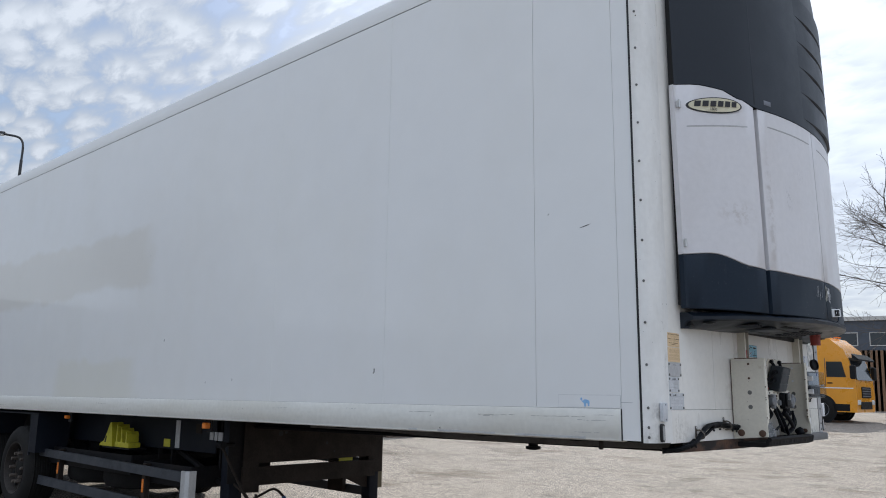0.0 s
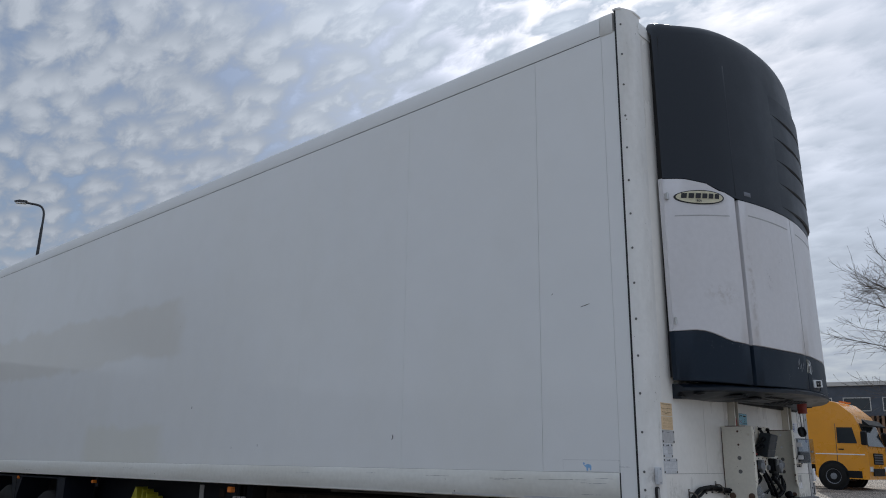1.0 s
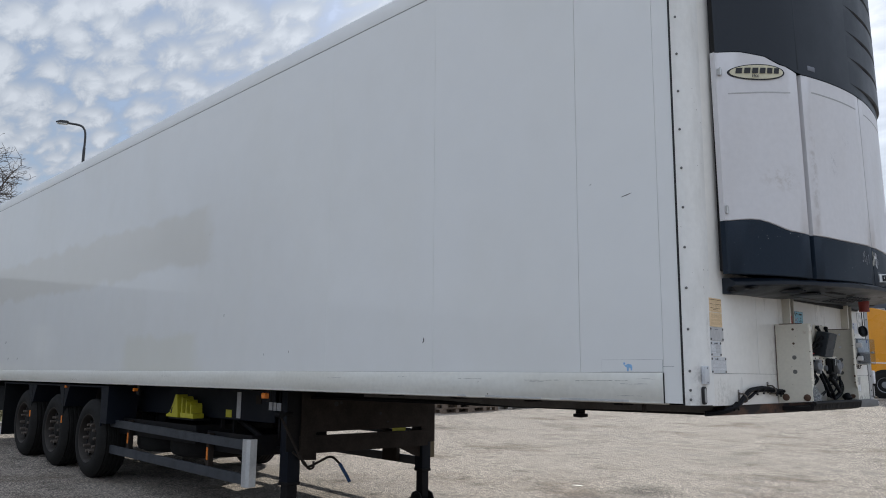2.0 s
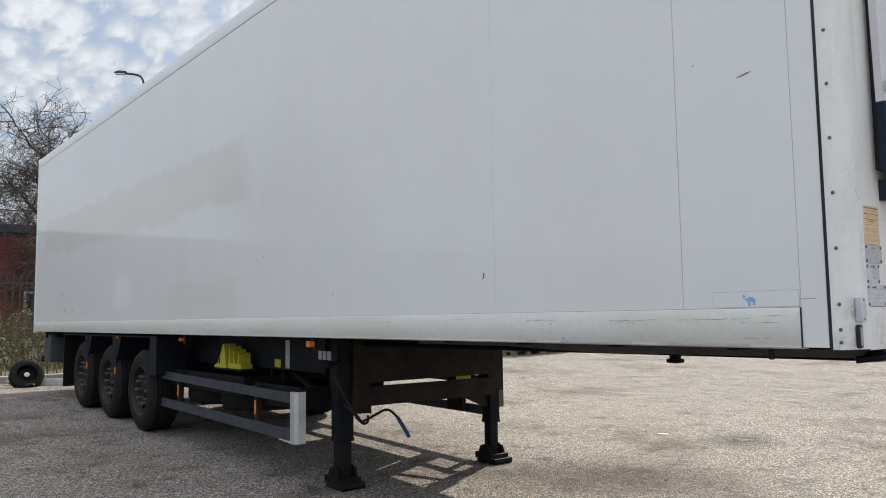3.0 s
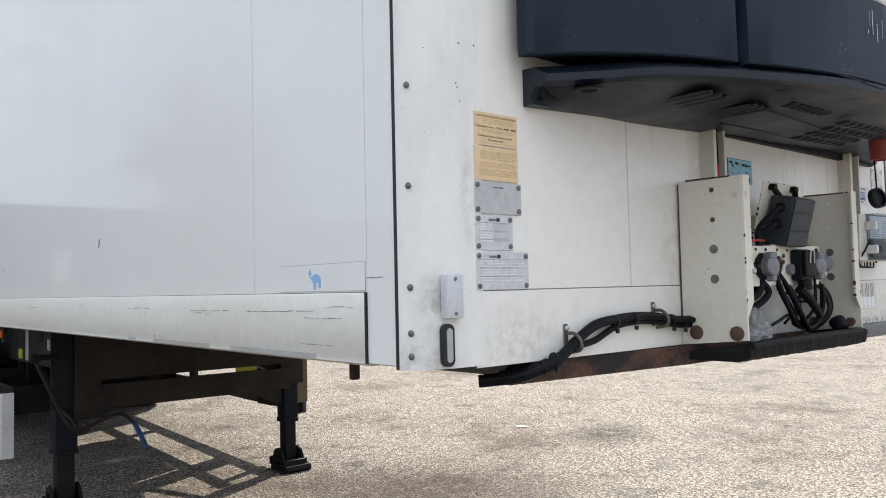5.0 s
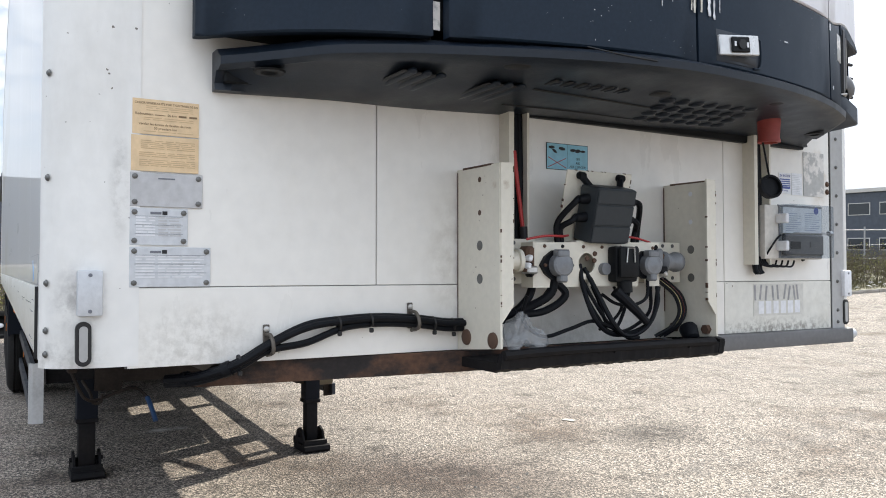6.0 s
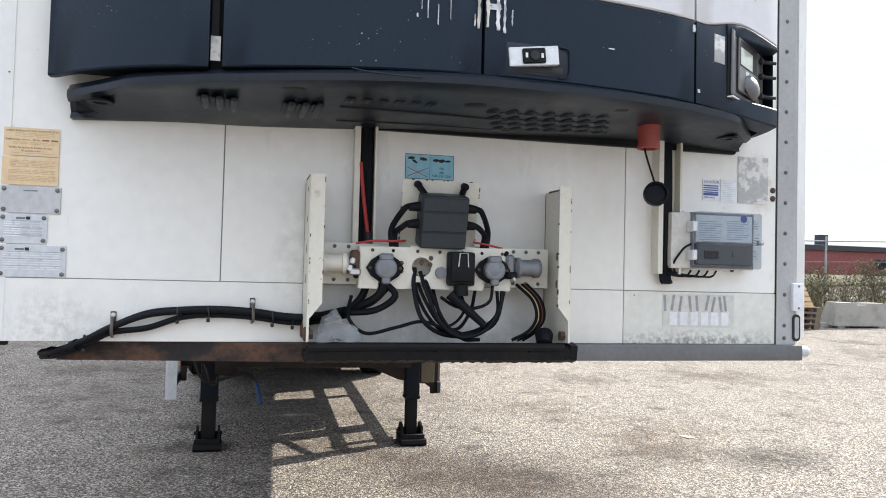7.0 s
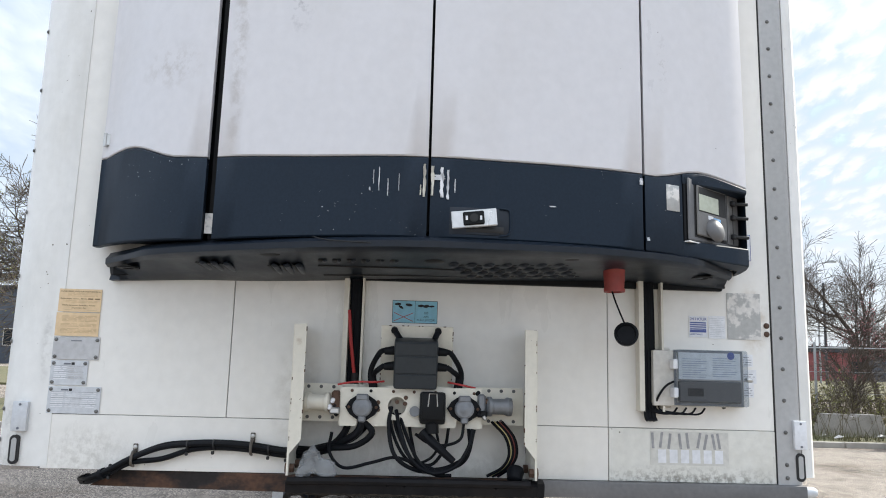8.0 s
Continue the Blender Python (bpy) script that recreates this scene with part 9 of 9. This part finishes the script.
def hatchback(m):
    t = thing("car", "white hatchback parked in the yard", "car", m)
    prof = [(0.0, 0.35), (0.03, 0.62), (-0.08, 0.72), (-0.95, 0.92), (-1.75, 1.40), (-3.2, 1.46), (-3.95, 1.0), (-4.1, 0.9), (-4.1, 0.4), (-3.9, 0.3), (-0.15, 0.25)]
    bm = prism(B(), prof, "y", -0.86, 0.86)
    for v in bm.verts:
        if v.co.z > 0.95:
            v.co.y *= 1 - 0.2 * (v.co.z - 0.95) / 0.5
        if v.co.x > -0.2:
            v.co.y *= 0.9
    bevel_all(bm, 0.08, 3, 20)
    part("body", bm, CARWHITE, t)
    part("windscreen", prism(B(), [(-1.0, 0.96), (-1.72, 1.38), (-1.78, 1.38), (-1.06, 0.96)], "y", -0.66, 0.66), DARKGLASS, t)
    part("grille", box(B(), 0.0, 0.045, -0.5, 0.5, 0.5, 0.58, 0.01), BLACK, t)
    part("air_intake", box(B(), -0.01, 0.03, -0.6, 0.6, 0.33, 0.45, 0.02), BLACK, t)
    part("plate", box(B(), 0.035, 0.05, -0.26, 0.26, 0.4, 0.5), PAPER, t)
    for s in (-1, 1):
        part("headlight", prism(B(), [(-0.04, s * 0.5), (-0.1, s * 0.78), (-0.42, s * 0.83), (-0.32, s * 0.62)], "z", 0.62, 0.76), LAMPGLASS, t)
        part("fog_lamp", cyl(B(), (0.0, s * 0.66, 0.42), (0.025, s * 0.66, 0.42), 0.06, seg=14), BLACK, t)
        part("side_glass", prism(B(), [(-1.25, 1.0), (-1.85, 1.34), (-3.1, 1.38), (-3.5, 1.02)], "y", s * 0.72, s * 0.84), DARKGLASS, t)
        part("mirror", box(B(), -1.35, -1.2, s * 0.86, s * 1.02, 0.95, 1.08, 0.03), CARWHITE, t)
        for x in (-0.75, -3.3):
            hub = new("wheel")
            hub.parent = t
            hub.matrix_basis = Matrix.Translation((x, s * 0.78, 0.31))
            part("tyre", lathe(B(), [(-0.1, 0.2), (-0.1, 0.29), (-0.07, 0.31), (0.07, 0.31), (0.1, 0.29), (0.1, 0.2)], (0, 0, 0), (0, 1, 0), 28, False), TYRE, hub)
            part("rim", lathe(B(), [(s * 0.095, 0.2), (s * 0.08, 0.18), (s * 0.06, 0.05), (s * 0.09, 0.04), (s * 0.09, 0)], (0, 0, 0), (0, 1, 0), 20, False), SILVER, hub)
    return t


hatchback(Matrix.Translation((-0.72, 6.8, gz(0, 6.8))) @ Matrix.Rotation(radians(200), 4, "Z"))

# ---- rubbish at the yard edge behind the tail ----
ty = thing("old_tyre", "worn black tyre on a pale hub leaning at the yard edge", "tyre", Matrix.Translation((-14.5, -1.29, gz(-14.5, -1.29) + 0.2)) @ Matrix.Rotation(radians(58), 4, "Y") @ Matrix.Scale(0.58, 4))
part("hub_disc", lathe(B(), [(-0.05, 0.29), (-0.02, 0.24), (-0.03, 0.1), (0.05, 0.08), (0.06, 0)], (0, 0, 0), (0, 0, 1), 24), TYRE, ty)
part("hub_cap", lathe(B(), [(0.05, 0.085), (0.08, 0.06), (0.09, 0)], (0, 0, 0), (0, 0, 1), 16), PAPER, ty, "pale hub centre")
part("casing", lathe(B(), [(-0.14, 0.29), (-0.16, 0.4), (-0.12, 0.49), (0.12, 0.49), (0.16, 0.4), (0.14, 0.29), (0.11, 0.33), (0.1, 0.45), (-0.1, 0.45), (-0.11, 0.33), (-0.14, 0.29)], (0, 0, 0), (0, 0, 1), 40, False), TYRE, ty)
strip = thing("metal_strip", "bent aluminium strip lying on the asphalt", "metal strip", Matrix.Translation((-14.3, -0.36, gz(-14.3, 0))) @ Matrix.Rotation(radians(70), 4, "Z"))
part("profile", prism(B(), [(-0.06, 0.0), (0.06, 0.0), (0.06, 0.12), (0.045, 0.12), (0.045, 0.02), (-0.045, 0.02), (-0.045, 0.1), (-0.06, 0.1)], "x", -0.9, 0.9), ALU, strip)
chip = thing("paper_scrap", "small pale scrap of card on the asphalt", "litter", Matrix.Translation((-4.28, 3.5, gz(-4.28, 3.5) + 0.003)) @ Matrix.Rotation(0.5, 4, "Z"))
part("card", prism(B(), [(-0.07, -0.025), (0.05, -0.03), (0.07, 0.02), (-0.04, 0.03)], "z", 0.0, 0.006), CREAM, chip)
rr = random.Random(31)
for k in range(9):
    x, y = -14.7 + rr.uniform(-0.6, 0.4), -1.2 + rr.uniform(-1.4, 1.8)
    bm = bmesh.new()
    bmesh.ops.create_icosphere(bm, subdivisions=2, radius=0.09)
    for v in bm.verts:
        v.co = Vector((v.co.x * 1.6, v.co.y, v.co.z * 0.45)) * (1 + 0.6 * noise.noise(v.co * 14 + Vector((k * 3, 0, 0))))
    zmin = min(v.co.z for v in bm.verts)
    ob = part("rubble", bm, (BLACK, KERB, TYRE)[k % 3], None, sharp=20)
    ob.matrix_basis = Matrix.Translation((x, y, gz(x, y) - zmin - 0.005)) @ Matrix.Rotation(rr.uniform(0, 3), 4, "Z")
    tagged(ob, "small broken scrap on the asphalt", "rubble", group="scrap at the yard edge")
